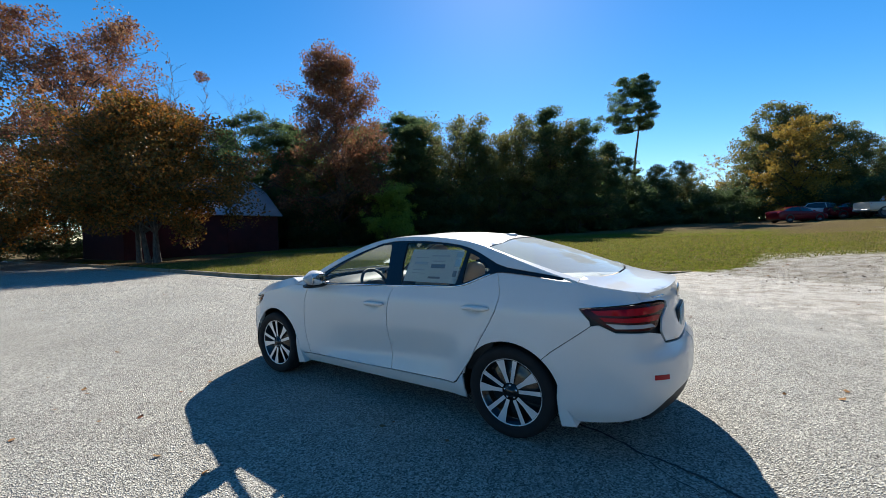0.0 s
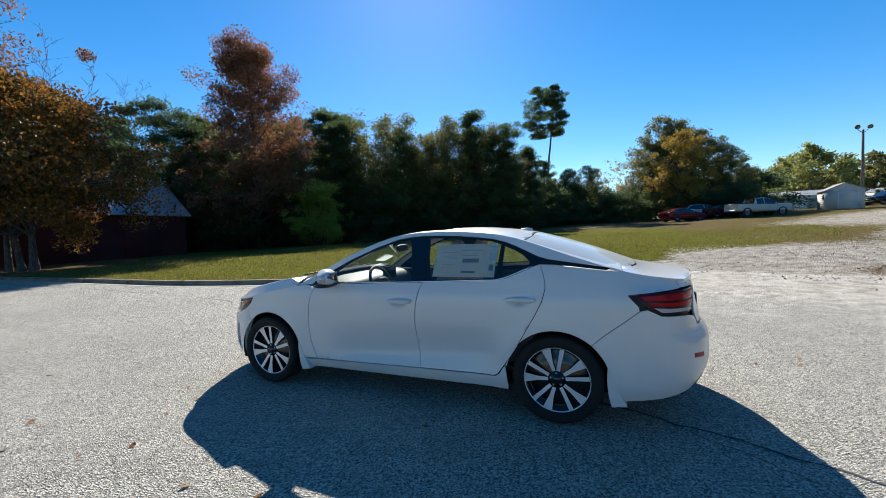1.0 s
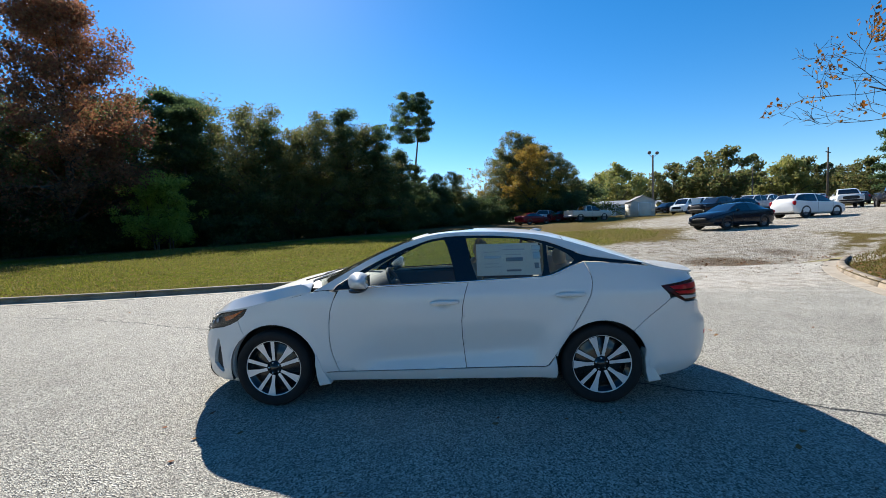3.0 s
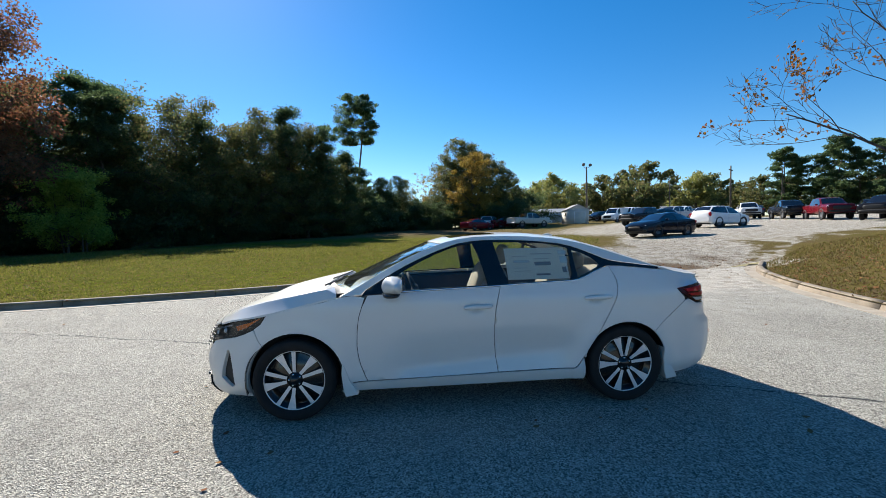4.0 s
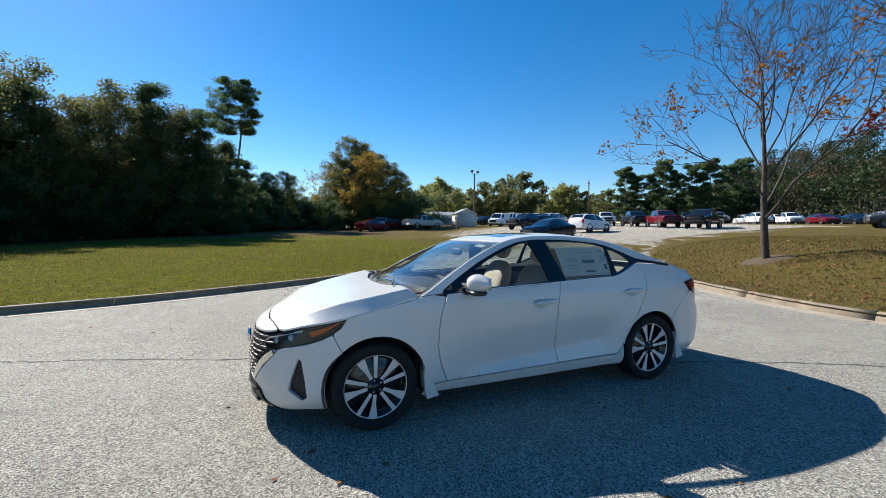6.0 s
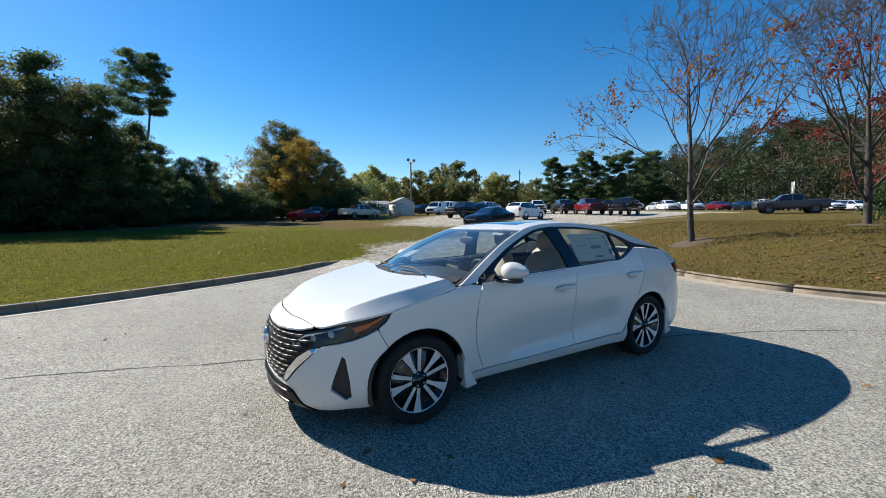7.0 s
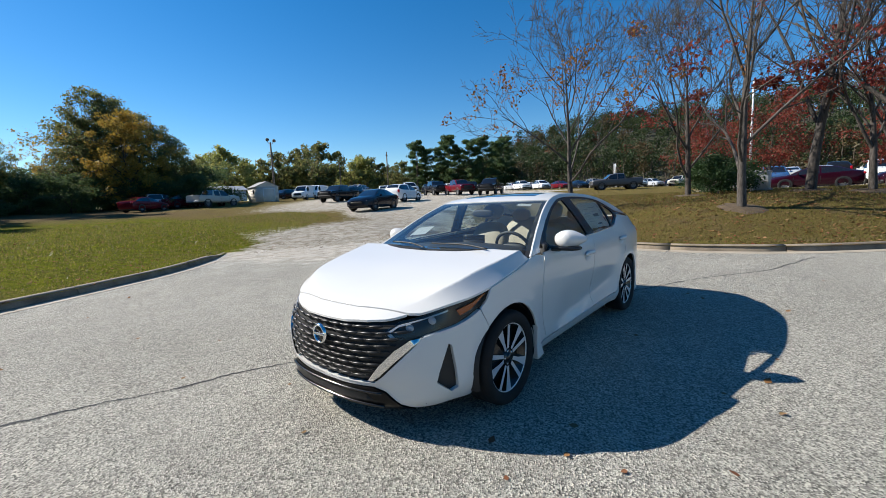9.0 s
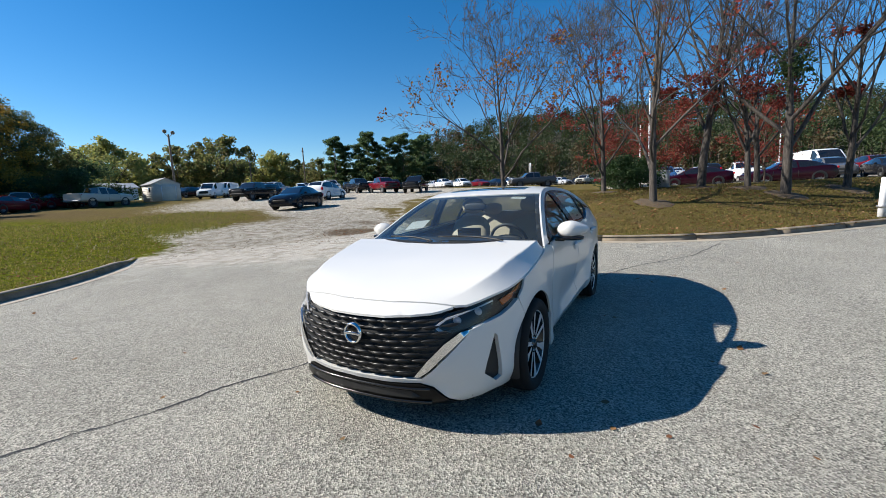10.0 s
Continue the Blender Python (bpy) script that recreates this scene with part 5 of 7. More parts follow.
    for nm, ol in (("screen_border", mid([(0.245, 0.001), (0.24, 0.2), (0.215, 0.4), (0.17, ye(0.17, 0.02)), (0.215, ye(0.215, 0.02)), (0.27, 0.35), (0.29, 0.15), (0.29, 0.001)])),):
        put(nm, patch(top, ol, gap=0.0, off=0.010, thick=0, step=0.04), M_BLACK, ws)
    for sd in (1, -1):
        xs = [1.0, 0.93, 0.8, 0.63, 0.47, 0.3, 0.2]
        ol = [(x, sd * (edge_y(x) - 0.014)) for x in xs] + [(x, sd * (edge_y(x) - 0.05)) for x in reversed(xs)]
        put("screen_border", patch(top, ol, gap=0.0, off=0.010, thick=0, step=0.04), M_BLACK, ws)
        wp = [Vector((1.155, 0.58, 0)), Vector((1.08, 0.3, 0)), Vector((1.085, -0.02, 0))] if sd > 0 else [Vector((1.19, -0.02, 0)), Vector((1.1, -0.25, 0)), Vector((1.06, -0.52, 0))]
        wp = [top(p.x, p.y, -0.02) for p in wp]
        put("wiper", pipe_mesh(smooth_line(wp, 0.05), 0.007, 6), M_BLACK, car, "black windscreen wiper")
    roof = [(0.24, 0.001), (0.235, 0.2), (0.21, 0.4), *[(x, ye(x, 0.004)) for x in np.linspace(0.165, -1.1, 26)], (-1.13, 0.45), (-1.1, 0.25), (-1.09, 0.001)]
    sunroof = mid([(0.07, 0.001), (0.068, 0.3), (0.05, 0.42), (-0.35, 0.43), (-0.37, 0.3), (-0.37, 0.001)])
    put("roof", patch(top, mid(roof), [sunroof], gap=0.003, step=0.05), M_WHITE)
    put("sunroof", patch(top, sunroof, gap=0.004, off=0.003, step=0.05), M_DARKGLASS, car, "dark tinted glass sunroof")
    fin = blob_mesh(0.12, 0.036, 0.034, (-1.0, 0, top(-1.0, 0).z + 0.006), 1.7)
    put("antenna", fin, M_WHITE, car, "white fin antenna on the roof")
    rw = [(-1.105, 0.001), (-1.115, 0.25), (-1.145, 0.45), *[(x, ye(x, 0.02 + 0.09 * (-1.115 - x))) for x in np.linspace(-1.115, -1.79, 16)], (-1.87, 0.45), (-1.905, 0.25), (-1.915, 0.001)]
    rw[2] = (-1.13, 0.42)
    g = put("back_window", patch(top, mid(rw), gap=0.004, thick=0.0, off=0.004, step=0.06), M_BACKGLASS)
    g.visible_shadow = False
    for sd in (1, -1):
        xs = np.linspace(-1.09, -1.80, 22)
        ol = [(x, sd * ye(x, 0.004)) for x in xs] + [(x, sd * ye(x, 0.018 + 0.09 * max(0, -1.115 - x))) for x in reversed(xs)]
        put("rear_pillar", patch(top, ol, gap=0.0, thick=0.012, step=0.04), M_WHITE)
    boot = [(-1.925, 0.001), (-1.915, 0.25), (-1.88, 0.45), (-1.80, 0.60), (-1.803, ye(-1.803, 0.006)), *[(x, ye(x, 0.006)) for x in np.linspace(-1.86, -2.16, 12)], (-2.2, 0.6), (-2.255, 0.42), (-2.28, 0.22), (-2.292, 0.001)]
    put("boot_lid", patch(top, mid(boot), gap=0.006, step=0.04), M_WHITE)
    # tail: boot face, bumper, diffuser
    face = on_tail([(0.66, 1.028), (0.66, 0.98), (0.5, 0.975), (0.41, 0.96), (0.41, 0.92), (0.5, 0.865), (0.55, 0.79), (0.52, 0.72), (0.3, 0.70), (0.001, 0.70)])
    face_top = [(s, z) for s, z in TOP if s > face[0][0] + 0.01]
    for sd in (1, -1):
        ol = face + list(reversed(face_top))
        put("boot_face", patch(wall, ol if sd > 0 else mirrored(ol), gap=0.004), M_WHITE)
        up = on_side([(-1.60, 0.6), (-1.66, 0.655), (-1.78, 0.745), (-1.905, 0.842), (-1.95, 0.852), (-2.04, 0.806)]) + on_tail([(0.66, 0.797), (0.57, 0.775), (0.53, 0.71), (0.3, 0.69), (0.001, 0.69)])
        a1 = math.degrees(math.atan2(0.21 - 0.325, -1.74 - rx))
        a1 = a1 + 360 if a1 < 0 else a1
        a0 = math.degrees(math.atan2(0.6 - 0.325, -1.60 - rx))
        lo = on_tail([(0.001, 0.43), (0.3, 0.425), (0.5, 0.405), (0.6, 0.36), (0.68, 0.285)]) + on_side([(-2.05, 0.235), (-1.9, 0.215), (-1.76, 0.205)]) + list(reversed(on_side(arch(rx, RR, a0, a1, 12))))
        put("rear_bumper", patch(wall, (up + lo) if sd > 0 else mirrored(up + lo), gap=0.004), M_WHITE)
        df = on_tail([(0.001, 0.425), (0.3, 0.42), (0.5, 0.4), (0.6, 0.355), (0.68, 0.28), (0.66, 0.235), (0.5, 0.22), (0.001, 0.22)])
        put("diffuser", patch(wall, df if sd > 0 else mirrored(df), gap=0.0, off=0.005, thick=0.04), M_BLACK, car, "black lower rear diffuser")
    nx = wall(HALF, 0.84).x
    put("plate_recess", box_mesh(0.02, 0.44, 0.16, 0.004, 1, (nx + 0.004, 0, 0.80)), M_BLACK)
    put("number_plate", box_mesh(0.008, 0.31, 0.15, 0.003, 1, (nx - 0.012, 0, 0.80)), M_PAPER, car, "plain white paper number plate")
    for sd, w in ((1, 0.17), (-1, 0.1)):
        s = arc_at_y(0.47, 0.995, True)
        pts = [wall(arc_at_y(0.47 + w * (u - 0.5), 0.997, True), 0.997, -0.002) for u in np.linspace(0, 1, 7)]
        put("boot_lettering", pipe_mesh([(p.x, sd * p.y, p.z) for p in pts], 0.008, 4), M_CHROME, car, "small chrome bar of unread lettering")
    bt = wall(HALF, 0.96)
    rb = lathe([(0.0, 0.008), (0.045, 0.008), (0.055, 0.0)], 28)
    rb.transform(Matrix.Translation((bt.x, 0, 0.985)) @ Matrix.Rotation(radians(90), 4, "Z"))
    put("boot_badge", rb, M_CHROME, car, "round chrome boot badge")
    # inner shell, dark behind the gaps
    shell_top = [(s, min(z, belt_z(float(np.interp(s, ARC, PLAN_X)))) - 0.03) for s, z in TOP]
    for sd in (1, -1):
        up = [p for p in shell_top]
        holes_f, holes_r = arch(fx, 0.385, -25, 205, 18), arch(rx, 0.375, -25, 205, 18)
        ol = [(0.0, 0.2)] + up + [(HALF, 0.25)] + on_side([(-1.76, 0.24)]) + on_side(list(reversed(holes_r))) + on_side([(-0.95, 0.2), (0.9, 0.2)]) + on_side(list(reversed(holes_f))) + on_side([(1.78, 0.22)])
        put("inner_shell", patch(wall, ol if sd > 0 else mirrored(ol), gap=0.0, off=0.032, thick=0.0, step=0.08), M_BLACK)
    put("underbody", box_mesh(4.1, 1.35, 0.1, 0.03, 2, (-0.05, 0, 0.24)), M_BLACK)
    put("engine_bay", box_mesh(1.0, 1.2, 0.4, 0.03, 2, (1.45, 0, 0.5)), M_BLACK)
    put("boot_floor", box_mesh(0.9, 1.3, 0.35, 0.05, 2, (-1.65, 0, 0.62)), M_CABIN)
    put("bulkhead", box_mesh(0.04, 1.5, 0.7, 0.01, 1, (1.0, 0, 0.58)), M_BLACK)
    # wheels
    for wx in (1.357, -1.357):
        for sd in (1, -1):
            put("wheel_liner", half_liner(), M_BLACK).matrix_basis = pose(wx, sd * 0.85, 0.325, 0, 0, 180 if sd > 0 else 0)
            rim = put("wheel", lathe([(0.05, 0.035), (0.11, 0.03), (0.16, 0.02), (0.2, 0.0), (0.212, 0.0), (0.218, 0.05), (0.228, 0.055)], 60), M_GLOSS, car, "black and silver ten-spoke alloy wheel")
            rim.matrix_basis = pose(wx, sd * 0.815, 0.325, 0, 14 if wx > 0 else 3, 0 if sd > 0 else 180)
            put("tyre", lathe([(0.226, -0.11), (0.25, -0.125), (0.295, -0.13), (0.315, -0.118), (0.321, -0.09), (0.322, -0.035), (0.318, -0.03), (0.318, -0.025), (0.322, -0.02), (0.322, 0.025), (0.318, 0.03), (0.322, 0.035), (0.319, 0.05), (0.312, 0.07), (0.3, 0.082), (0.275, 0.083), (0.25, 0.075), (0.236, 0.062), (0.228, 0.05), (0.226, 0.04)], 64), M_TYRE, rim, "black rubber tyre")
            put("rim_edge", lathe([(0.226, 0.048), (0.230, 0.058), (0.235, 0.060), (0.238, 0.056), (0.237, 0.05)], 64), M_ALLOY, rim)
            put("brake_disc", lathe([(0.05, -0.05), (0.15, -0.05), (0.152, -0.06)], 40), M_STEEL, rim)
            put("wheel_hub", lathe([(0.0, 0.062), (0.027, 0.062), (0.031, 0.055), (0.034, 0.05), (0.058, 0.045), (0.062, 0.02)], 28), M_GLOSS, rim)
            for k in range(10):
                wide = k % 2 == 0
                a = radians(k * 36 + (4 if wide else -4))
                prof = [(0.062, -0.012), (0.13, -0.016 if wide else -0.013), (0.226, -0.036 if wide else -0.015), (0.226, 0.026 if wide else 0.013), (0.13, 0.010), (0.062, 0.009)]
                vs, fs = [], []
                for dep, grow in ((0.0, 0.006), (0.044, 0.0), (0.047, -0.002)):
                    for r, w in prof:
                        w2 = w + math.copysign(grow, w)
                        y = dep + 0.012 * ((r - 0.06) / 0.17) + (0.0 if dep else -0.012)
                        vs.append((r * math.cos(a) - w2 * math.sin(a), y, r * math.sin(a) + w2 * math.cos(a)))
                n = len(prof)
                for lv in range(2):
                    fs += [(lv * n + i, lv * n + (i + 1) % n, (lv + 1) * n + (i + 1) % n, (lv + 1) * n + i) for i in range(n)]
                fs.append(tuple(2 * n + i for i in range(n)))
                me = mesh_of(vs, fs)
                me.materials.append(M_GLOSS)
                me.materials.append(M_ALLOY)
                me.polygons[len(me.polygons) - 1].material_index = 1
                bmx = bmesh.new()
                bmx.from_mesh(me)
                bmesh.ops.recalc_face_normals(bmx, faces=bmx.faces)
                bmx.to_mesh(me)
                bmx.free()
                put("spoke", me, None, rim)
            for k in range(5):
                a = radians(k * 72 + 18)
                nut = lathe([(0.0, 0.07), (0.007, 0.07), (0.009, 0.04)], 8)
                nut.transform(Matrix.Translation((0.045 * math.cos(a), -0.018, 0.045 * math.sin(a))))
                put("wheel_nut", nut, M_CHROME, rim)
    # cabin
    for sd in (1, -1):
        seat = put("front_seat", blob_mesh(0.52, 0.5, 0.2, (0.05, sd * 0.36, 0.52), 3.5), M_TAN, car, "tan leather front seat")
        bk = blob_mesh(0.16, 0.48, 0.62, (0, 0, 0.3), 3.2)
        bk.transform(Matrix.Translation((-0.2, sd * 0.36, 0.55)) @ Matrix.Rotation(radians(-20), 4, "Y"))
        put("seat_back", bk, M_TAN, seat)
        hr = blob_mesh(0.1, 0.27, 0.19, (0, 0, 0.73), 2.6)
        hr.transform(Matrix.Translation((-0.2, sd * 0.36, 0.55)) @ Matrix.Rotation(radians(-18), 4, "Y"))
        put("head_rest", hr, M_TAN, seat)
        rh = blob_mesh(0.1, 0.26, 0.16, (-1.14, sd * 0.38, 1.17), 2.6)
        put("rear_head_rest", rh, M_TAN)
        put("door_card", box_mesh(1.9, 0.05, 0.55, 0.02, 2, (-0.25, sd * 0.79, 0.68)), M_CABIN)
    put("rear_bench", blob_mesh(0.5, 1.25, 0.22, (-0.85, 0, 0.52), 4), M_TAN, car, "tan leather rear bench")
    rb = blob_mesh(0.18, 1.25, 0.62, (0, 0, 0.3), 4)
    rb.transform(Matrix.Translation((-1.02, 0, 0.55)) @ Matrix.Rotation(radians(-18), 4, "Y"))
    put("rear_backrest", rb, M_TAN)
    put("parcel_shelf", box_mesh(0.62, 1.2, 0.04, 0.01, 1, (-1.5, 0, 1.02)), M_TAN)
    dash = blob_mesh(0.55, 1.42, 0.3, (0.75, 0, 0.86), 3.2)
    put("dashboard", dash, M_CABIN)
    put("display", box_mesh(0.03, 0.24, 0.13, 0.008, 2, (0.5, 0, 1.0)), M_DARKGLASS)
    whl = lathe([(0.175 + 0.015 * math.cos(a), 0.015 * math.sin(a)) for a in np.linspace(0, math.tau, 9)], 32)
    whl.transform(Matrix.Translation((0.38, 0.36, 0.93)) @ Matrix.Rotation(radians(25), 4, "Y") @ Matrix.Rotation(radians(90), 4, "Z"))
    sw = put("steering_wheel", whl, M_CABIN)
    put("wheel_boss", blob_mesh(0.07, 0.28, 0.12, (0.39, 0.36, 0.93), 2.4), M_CABIN, sw)
    put("rear_view_mirror", blob_mesh(0.04, 0.24, 0.075, (0.33, 0, 1.26), 3), M_CABIN)
    put("floor_pan", box_mesh(2.3, 1.5, 0.05, 0.01, 1, (-0.2, 0, 0.33)), M_CABIN)
    put("roof_lining", patch(top, mid([(0.1, 0.001), (0.05, ye(0.05, 0.04)), (-1.0, ye(-1.0, 0.04)), (-1.05, 0.001)]), gap=0.0, off=0.04, thick=0, step=0.15), M_PAPER)
    # window papers, inside the glass
    def paper(x0, x1, z0, z1, mat, off, parent=None, name="window_sticker", label=""):
        ol = on_side([(x0, z0), (x1, z0), (x1, z1), (x0, z1)])
        return put(name, patch(wall, ol, gap=0.0, off=off, thick=0.0, step=0.05), mat, parent or car, label)
    ps = paper(-0.375, -0.90, 1.055, 1.31, M_PAPER, 0.02, None, "window_sticker", "white paper price sheet with grey bars of print")
    for x0, x1, z0, z1, mt in ((-0.62, -0.76, 1.165, 1.195, M_INK), (-0.62, -0.74, 1.085, 1.1, M_INK), (-0.44, -0.58, 1.19, 1.21, M_INKPALE), (-0.6, -0.78, 1.255, 1.265, M_INKPALE), (-0.44, -0.58, 1.12, 1.125, M_INKPALE),
                               (-0.44, -0.56, 1.145, 1.15, M_INKPALE), (-0.44, -0.57, 1.24, 1.246, M_INKPALE), (-0.62, -0.75, 1.215, 1.222, M_INKPALE), (-0.84, -0.91, 1.25, 1.29, M_INKPALE), (-0.845, -0.905, 1.18, 1.235, M_INKPALE), (-0.85, -0.885, 1.105, 1.15, M_INK)):
        paper(x0, x1, z0, z1, mt, 0.0165, ps, "print_bar")
    put("screen_sticker", patch(top, [(0.86, -0.5), (0.86, -0.3), (0.72, -0.3), (0.72, -0.5)], gap=0, off=0.012, thick=0, step=0.06), M_PAPER, car, "small white paper behind the windscreen")
    put("screen_sticker", patch(top, [(0.31, 0.36), (0.31, 0.5), (0.26, 0.5), (0.26, 0.36)], gap=0, off=0.013, thick=0, step=0.06), M_PAPER, car, "small white paper behind the windscreen")
    return car


SEDAN = build_sedan()
SEDAN.matrix_basis = pose(-2.55, 3.415, 0, 0, 0, 180)

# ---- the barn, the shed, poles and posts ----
# board red is lowered evenly: the shade on the barn is in this colour
M_BARN = speckled("shade_darkened_red_boards", (0.05, 0.008, 0.01), (0.085, 0.013, 0.014), 0.85, 1.5, 30, 0.4, 0.01)
M_TIN = speckled("tin_roof", (0.28, 0.3, 0.33), (0.42, 0.44, 0.47), 0.5, 0.7, 20, 0.3, 0.01, 0.4)
M_SHED = speckled("pale_siding", (0.48, 0.45, 0.4), (0.6, 0.57, 0.5), 0.8, 1.5, 30, 0.2)
M_SHINGLE = speckled("grey_shingle", gray(0.2), gray(0.32), 0.9, 3, 40, 0.4)
M_TRIM = speckled("white_trim", gray(0.62), gray(0.75), 0.7, 3, 60, 0.1)
M_POLE = speckled("weathered_pole_wood", (0.09, 0.07, 0.055), (0.2, 0.16, 0.12), 0.9, 2, 40, 0.3)
M_GALV = speckled("galvanised_steel", gray(0.3), gray(0.42), 0.45, 4, 60, 0.1, 0.002, 0.7)
M_WPOST = speckled("white_painted_post", gray(0.62), gray(0.78), 0.6, 3, 50, 0.1)
M_MULCH = speckled("brown_mulch", (0.055, 0.038, 0.023), (0.125, 0.088, 0.05), 0.95, 6, 50, 0.8, 0.02)


def add_box(bm, sx, sy, sz, at, rot=None):
    m = Matrix.Translation(at) @ (rot or Matrix.Identity(4)) @ Matrix.Diagonal((sx, sy, sz, 1))
    bmesh.ops.create_cube(bm, size=1, matrix=m)


def slab(points, thick):
    """A flat polygon given a thickness downwards along its normal."""
    p = [Vector(q) for q in points]
    n = (p[1] - p[0]).cross(p[2] - p[0]).normalized() * thick
    k = len(p)
    fs = [tuple(range(k)), tuple(reversed(range(k, 2 * k)))] + [(i, i + k, (i + 1) % k + k, (i + 1) % k) for i in range(k)]
    return mesh_of(p + [q - n for q in p], fs)


def build_barn():
    barn = tagged(new("barn"), "dark red wooden barn with a gambrel tin roof, shade put into its board colour", "barn")
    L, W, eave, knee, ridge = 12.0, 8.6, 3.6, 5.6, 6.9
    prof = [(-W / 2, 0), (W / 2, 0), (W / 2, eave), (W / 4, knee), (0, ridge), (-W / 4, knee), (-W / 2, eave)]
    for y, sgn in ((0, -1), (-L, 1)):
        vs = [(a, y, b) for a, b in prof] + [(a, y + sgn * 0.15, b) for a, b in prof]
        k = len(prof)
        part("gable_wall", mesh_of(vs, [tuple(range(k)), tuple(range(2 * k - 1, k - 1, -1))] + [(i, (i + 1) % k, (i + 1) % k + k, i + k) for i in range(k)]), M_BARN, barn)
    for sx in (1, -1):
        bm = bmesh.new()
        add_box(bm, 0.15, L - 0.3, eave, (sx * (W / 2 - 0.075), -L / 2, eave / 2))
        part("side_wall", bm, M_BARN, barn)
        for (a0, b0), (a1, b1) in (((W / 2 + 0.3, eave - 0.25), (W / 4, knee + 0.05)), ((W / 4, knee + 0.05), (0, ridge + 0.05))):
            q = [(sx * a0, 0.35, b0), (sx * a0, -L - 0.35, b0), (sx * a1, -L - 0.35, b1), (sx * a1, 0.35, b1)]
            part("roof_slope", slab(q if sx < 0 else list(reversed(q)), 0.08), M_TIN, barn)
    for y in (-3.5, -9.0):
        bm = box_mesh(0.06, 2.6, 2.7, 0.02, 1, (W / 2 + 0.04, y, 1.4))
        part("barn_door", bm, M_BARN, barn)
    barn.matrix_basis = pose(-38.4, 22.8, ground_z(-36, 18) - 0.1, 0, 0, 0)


def build_shed():
    shed = tagged(new("shed"), "small pale sided garden shed with a shingled gable roof", "shed")
    W, D, H, R = 3.1, 3.4, 2.15, 2.85
    part("wall", box_mesh(W, D, H, 0.0, 1, (0, 0, H / 2)), M_SHED, shed)
    for y in (-D / 2, D / 2):
        vs = [(-W / 2, y, H), (W / 2, y, H), (0, y, R), (-W / 2, y * 0.96, H), (W / 2, y * 0.96, H), (0, y * 0.96, R)]
        part("gable", mesh_of(vs, [(0, 1, 2), (5, 4, 3), (0, 2, 5, 3), (1, 4, 5, 2)]), M_SHED, shed)
    for s in (1, -1):
        q = [(s * (W / 2 + 0.18), -D / 2 - 0.15, H - 0.05), (s * (W / 2 + 0.18), D / 2 + 0.15, H - 0.05), (0, D / 2 + 0.15, R + 0.06), (0, -D / 2 - 0.15, R + 0.06)]
        part("roof_slope", slab(q if s > 0 else list(reversed(q)), 0.06), M_SHINGLE, shed)
    for i in range(10):
        part("board", box_mesh(0.02, D, 0.05, 0.0, 1, (-W / 2 - 0.008, 0, 0.12 + i * 0.21)), M_SHED, shed)
    part("door", box_mesh(1.5, 0.05, 1.75, 0.01, 1, (0.2, -D / 2 - 0.02, 0.95)), M_SHED, shed, "grey double door")
    for x, w, z, h in ((-0.58, 0.07, 0.95, 1.85), (0.98, 0.07, 0.95, 1.85), (0.2, 1.63, 1.86, 0.07)):
        part("door_trim", box_mesh(w, 0.07, h, 0.0, 1, (x, -D / 2 - 0.03, z)), M_TRIM, shed)
    part("window", box_mesh(0.04, 0.5, 0.5, 0.01, 1, (-W / 2 - 0.03, -0.7, 1.45)), M_DARKGLASS, shed)
    shed.matrix_basis = pose(22.6, 58.3, ground_z(22.6, 58.3) - 0.05, 0, 0, -8)


def build_light_pole(x, y, h, label, heads=2):
    lamp = tagged(new("light_pole"), label, "light pole")
    part("pole", pipe_mesh([(0, 0, -0.3), (0, 0, h * 0.5), (0, 0, h)], [0.17, 0.14, 0.11], 10), M_POLE, lamp)
    for s in (1, -1)[:heads]:
        part("arm", pipe_mesh([(0, 0, h - 0.35), (s * 0.35, 0, h - 0.15), (s * 0.6, 0, h + 0.1)], 0.04, 6), M_GALV, lamp)
        hd = blob_mesh(0.5, 0.42, 0.46, (s * 0.68, -0.1, h + 0.3), 2.4, 16, 10)
        part("floodlight", hd, M_POLE, lamp)
    lamp.matrix_basis = pose(x, y, ground_z(x, y), 0, 0, 20)


def build_pole(name, label, x, y, h, r, mat, cross=False, category="pole"):
    p = tagged(new(name), label, category)
    part("shaft", pipe_mesh([(0, 0, -0.2), (0, 0, h * 0.6), (0, 0, h)], [r, r * 0.85, r * 0.7], 10), mat, p)
    if cross:
        part("crossarm", box_mesh(2.2, 0.12, 0.14, 0.01, 1, (0, 0, h - 0.8)), mat, p)
    p.matrix_basis = pose(x, y, ground_z(x, y), 0, 0, 35)
    return p


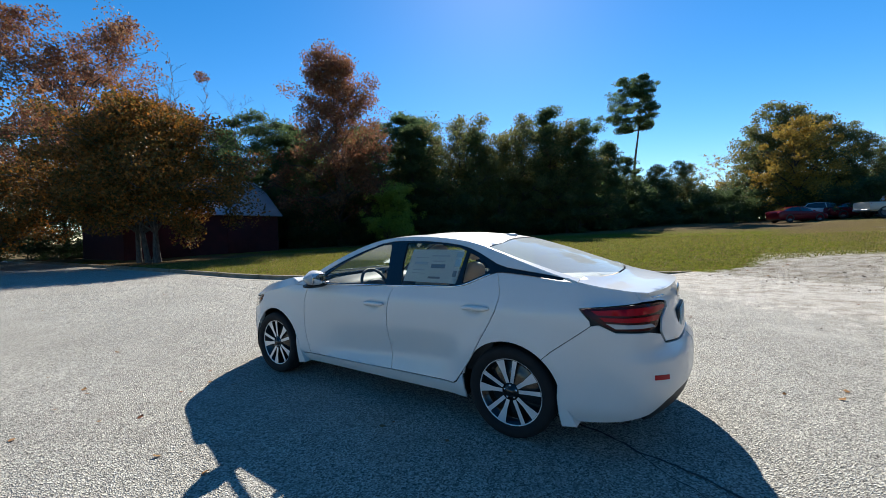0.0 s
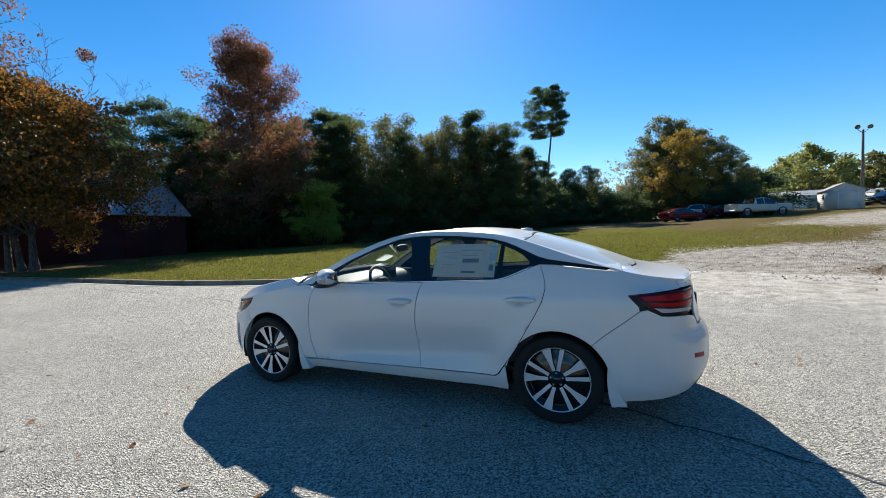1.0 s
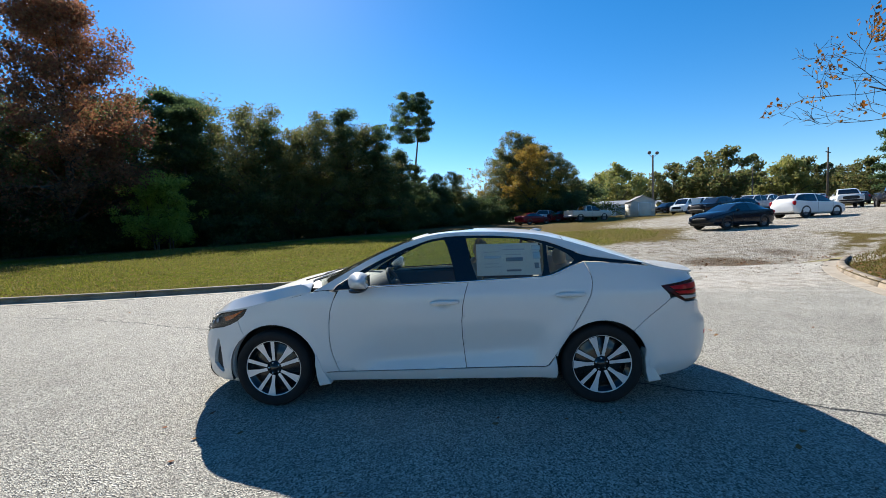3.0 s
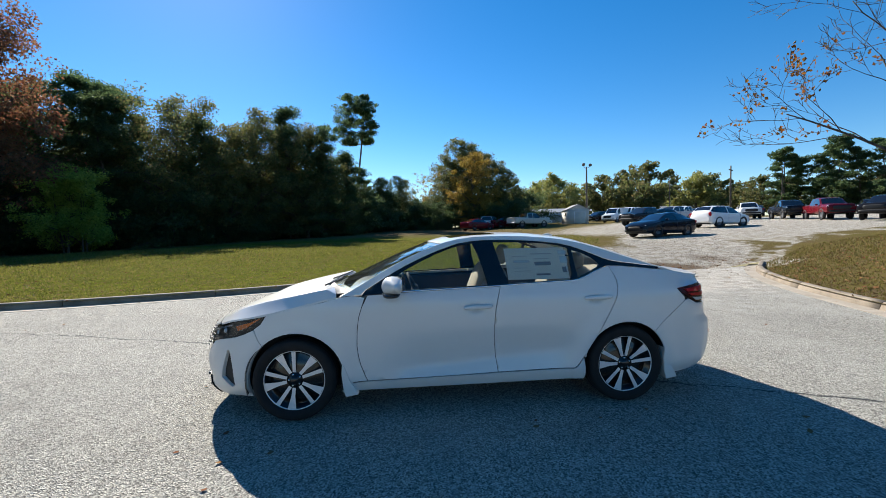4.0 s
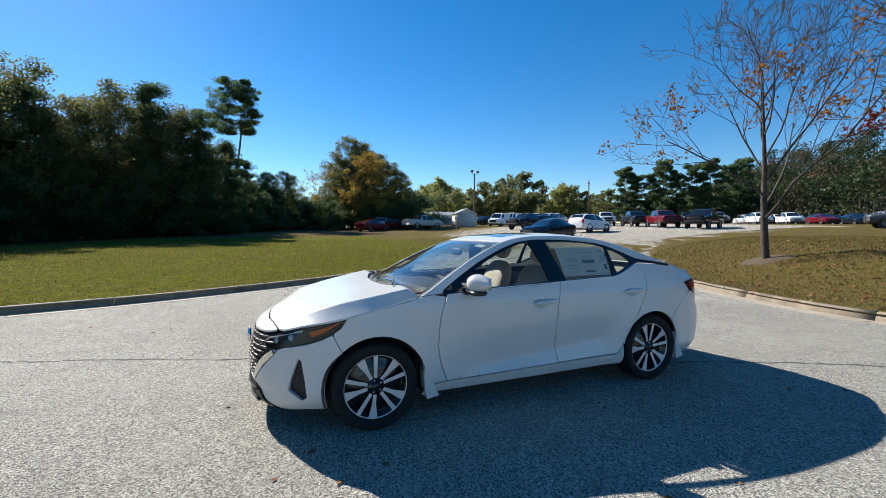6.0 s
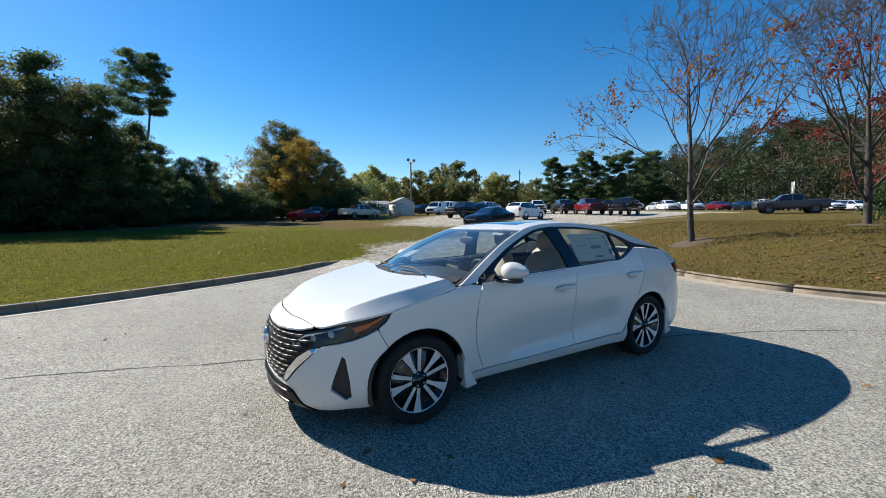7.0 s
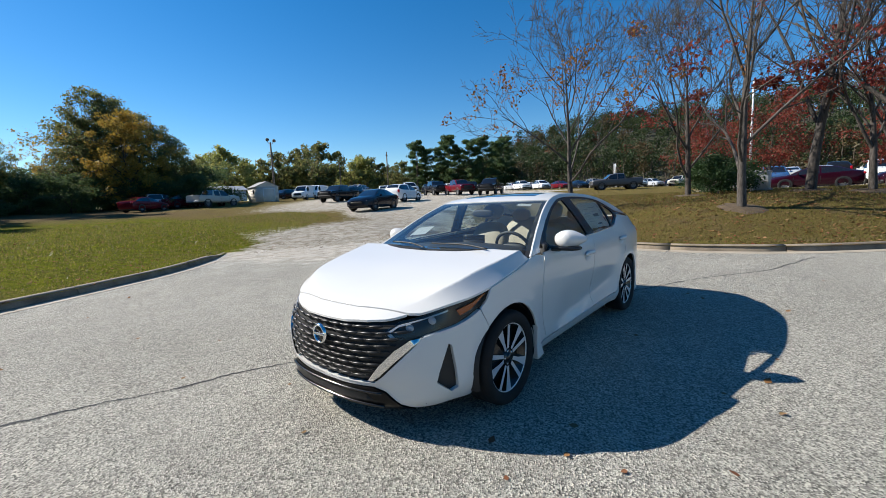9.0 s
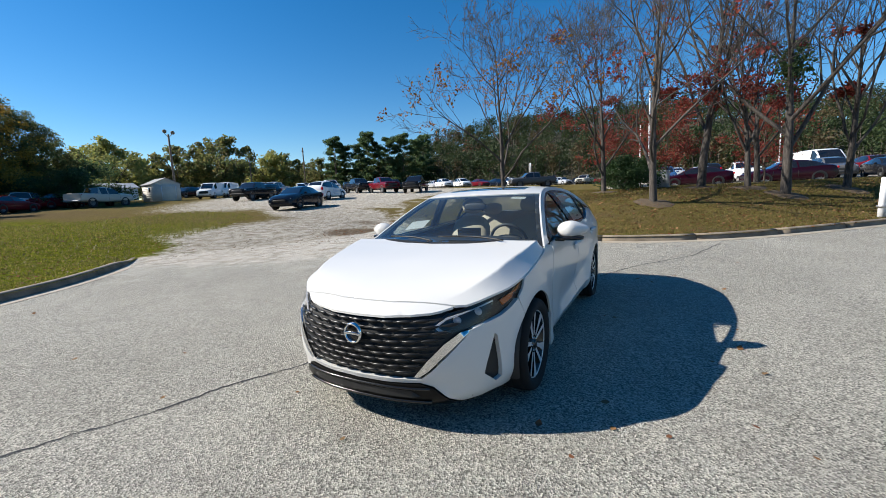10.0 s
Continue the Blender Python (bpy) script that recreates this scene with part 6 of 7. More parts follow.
def build_store(az, d, length, h, turn, label):
    """A long low store with a shallow gable roof, doors along its side."""
    st = tagged(new("storage_building"), label, "building")
    w = 9.0
    part("wall", box_mesh(length, w, h, 0.0, 1, (0, 0, h / 2)), M_TRIM, st)
    for s in (1, -1):
        q = [(-length / 2 - 0.3, s * (w / 2 + 0.4), h - 0.05), (length / 2 + 0.3, s * (w / 2 + 0.4), h - 0.05), (length / 2 + 0.3, 0, h + 1.0), (-length / 2 - 0.3, 0, h + 1.0)]
        part("roof_slope", slab(q if s < 0 else list(reversed(q)), 0.1), M_TIN, st)
    for e in (1, -1):
        x = e * length / 2
        part("gable", mesh_of([(x, -w / 2, h), (x, w / 2, h), (x, 0, h + 0.95), (x * 0.99, -w / 2, h), (x * 0.99, w / 2, h), (x * 0.99, 0, h + 0.95)], [(0, 1, 2), (5, 4, 3), (0, 2, 5, 3), (1, 4, 5, 2)]), M_TRIM, st)
    n = int(length / 4)
    for i in range(n):
        part("roller_door", box_mesh(2.6, 0.08, h * 0.78, 0.01, 1, (-length / 2 + (i + 0.5) * length / n, -w / 2 - 0.03, h * 0.39)), M_SHINGLE, st)
    x, y = polar(az, d, -5.5, 0.3)
    st.matrix_basis = pose(x, y, ground_z(x, y) - 0.2, 0, 0, turn)


build_store(17.5, 100, 22, 3.0, -14, "long low white storage building far behind the shed")
build_store(31.5, 128, 30, 3.2, -30, "long low white storage building beyond the lot")
build_barn()
build_shed()
build_light_pole(25.0, 59.5, 8.6, "tall wooden pole with two floodlights beside the shed")
build_pole("utility_pole", "weathered wooden utility pole across the lot", *polar(42.3, 95, -5.5, 0.3), 9.5, 0.16, M_POLE, True, "utility pole")
build_pole("utility_pole", "weathered wooden utility pole across the lot", *polar(36.0, 110, -5.5, 0.3), 9.0, 0.16, M_POLE, False, "utility pole")
build_pole("utility_pole", "weathered wooden utility pole across the lot", *polar(46.5, 120, -5.5, 0.3), 11.0, 0.16, M_POLE, True, "utility pole")
build_pole("white_pole", "slim white painted pole behind the island trees", *polar(88.6, 30, -6.6, 1.8), 6.2, 0.06, M_WPOST)
build_pole("white_pole", "slim white painted pole behind the island trees", *polar(87.6, 33, -6.6, 1.8), 4.6, 0.05, M_WPOST)
build_pole("white_pole", "slim white painted pole behind the island trees", *polar(101.2, 48, -6.6, 1.8), 5.0, 0.06, M_WPOST)
bol = build_pole("bollard", "white painted steel bollard beside the kerb", 9.7, -3.85, 1.15, 0.1, M_WPOST, False, "bollard")
part("collar", lathe([(0.1, -0.03), (0.125, -0.03), (0.125, 0.03), (0.1, 0.03)], 20), M_GALV, bol).matrix_basis = pose(0, 0, 0.32, 90)
sign = build_pole("road_sign", "small grey sign seen from behind", *polar(74.0, 62, -6.6, 1.8), 2.9, 0.05, M_GALV, False, "sign")
part("sign_plate", box_mesh(1.0, 0.05, 1.3, 0.02, 1, (0, 0, 2.6)), M_GALV, sign)

# ---- parked vehicles ----
M_LOTPAINT = material("lot_car_paint", gray(0.5), 0.14, 0, 0.0, 0.28)
M_LOTRIM = speckled("lot_wheel_alloy", gray(0.05), gray(0.16), 0.45, 12, 60, 0.1, 0.001, 0.5)
_k = Nodes(M_LOTPAINT)
_oi = _k.t.nodes.new("ShaderNodeObjectInfo")
_k.color(_oi.outputs["Color"])


# stations from the nose to the tail: x, underside, belt line, top, half width, half width of the top
SHAPES = {
    "sedan": [(2.34, 0.36, 0.58, 0.66, 0.58, 0.42), (2.2, 0.22, 0.66, 0.76, 0.8, 0.6), (1.85, 0.2, 0.76, 0.87, 0.89, 0.7), (1.3, 0.2, 0.86, 0.95, 0.905, 0.74), (1.06, 0.2, 0.92, 0.99, 0.905, 0.74),
              (0.72, 0.2, 0.94, 1.17, 0.91, 0.66), (0.32, 0.2, 0.955, 1.36, 0.91, 0.59), (-0.28, 0.2, 0.97, 1.45, 0.915, 0.57), (-0.36, 0.2, 0.975, 1.452, 0.915, 0.57), (-0.95, 0.2, 1.0, 1.41, 0.915, 0.565),
              (-1.3, 0.2, 1.02, 1.32, 0.91, 0.58), (-1.8, 0.2, 1.04, 1.11, 0.9, 0.66), (-2.1, 0.22, 1.0, 1.07, 0.875, 0.68), (-2.3, 0.3, 0.9, 1.02, 0.8, 0.62), (-2.37, 0.42, 0.78, 0.9, 0.7, 0.52)],
    "suv": [(2.3, 0.38, 0.7, 0.8, 0.62, 0.5), (2.2, 0.26, 0.8, 0.92, 0.84, 0.66), (1.85, 0.25, 0.88, 1.0, 0.925, 0.74), (1.3, 0.25, 0.97, 1.07, 0.94, 0.78), (1.05, 0.25, 1.02, 1.1, 0.94, 0.78),
            (0.75, 0.25, 1.04, 1.3, 0.94, 0.72), (0.38, 0.25, 1.05, 1.53, 0.945, 0.67), (-0.3, 0.25, 1.07, 1.64, 0.945, 0.65), (-0.38, 0.25, 1.075, 1.645, 0.945, 0.65), (-1.25, 0.25, 1.1, 1.65, 0.945, 0.64),
            (-1.75, 0.25, 1.14, 1.58, 0.94, 0.64), (-2.05, 0.26, 1.17, 1.3, 0.92, 0.7), (-2.2, 0.3, 1.0, 1.16, 0.88, 0.7), (-2.31, 0.42, 0.8, 1.0, 0.78, 0.62)],
    "pickup": [(2.86, 0.62, 0.98, 1.1, 0.76, 0.66), (2.76, 0.5, 1.06, 1.2, 0.95, 0.82), (2.3, 0.48, 1.12, 1.25, 0.985, 0.86), (1.55, 0.48, 1.18, 1.29, 0.99, 0.88), (1.3, 0.48, 1.2, 1.31, 0.99, 0.88),
               (1.0, 0.48, 1.21, 1.56, 0.99, 0.8), (0.72, 0.48, 1.22, 1.8, 0.99, 0.74), (0.02, 0.48, 1.23, 1.9, 0.99, 0.73), (-0.06, 0.48, 1.23, 1.9, 0.99, 0.73), (-0.78, 0.48, 1.24, 1.86, 0.99, 0.74),
               (-0.95, 0.48, 1.25, 1.35, 0.99, 0.86), (-1.0, 0.5, 1.22, 1.3, 0.99, 0.93), (-2.72, 0.54, 1.24, 1.33, 0.99, 0.93), (-2.84, 0.62, 1.2, 1.31, 0.95, 0.9)],
    "van": [(2.75, 0.42, 0.85, 0.98, 0.72, 0.6), (2.62, 0.32, 0.98, 1.12, 0.94, 0.78), (2.05, 0.3, 1.08, 1.22, 1.0, 0.84), (1.85, 0.3, 1.16, 1.28, 1.0, 0.85), (1.45, 0.3, 1.2, 1.68, 1.0, 0.8), (1.1, 0.3, 1.22, 1.98, 1.0, 0.8),
            (0.7, 0.3, 1.24, 2.08, 1.0, 0.8), (0.35, 0.3, 1.25, 2.1, 1.0, 0.81), (-1.0, 0.3, 1.25, 2.12, 1.0, 0.82), (-2.5, 0.3, 1.25, 2.1, 1.0, 0.82), (-2.74, 0.36, 1.22, 2.03, 0.97, 0.8)],
}
# which gaps between stations are side glass, windscreen and back glass; wheel place and radius
GLASS = {"sedan": ((4, 5, 6, 8, 9, 10), (4, 5), (10,)), "suv": ((4, 5, 6, 8, 9, 10), (4, 5), (10,)), "pickup": ((4, 5, 6, 8), (4, 5), (9,)), "van": ((4, 5), (3, 4), ())}
WHEEL_AT = {"sedan": (1.38, 0.335), "suv": (1.36, 0.365), "pickup": (1.78, 0.42), "van": (1.72, 0.36)}


def shell(kind):
    """Body and glass of a plain vehicle, from rings that turn in at the belt line and the roof."""
    st = SHAPES[kind]
    rings = []
    for x, z0, belt, zt, w, wt in st:
        half = [(w * 0.84, z0), (w * 0.975, z0 + 0.1), (w, z0 + 0.28 * (belt - z0)), (w * 0.99, belt - 0.1), (w * 0.955, belt), (wt + 0.035, zt - 0.055), (wt * 0.9, zt - 0.008), (wt * 0.45, zt + 0.012)]
        rings.append([(x, a, b) for a, b in half] + [(x, -a, b) for a, b in reversed(half)])
    n, flat = 16, [p for r in rings for p in r]
    body, glass = [], []
    side, front, back = GLASS[kind]
    for i in range(len(st) - 1):
        for k in range(n):
            f = (i * n + k, (i + 1) * n + k, (i + 1) * n + (k + 1) % n, i * n + (k + 1) % n)
            pane = (k in (4, 10) and i in side) or (k in (6, 7, 8) and i in front + back)
            (glass if pane else body).append(f)
    body += [tuple(range(n)), tuple(reversed(range((len(st) - 1) * n, len(st) * n)))]
    out = []
    for faces in (body, glass):
        me = mesh_of(flat, faces, True)
        bm = bmesh.new()
        bm.from_mesh(me)
        bmesh.ops.delete(bm, geom=[v for v in bm.verts if not v.link_faces], context="VERTS")
        bmesh.ops.recalc_face_normals(bm, faces=bm.faces)
        for e in bm.edges:
            e.smooth = len(e.link_faces) == 2 and e.calc_face_angle(0.0) < 0.6
        bm.to_mesh(me)
        bm.free()
        out.append(me)
    return out


def vehicle(kind, label):
    root = tagged(new({"sedan": "sedan", "suv": "suv", "pickup": "pickup_truck", "van": "van"}[kind]), label, "pickup truck" if kind == "pickup" else "van" if kind == "van" else "car")
    st = SHAPES[kind]
    wx, r = WHEEL_AT[kind]
    hw = max(q[4] for q in st)
    body, glass = shell(kind)
    part("body", body, M_LOTPAINT, root)
    part("glasshouse", glass, M_DARKGLASS, root)
    nose, tail = st[1], st[-2]
    high = kind in ("pickup", "van")
    for s in (1, -1):
        part("headlamp", blob_mesh(0.3, 0.3, 0.12 if not high else 0.22, (nose[0] - 0.1, s * (nose[4] - 0.17), nose[2] - 0.03), 2.6, 12, 8), M_CLEAR, root)
        part("tail_lamp", blob_mesh(0.14, 0.22 if not high else 0.12, 0.15 if kind == "sedan" else 0.34, (tail[0] - 0.01, s * (tail[4] - 0.09), tail[2] - (0.02 if not high else 0.15)), 3, 12, 8), M_REDLENS, root)
        part("mirror", blob_mesh(0.1, 0.2, 0.14, (st[5][0] + 0.05, s * (hw + 0.08), st[5][2] + 0.06), 2.5, 12, 8), M_LOTPAINT, root)
        for x in (wx, -wx):
            w = part("wheel", lathe([(0.0, 0.02), (r * 0.2, 0.03), (r * 0.62, 0.0), (r * 0.68, 0.025)], 24), M_LOTRIM, root)
            w.matrix_basis = pose(x, s * (hw - 0.05), r, 0, 0, 0 if s > 0 else 180)
            part("tyre", lathe([(r * 0.66, -0.18), (r * 0.97, -0.18), (r, -0.14), (r, 0.0), (r * 0.95, 0.04), (r * 0.74, 0.045), (r * 0.66, 0.02)], 28), M_TYRE, w)
            part("wheel_arch", lathe([(r * 0.9, 0.004), (r * 1.13, 0.006), (r * 1.16, 0.002), (r * 1.17, -0.08)], 28), M_BLACK, root).matrix_basis = pose(x, s * (hw - 0.002), r, 0, 0, 0 if s > 0 else 180)
        for k in range(1, 3 if kind != "van" else 2):
            # door seams
            xs = ((st[7][0] - 0.04), (st[4][0] - 0.08))[k - 1]
            part("door_seam", box_mesh(0.012, 0.012, nose[2] - 0.25, 0.0, 1, (xs, s * (hw - 0.004), (nose[2] + 0.35) / 2 + 0.12)), M_BLACK, root)
    if kind == "pickup":
        part("truck_bed", box_mesh(1.72, 1.62, 0.05, 0.01, 1, (-1.88, 0, 1.325)), M_BLACK, root)
        part("rear_bumper", blob_mesh(0.2, 1.85, 0.2, (-2.9, 0, 0.62), 4, 16, 8), M_GALV, root)
    if kind == "van":
        for s in (1, -1):
            part("rear_window", box_mesh(0.03, 0.6, 0.5, 0.02, 1, (-2.755, s * 0.42, 1.62)), M_DARKGLASS, root)
    part("bumper", blob_mesh(0.2, hw * 1.72, 0.2, (nose[0] + 0.03, 0, nose[1] + 0.14), 4, 16, 8), M_BLACK, root)
    part("grille", blob_mesh(0.1, hw * (1.0 if not high else 1.25), 0.16 if not high else 0.34, (st[0][0] - 0.03, 0, st[0][2] - 0.06), 4, 12, 8), M_BLACK, root)
    part("underbody", box_mesh(st[0][0] * 1.9, hw * 1.6, 0.3, 0.02, 1, (-0.05, 0, st[3][1] + 0.12)), M_BLACK, root)
    return root


COLOURS = {"white": (0.75, 0.75, 0.74), "silver": (0.42, 0.43, 0.45), "grey": (0.09, 0.09, 0.095), "black": (0.012, 0.012, 0.014), "red": (0.12, 0.008, 0.014), "maroon": (0.02, 0.002, 0.007),
           "navy": (0.006, 0.011, 0.022), "blue": (0.04, 0.09, 0.2), "tan": (0.5, 0.47, 0.4)}
WORDS = {"sedan": "sedan", "suv": "sport utility car", "pickup": "pickup truck", "van": "cargo van"}
PROTO = {}


def park(kind, colour, x, y, turn, where="parked on the gravel lot", size=1.0):
    label = "%s %s %s" % (colour, WORDS[kind], where)
    if kind not in PROTO:
        PROTO[kind] = o = vehicle(kind, label)
        o.matrix_basis = pose(x, y, ground_z(x, y), 0, 0, turn)
    else:
        o = copy_thing(PROTO[kind], pose(x, y, ground_z(x, y), 0, 0, turn))
        o["label"] = label
    o.scale = (size, size, size)
    if where.startswith("parked in a"):
        o["group"] = "cars " + where
    for c in (o, *o.children_recursive):
        c.color = (*COLOURS[colour], 1)
    return o


park("sedan", "red", 6.3, 50.5, 34, "parked on the grass")
park("suv", "silver", 9.0, 55.0, 20, "parked on the grass")
park("sedan", "red", 11.0, 54.5, 20, "parked on the grass")
park("pickup", "tan", 13.2, 51.2, 22, "parked on the grass", 1.0)
park("sedan", "navy", 13.0, 23.4, 200, "parked on the gravel lot")
park("suv", "white", 22.2, 29.6, 15)
park("pickup", "black", 22.6, 40.5, 200)
park("van", "white", 28.2, 56.5, 215)
park("van", "white", 31.2, 58.0, 215)
park("suv", "white", 34.0, 56.0, 30)
park("pickup", "white", 37.5, 55.0, 205)
park("pickup", "white", 36.8, 43.0, 235)
park("pickup", "black", 36.0, 37.2, 240)
park("pickup", "red", 34.4, 32.0, 240)
park("pickup", "black", 34.0, 27.0, 200)
park("suv", "navy", 25.0, 42.0, 195)
park("pickup", "silver", 30.0, 46.5, 200)
park("pickup", "grey", 42.2, 15.6, 122, "parked beside the lawn", 0.95)
lot = random.Random(5)
for row, (x0, y0, x1, y1, n, turn) in enumerate(((38, 62, 62, 40, 9, 230), (44, 68, 72, 42, 10, 50), (58, 36, 72, 21, 7, 230), (66, 40, 80, 20, 7, 230), (30, 66, 40, 70, 4, 200), (76, 30, 92, 8, 6, 240))):
    for i in range(n):
        t = i / (n - 1)
        park(lot.choice(("sedan", "suv", "suv", "pickup")), lot.choice(("white", "white", "silver", "grey", "black", "red", "navy", "white")), x0 + (x1 - x0) * t, y0 + (y1 - y0) * t, turn + lot.uniform(-4, 4), "parked in a far row")
park("pickup", "tan", *polar(79.9, 84, -5.5, 0.3), 170, "parked across the lawn")
# the paved lot behind the island
park("sedan", "maroon", 29.6, -0.4, 94, "parked behind the island", 1.0)
park("sedan", "maroon", 26.9, -5.2, 99, "parked behind the island", 1.0)
for i in range(9):
    park(("sedan", "suv")[i % 2], ("silver", "blue", "silver", "white", "white", "grey", "black", "white", "silver")[i], 35.5 + 0.5 * (i % 3), 4.5 - 2.9 * i, 182 + lot.uniform(-3, 3), "parked in a row behind the island")
for i in range(7):
    park(("suv", "sedan")[i % 2], ("white", "silver", "black", "white", "grey", "white", "red")[i], 46 + 0.4 * (i % 3), 3.5 - 3.1 * i, 2 + lot.uniform(-3, 3), "parked in a row behind the island")
park("van", "white", *polar(104.4, 52, -6.6, 1.8), 190, "with its side door open, parked behind the island", 1.15)

# ---- the island's trees ----
def mulch_ring(x, y, seed):
    """A low uneven ring of mulch that follows the slope, round a trunk."""
    vs, fs = [(0, 0, ground_z(x, y) + 0.06)], []
    for j, r in enumerate((0.15, 0.3, 0.45, 0.6, 0.72)):
        for k in range(26):
            a = math.tau * k / 26
            q = r * (1 + 0.2 * noise.noise((math.cos(a) * 2 + seed, math.sin(a) * 2, 1)))
            px, py = q * math.cos(a), q * math.sin(a)
            vs.append((px, py, ground_z(x + px, y + py) + (0.06, 0.05, 0.035, 0.015, -0.05)[j] + 0.03 * noise.noise((px * 6, py * 6, seed))))
    fs += [(0, 1 + k, 1 + (k + 1) % 26) for k in range(26)]
    fs += [(1 + j * 26 + k, 1 + (j + 1) * 26 + k, 1 + (j + 1) * 26 + (k + 1) % 26, 1 + j * 26 + (k + 1) % 26) for j in range(4) for k in range(26)]
    me = mesh_of(vs, fs, True)
    me.transform(Matrix.Translation((0, 0, -ground_z(x, y))))
    return me


def island_tree(x, y, h, seed, leaf, label, lean=0, **kw):
    t = bare_tree("maple_tree", label, h, seed, M_BARK_ISLE, leaf, **kw)
    at_home(t, x, y, lean)
    part("mulch_ring", mulch_ring(x, y, seed), M_MULCH, t, "ring of brown mulch")
    return t


island_tree(8.9, 7.25, 7.2, 41, M_ORANGE, "young maple with bare limbs and a few orange leaves", 0, spread=0.72, trunk_r=0.115, first=0.2, leaves=950, leaf_size=0.11, levels=5, low=0.25, kids=4, vase=True, twig=0.006)
island_tree(13.4, 4.1, 7.2, 42, M_CRIMSON, "slender maple with a few crimson leaves", 0, spread=0.6, trunk_r=0.12, first=0.1, leaves=900, leaf_size=0.12, levels=5, low=0.6, kids=4, vase=True, twig=0.0075)
island_tree(8.55, 2.0, 8.6, 43, M_CRIMSON, "tall maple with bare limbs, forked near the ground", 0, spread=0.7, trunk_r=0.125, first=0.1, leaves=260, leaf_size=0.11, levels=5, low=0.5, kids=4, vase=True, twig=0.006)
ivied = island_tree(12.1, -2.15, 9.6, 44, M_CRIMSON, "maple with spreading bare limbs and crimson leaves low down", 0, spread=0.85, trunk_r=0.17, first=0.19, leaves=1300, leaf_size=0.12, levels=4, low=0.68, kids=3, vase=True, twig=0.0085)
island_tree(13.1, -1.2, 6.2, 45, M_CRIMSON, "slim pale-trunked maple with red leaves low down", 0, spread=0.6, trunk_r=0.12, first=0.26, leaves=1700, leaf_size=0.13, levels=4, low=0.35, kids=4, vase=True, twig=0.0085)
island_tree(14.0, 0.3, 11.4, 46, M_CRIMSON, "tall bare maple with a pale grey trunk", 0, spread=0.58, trunk_r=0.175, first=0.22, kids=3, leaves=900, leaf_size=0.13, levels=4, low=0.78, vase=True, twig=0.0085)
island_tree(17.5, -2.2, 7.0, 47, M_CRIMSON, "maple with crimson leaves behind the others", 0, spread=0.62, trunk_r=0.14, first=0.2, kids=3, leaves=1600, leaf_size=0.13, levels=4, low=0.6, vase=True, twig=0.009)
island_tree(14.6, -4.5, 7.8, 48, M_CRIMSON, "maple with dark red leaves at the far end", 0, spread=0.65, trunk_r=0.14, first=0.18, kids=3, leaves=1700, leaf_size=0.12, levels=4, low=0.64, vase=True, twig=0.009)
ivy = [Vector((random.Random(3 * i).gauss(0, 0.28), random.Random(3 * i + 1).gauss(0, 0.28), 4.4 + random.Random(3 * i + 2).gauss(0, 0.38))) for i in range(700)]
part("ivy", leaf_mesh(ivy, 0.13, np.random.default_rng(71), 0.7), M_CEDAR, ivied, "clump of dark green ivy round the trunk")
cabinet = tagged(new("utility_cabinet"), "small grey-green utility cabinet beside the evergreen shrub", "utility box")
part("body", box_mesh(0.55, 0.4, 0.75, 0.02, 2, (0, 0, 0.38)), M_GALV, cabinet)
part("lid", box_mesh(0.6, 0.46, 0.06, 0.02, 2, (0, 0, 0.77)), M_GALV, cabinet)
part("plinth", box_mesh(0.65, 0.5, 0.1, 0.01, 1, (0, 0, 0.02)), M_SHINGLE, cabinet)
at_home(cabinet, 15.4, 1.75, 80)
bush = tree("evergreen_shrub", "clipped dark evergreen shrub on the island", 1.55, 2.15, 0.0, 51, M_SHRUB, M_BARK_DARK, 11000, 0.1, 90, 0.04, "dome", 0.3, stems=3)
at_home(bush, 15.0, 3.1)
red_small = tree("maple_tree", "low maple full of orange-red leaves", 4.6, 4.2, 0.25, 52, M_CRIMSON, M_BARK_DARK, 4200, 0.11, 60, 0.06, "round", 0.2)
at_home(red_small, 19.5, 1.6)
plant(red_small, 20.5, -3.0, 0.9, 80)
plant(red_small, 22.0, 4.4, 0.9, 200)

# ---- far trees and the wooded hill ----
far_kinds = [
    tree("far_tree", "pale yellow-green tree across the lot", 12, 12, 0.15, 61, M_PALE, M_BARK_DARK, 6000, 0.55, 80, 0.25, "dome", 0.15),
    tree("far_tree", "dull green oak across the lot", 12, 13, 0.2, 62, M_OAK, M_BARK_DARK, 6000, 0.55, 80, 0.28, "round", 0.14),
    tree("far_pine", "dark pine across the lot", 17, 8, 0.1, 63, M_PINE, M_BARK_PINE, 10000, 0.5, 130, 0.25, "pine", 0.2),
]
FAR = [(19.8, 118, 12.5, 0), (22.0, 112, 14, 0), (24.2, 118, 11.5, 0), (28.5, 118, 13, 1), (31.0, 122, 13.5, 0), (33.3, 118, 15.5, 1), (38.6, 125, 13, 0), (40.0, 130, 12.5, 1), (36.2, 140, 11, 1),
       (44.5, 140, 12, 1), (46.6, 122, 17, 2), (47.8, 124, 15.5, 2), (49.4, 122, 15, 2), (50.6, 118, 18, 2), (52.4, 120, 15, 2), (54.2, 116, 16, 2), (55.6, 118, 17, 2), (57.2, 122, 16, 2), (42.0, 150, 11, 1), (26.4, 140, 11, 1), (17.5, 125, 9, 1)]
for az, d, h, k in FAR:
    x, y = polar(az, d, -5.5, 0.3)
    plant(far_kinds[k], x, y, 0.92 * h / (12, 12, 17)[k], rnd.uniform(0, 360))
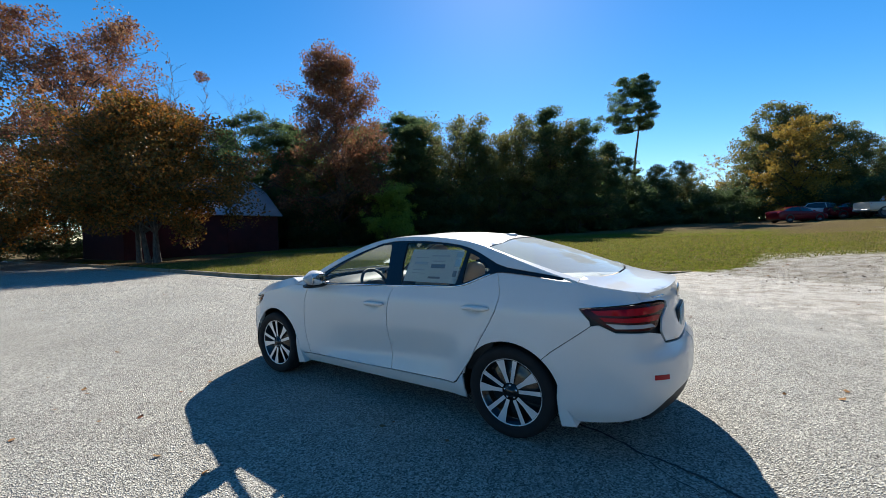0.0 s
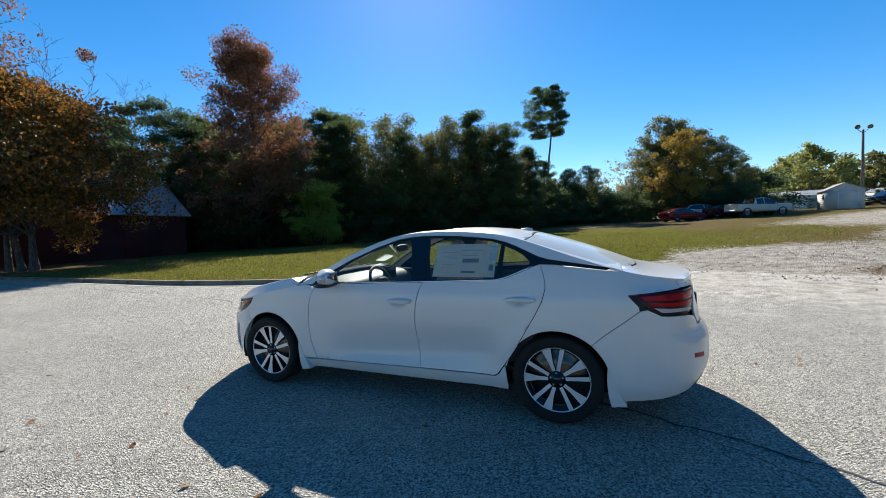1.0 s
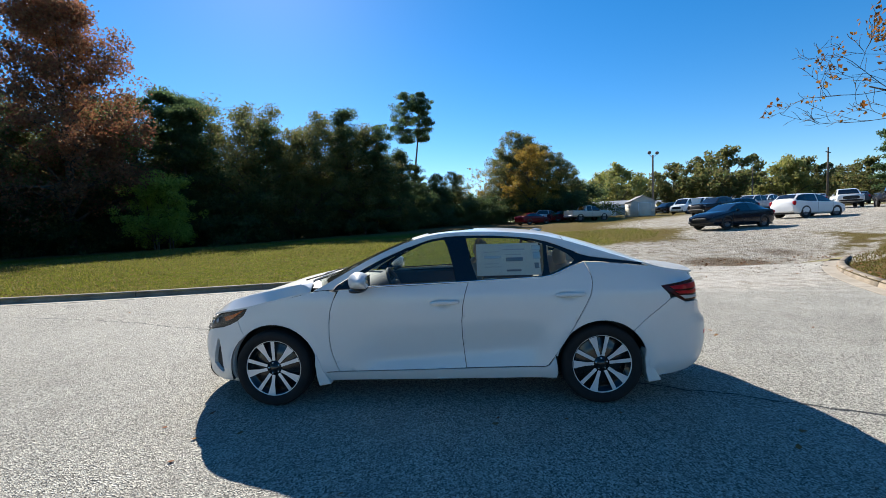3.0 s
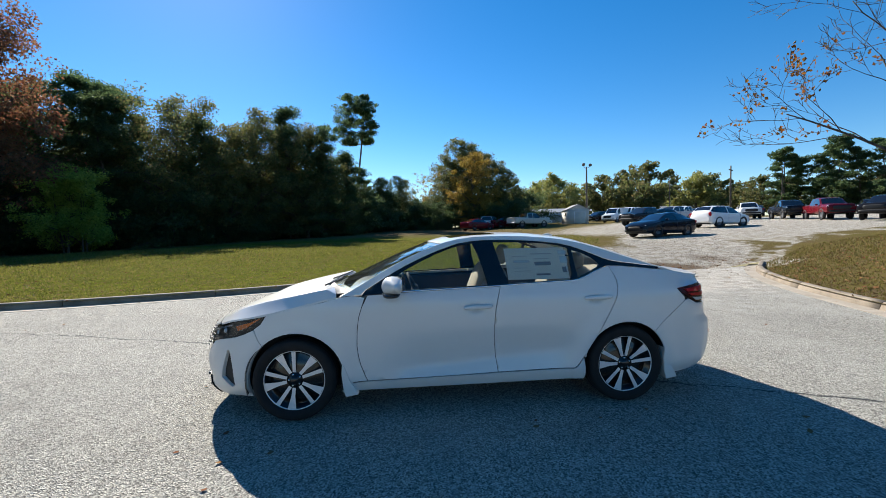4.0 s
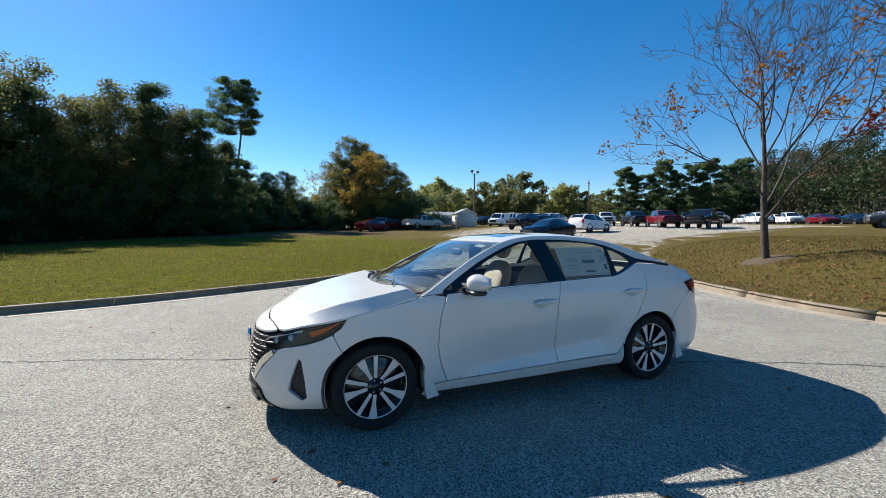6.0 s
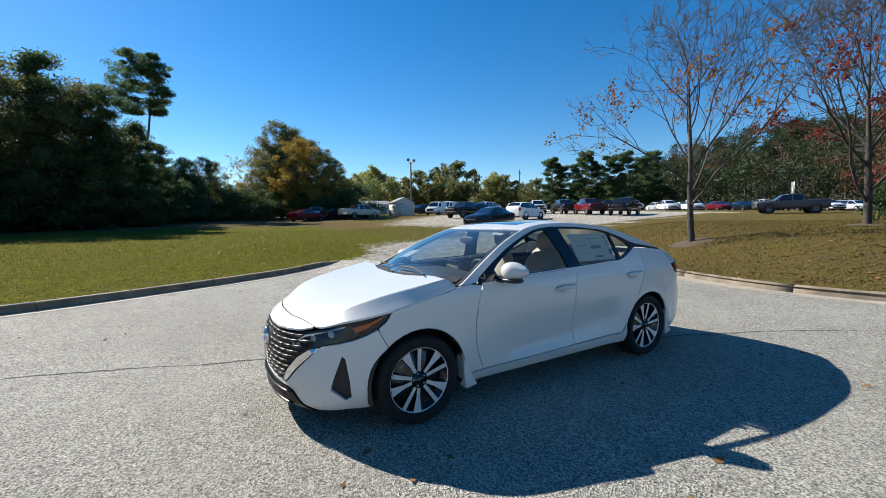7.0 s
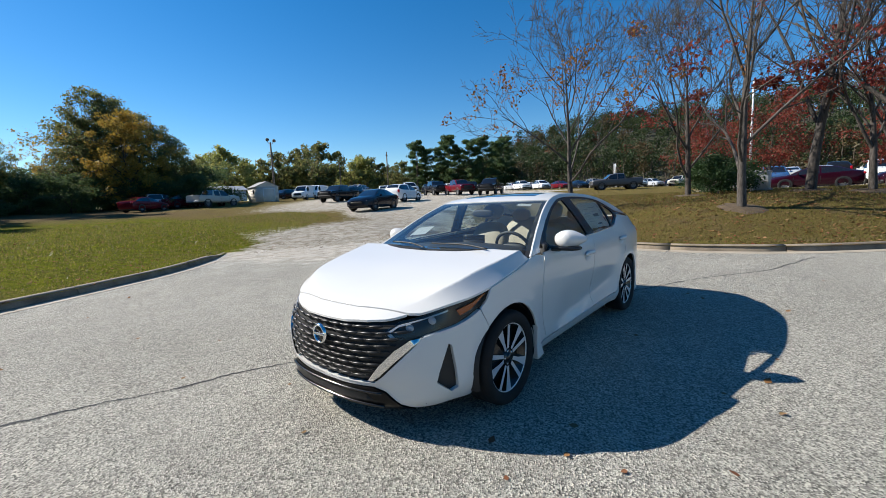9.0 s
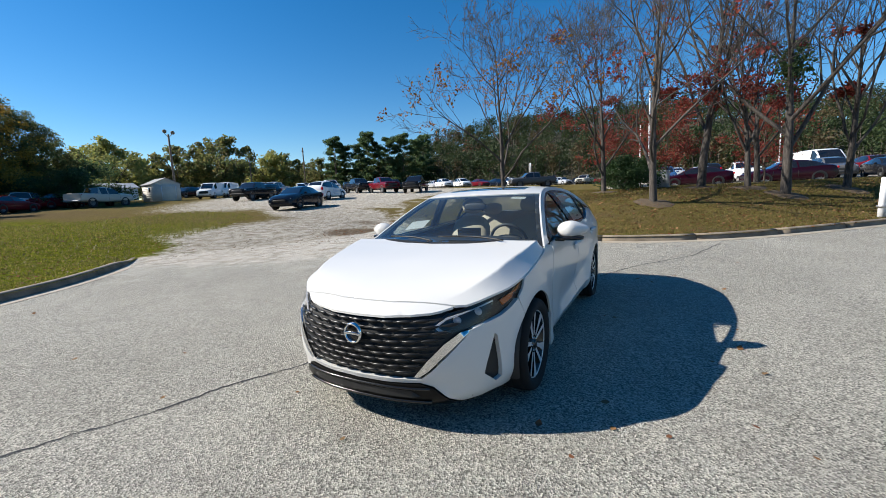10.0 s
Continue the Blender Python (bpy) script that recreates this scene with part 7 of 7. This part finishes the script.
for i in range(16):
    x, y = polar(14 + 3.0 * i + rnd.uniform(-1, 1), 165 + rnd.uniform(-8, 12), -5.5, 0.3)
    plant(far_kinds[rnd.choice((1, 1, 2))], x, y, rnd.uniform(0.75, 0.95), rnd.uniform(0, 360), 1.5)
for o, (az, d) in zip(far_kinds, ((15.5, 150), (34.5, 150), (58.5, 128))):
    at_home(o, *polar(az, d, -5.5, 0.3))


def hill_z(x, y):
    """The wooded hill to the east."""
    az = math.degrees(math.atan2(x + 6, y - 1))
    d = math.hypot(x + 6, y - 1)
    crest = 34.0 * step01(40, 72, az) * (0.45 + 0.55 * step01(122, 90, az))
    return ground_z(60, 20) - 1.0 + crest * step01(115, 265, d)


def build_hill():
    vs, fs = [], []
    na, nd = 46, 14
    for i in range(na + 1):
        for j in range(nd + 1):
            az, d = 36 + (200 - 36) * i / na, 105 + (420 - 105) * j / nd
            x, y = polar(az, d, -6, 1)
            vs.append((x, y, hill_z(x, y)))
    for i in range(na):
        fs += [(i * (nd + 1) + j, i * (nd + 1) + j + 1, (i + 1) * (nd + 1) + j + 1, (i + 1) * (nd + 1) + j) for j in range(nd)]
    me = mesh_of(vs, fs, True)
    me.flip_normals()
    tagged(part("hill", me, speckled("forest_floor", (0.028, 0.03, 0.016), (0.055, 0.05, 0.026), 0.95, 0.2, 4)), "wooded hill rising behind the lots", "hill", kind="structure")
    h = random.Random(9)
    rng = np.random.default_rng(9)
    crowns = {0: [], 1: [], 2: []}
    trunks, tf = [], []
    n = 0
    while n < 1050:
        az, d = h.uniform(50, 128), 118 + 185 * h.random() ** 1.05
        x, y = polar(az, d, -6, 1)
        z, ht = hill_z(x, y), h.uniform(9, 14) * (1.0 - 0.25 * (az < 60))
        k = 0 if h.random() < 0.8 else 1 if h.random() < 0.75 else 2
        n += 1
        tube(trunks, tf, [Vector((x, y, z - 0.5)), Vector((x, y, z + ht * 0.8))], [0.22, 0.08], 4)
        for c in range(9):
            u = h.random()
            a, r = h.uniform(0, math.tau), 3.0 * (1.05 - 0.75 * u) * math.sqrt(h.random())
            cc = np.array((x + r * math.cos(a), y + r * math.sin(a), z + ht * (0.3 + 0.7 * u)))
            crowns[k].append(rng.normal(size=(28, 3)) * np.array((0.95, 0.95, 0.7)) + cc)
    root = tagged(new("hill_wood"), "dense pine and autumn wood covering the hill", "woods", kind="stuff")
    part("trunks", mesh_of(trunks, tf), M_BARK_DARK, root)
    for k, m in ((0, M_HILLPINE), (1, M_HILLOAK), (2, M_HILLRED)):
        part("crowns", leaf_mesh(np.concatenate(crowns[k]), 0.75, rng, 0.6), m, root)


build_hill()

# ---- small things on the ground ----
def crack_run(points, seed, width=0.014):
    r = random.Random(seed)
    line = smooth_line(points, 0.06)
    vs, fs = [], []
    jog = 0.0
    for i, p in enumerate(line):
        t = (line[min(i + 1, len(line) - 1)] - line[max(i - 1, 0)]).normalized()
        jog = 0.8 * jog + r.gauss(0, 0.012)
        w = width * r.uniform(0.35, 1.3)
        for s in (1, -1):
            q = p + Vector((-t.y, t.x, 0)) * (jog + s * w)
            vs.append((q.x, q.y, 0.004))
    fs = [(2 * i, 2 * i + 1, 2 * i + 3, 2 * i + 2) for i in range(len(line) - 1)]
    tagged(part("crack", mesh_of(vs, fs), M_CRACK), "long dark crack across the asphalt", "crack", kind="structure")


crack_run([(-30, 9.5 - 2.2), (-20, 7.2), (-10.6, 6.45), (-6.8, 5.45), (-5.2, 4.85), (-4.6, 4.62), (-3.0, 3.9), (-1.4, 3.2), (-0.15, 2.72), (0.66, 2.33), (1.36, 1.95), (2.56, 1.2), (4.2, 0.6)], 1, 0.011)
crack_run([(-0.52, 2.82), (-0.2, 2.62), (-0.05, 2.5), (0.3, 2.2)], 2, 0.004)

M_DEAD = leaf_material("fallen_leaves", [(0.13, 0.06, 0.025), (0.22, 0.11, 0.045), (0.3, 0.17, 0.08), (0.17, 0.05, 0.03), (0.26, 0.175, 0.09)], 0.1)
M_DEAD.node_tree.nodes["Principled BSDF"].inputs["Specular IOR Level"].default_value = 0.05
M_DEAD.node_tree.nodes["Principled BSDF"].inputs["Roughness"].default_value = 0.95


def scatter_leaves(n, seed, where, size, name, label, grass=False):
    r, rng = random.Random(seed), np.random.default_rng(seed)
    vs, fs = [], []
    k = 0
    while k < n:
        x, y = where(r)
        if grass and inside(x, y, ROAD_POLY):
            continue
        z = 0.0 if inside(x, y, ROAD_POLY) else ground_z(x, y)
        k += 1
        a, s = r.uniform(0, math.tau), size * r.uniform(0.6, 1.4)
        u, w = Vector((math.cos(a), math.sin(a), r.uniform(-0.15, 0.25))) * s / 2, Vector((-math.sin(a), math.cos(a), r.uniform(-0.2, 0.2))) * s * 0.36
        c = Vector((x, y, z + 0.006 + s * 0.06))
        b = len(vs)
        curl = Vector((0, 0, s * r.uniform(0.05, 0.3)))
        vs += [c - u - curl * 0.2, c - u * 0.3 + w, c + u * 0.4 + w * 0.8 + curl * 0.3, c + u + curl, c + u * 0.3 - w, c - u * 0.4 - w * 0.9]
        fs += [(b, b + 5, b + 1), (b + 1, b + 5, b + 4), (b + 1, b + 4, b + 2), (b + 2, b + 4, b + 3)]
    tagged(part(name, mesh_of(vs, fs), M_DEAD), label, "fallen leaves", kind="stuff")


def near_kerb(r):
    p = NORTH[r.randrange(len(NORTH) - 40, len(NORTH))] if r.random() < 0.5 else ISLAND[r.randrange(0, 40)]
    return p.x + r.gauss(0.1, 0.18), p.y + r.gauss(-0.1, 0.18)


scatter_leaves(18, 20, lambda r: (r.uniform(-5.0, 0.5), r.uniform(0.9, 2.6)), 0.05, "fallen_leaves", "curled brown leaves lying beside the sedan")
scatter_leaves(110, 21, lambda r: (r.uniform(-14, 6), r.uniform(-2, 12)), 0.045, "fallen_leaves", "dry brown leaves scattered over the asphalt")
scatter_leaves(45, 22, near_kerb, 0.035, "fallen_leaves", "dry leaves gathered along the kerbs")
scatter_leaves(6000, 23, lambda r: (r.uniform(-36, 2), 8 + 30 * r.random() ** 1.5), 0.065, "fallen_leaves", "yellow and brown leaves over the lawn", True)
scatter_leaves(10000, 24, lambda r: (r.uniform(4.5, 22), r.uniform(-8, 14)), 0.075, "fallen_leaves", "brown leaves over the island's grass", True)
scatter_leaves(40, 25, lambda r: (r.uniform(0, 12), r.uniform(10, 22)), 0.06, "fallen_leaves", "dry leaves and twigs on the gravel")

def scatter_stones(n, seed, poly, size, mat, label):
    """Loose stones and clods, each a small uneven lump."""
    r = random.Random(seed)
    xs, ys = [p[0] for p in poly], [p[1] for p in poly]
    vs, fs, k = [], [], 0
    while k < n:
        x, y = r.uniform(min(xs), max(xs)), r.uniform(min(ys), max(ys))
        if not inside(x, y, poly) or noise.noise((x * 0.8, y * 0.8, seed)) < r.uniform(-0.5, 0.35):
            continue
        k += 1
        z = 0.0 if inside(x, y, ROAD_POLY) else ground_z(x, y)
        q = size * (0.4 + 1.3 * r.random() ** 2.5)
        b = len(vs)
        for a in range(5):
            t = math.tau * a / 5 + r.uniform(-0.3, 0.3)
            vs.append((x + q * math.cos(t) * r.uniform(0.7, 1.2), y + q * math.sin(t) * r.uniform(0.7, 1.2), z - 0.004))
        vs += [(x + q * r.uniform(-0.5, 0.1), y + q * r.uniform(-0.4, 0.4), z + q * r.uniform(0.45, 0.8)), (x + q * r.uniform(0.1, 0.5), y + q * r.uniform(-0.4, 0.4), z + q * r.uniform(0.4, 0.75))]
        fs += [(b + a, b + (a + 1) % 5, b + (5 if a in (1, 2, 3) else 6)) for a in range(5)] + [(b + 1, b + 6, b + 5), (b + 4, b + 5, b + 6)]
    tagged(part("stones", mesh_of(vs, fs), mat), label, "stones", kind="stuff")


M_CLOD = leaf_material("dirt_clods", [(0.1, 0.075, 0.05), (0.17, 0.13, 0.09), (0.24, 0.2, 0.15), (0.13, 0.1, 0.07)], 0.0)
M_STONE = leaf_material("pale_stones", [(0.3, 0.27, 0.22), (0.42, 0.39, 0.33), (0.55, 0.52, 0.46), (0.24, 0.21, 0.17)], 0.0)
THROAT_ZONE = [(-0.6, 14.4), (1.2, 16.2), (3.4, 17.0), (8.0, 20.2), (12.0, 25.0), (16.0, 24.0), (11.5, 15.5), (9.6, 13.0), (7.0, 10.2), (5.0, 10.2), (1.5, 12.2)]
scatter_stones(1500, 61, THROAT_ZONE, 0.026, M_CLOD, "brown clods and crumbs of dirt on the drive")
scatter_stones(1500, 62, THROAT_ZONE, 0.02, M_STONE, "pale loose stones on the drive")
scatter_stones(260, 63, [(-1.0, 8.0), (1.0, 12.5), (5.0, 11.0), (4.4, 6.0), (3.8, 2.5), (1.5, 3.0)], 0.012, M_CLOD, "small crumbs of dirt on the asphalt")

# ---- short grass ----
M_GRASS = leaf_material("grass_blades", [(0.085, 0.1, 0.016), (0.165, 0.172, 0.026), (0.235, 0.215, 0.045), (0.21, 0.16, 0.07), (0.13, 0.14, 0.02)], 0.5)
M_DRYGRASS = leaf_material("dry_grass_blades", [(0.1, 0.1, 0.014), (0.17, 0.15, 0.03), (0.2, 0.15, 0.055), (0.13, 0.085, 0.04)], 0.45)


def grass(n, seed, x0, x1, y0, y1, lean, keep_in, keep_out, mat, label):
    """Blades standing on the lawn, nearer ones smaller and closer together."""
    rng = np.random.default_rng(seed)
    x, y = rng.uniform(x0, x1, n), y0 + (y1 - y0) * rng.random(n) ** lean
    ok = inside_np(x, y, keep_in)
    for ring_xy in keep_out:
        ok &= ~inside_np(x, y, ring_xy)
    x, y = x[ok], y[ok]
    step = 0.75
    gx, gy = np.arange(x0 - 1, x1 + 1.6, step), np.arange(y0 - 1, y1 + 1.6, step)
    table = np.array([[ground_z(a, b) for b in gy] for a in gx])
    fx, fy = (x - gx[0]) / step, (y - gy[0]) / step
    i, j = fx.astype(int), fy.astype(int)
    u, w = fx - i, fy - j
    z = table[i, j] * (1 - u) * (1 - w) + table[i + 1, j] * u * (1 - w) + table[i, j + 1] * (1 - u) * w + table[i + 1, j + 1] * u * w
    m = len(x)
    far = np.hypot(x + 3, y - 1)
    size = (0.03 + 0.0016 * far) * rng.uniform(0.6, 1.4, m)
    a = rng.uniform(0, math.tau, m)
    side = np.stack([np.cos(a), np.sin(a), np.zeros(m)], 1) * (size * 0.3)[:, None]
    up = np.stack([rng.normal(0, 0.45, m), rng.normal(0, 0.45, m), np.ones(m)], 1) * size[:, None]
    p = np.stack([x, y, z - 0.012], 1)
    v = np.stack([p - side, p + side, p + up], 1).reshape(-1, 3)
    me = mesh_of(v.tolist(), np.arange(3 * m).reshape(-1, 3).tolist())
    tagged(part("grass", me, mat), label, "grass", kind="stuff")


lawn_ring = [(p.x, p.y) for p in offset_line([q for q in NORTH if -26 < q.x], 0.24)] + [(1.2, 16.9), (3.2, 17.8), (7.6, 20.8), (9.5, 24.5), (10.0, 30.0), (-26.0, 30.0)]
isle_ring = [(p.x, p.y) for p in offset_line([q for q in ISLAND if q.x < 20], 0.24)] + [(24.0, -9.0), (24.0, 14.5), (13.5, 14.6)]
grass(105000, 31, -26, 10, 8, 30, 1.5, lawn_ring, [], M_GRASS, "short yellow-green autumn lawn grass")
grass(95000, 32, 4.4, 24, -10, 14.5, 1.0, isle_ring, [], M_DRYGRASS, "short dry olive grass on the planted island")
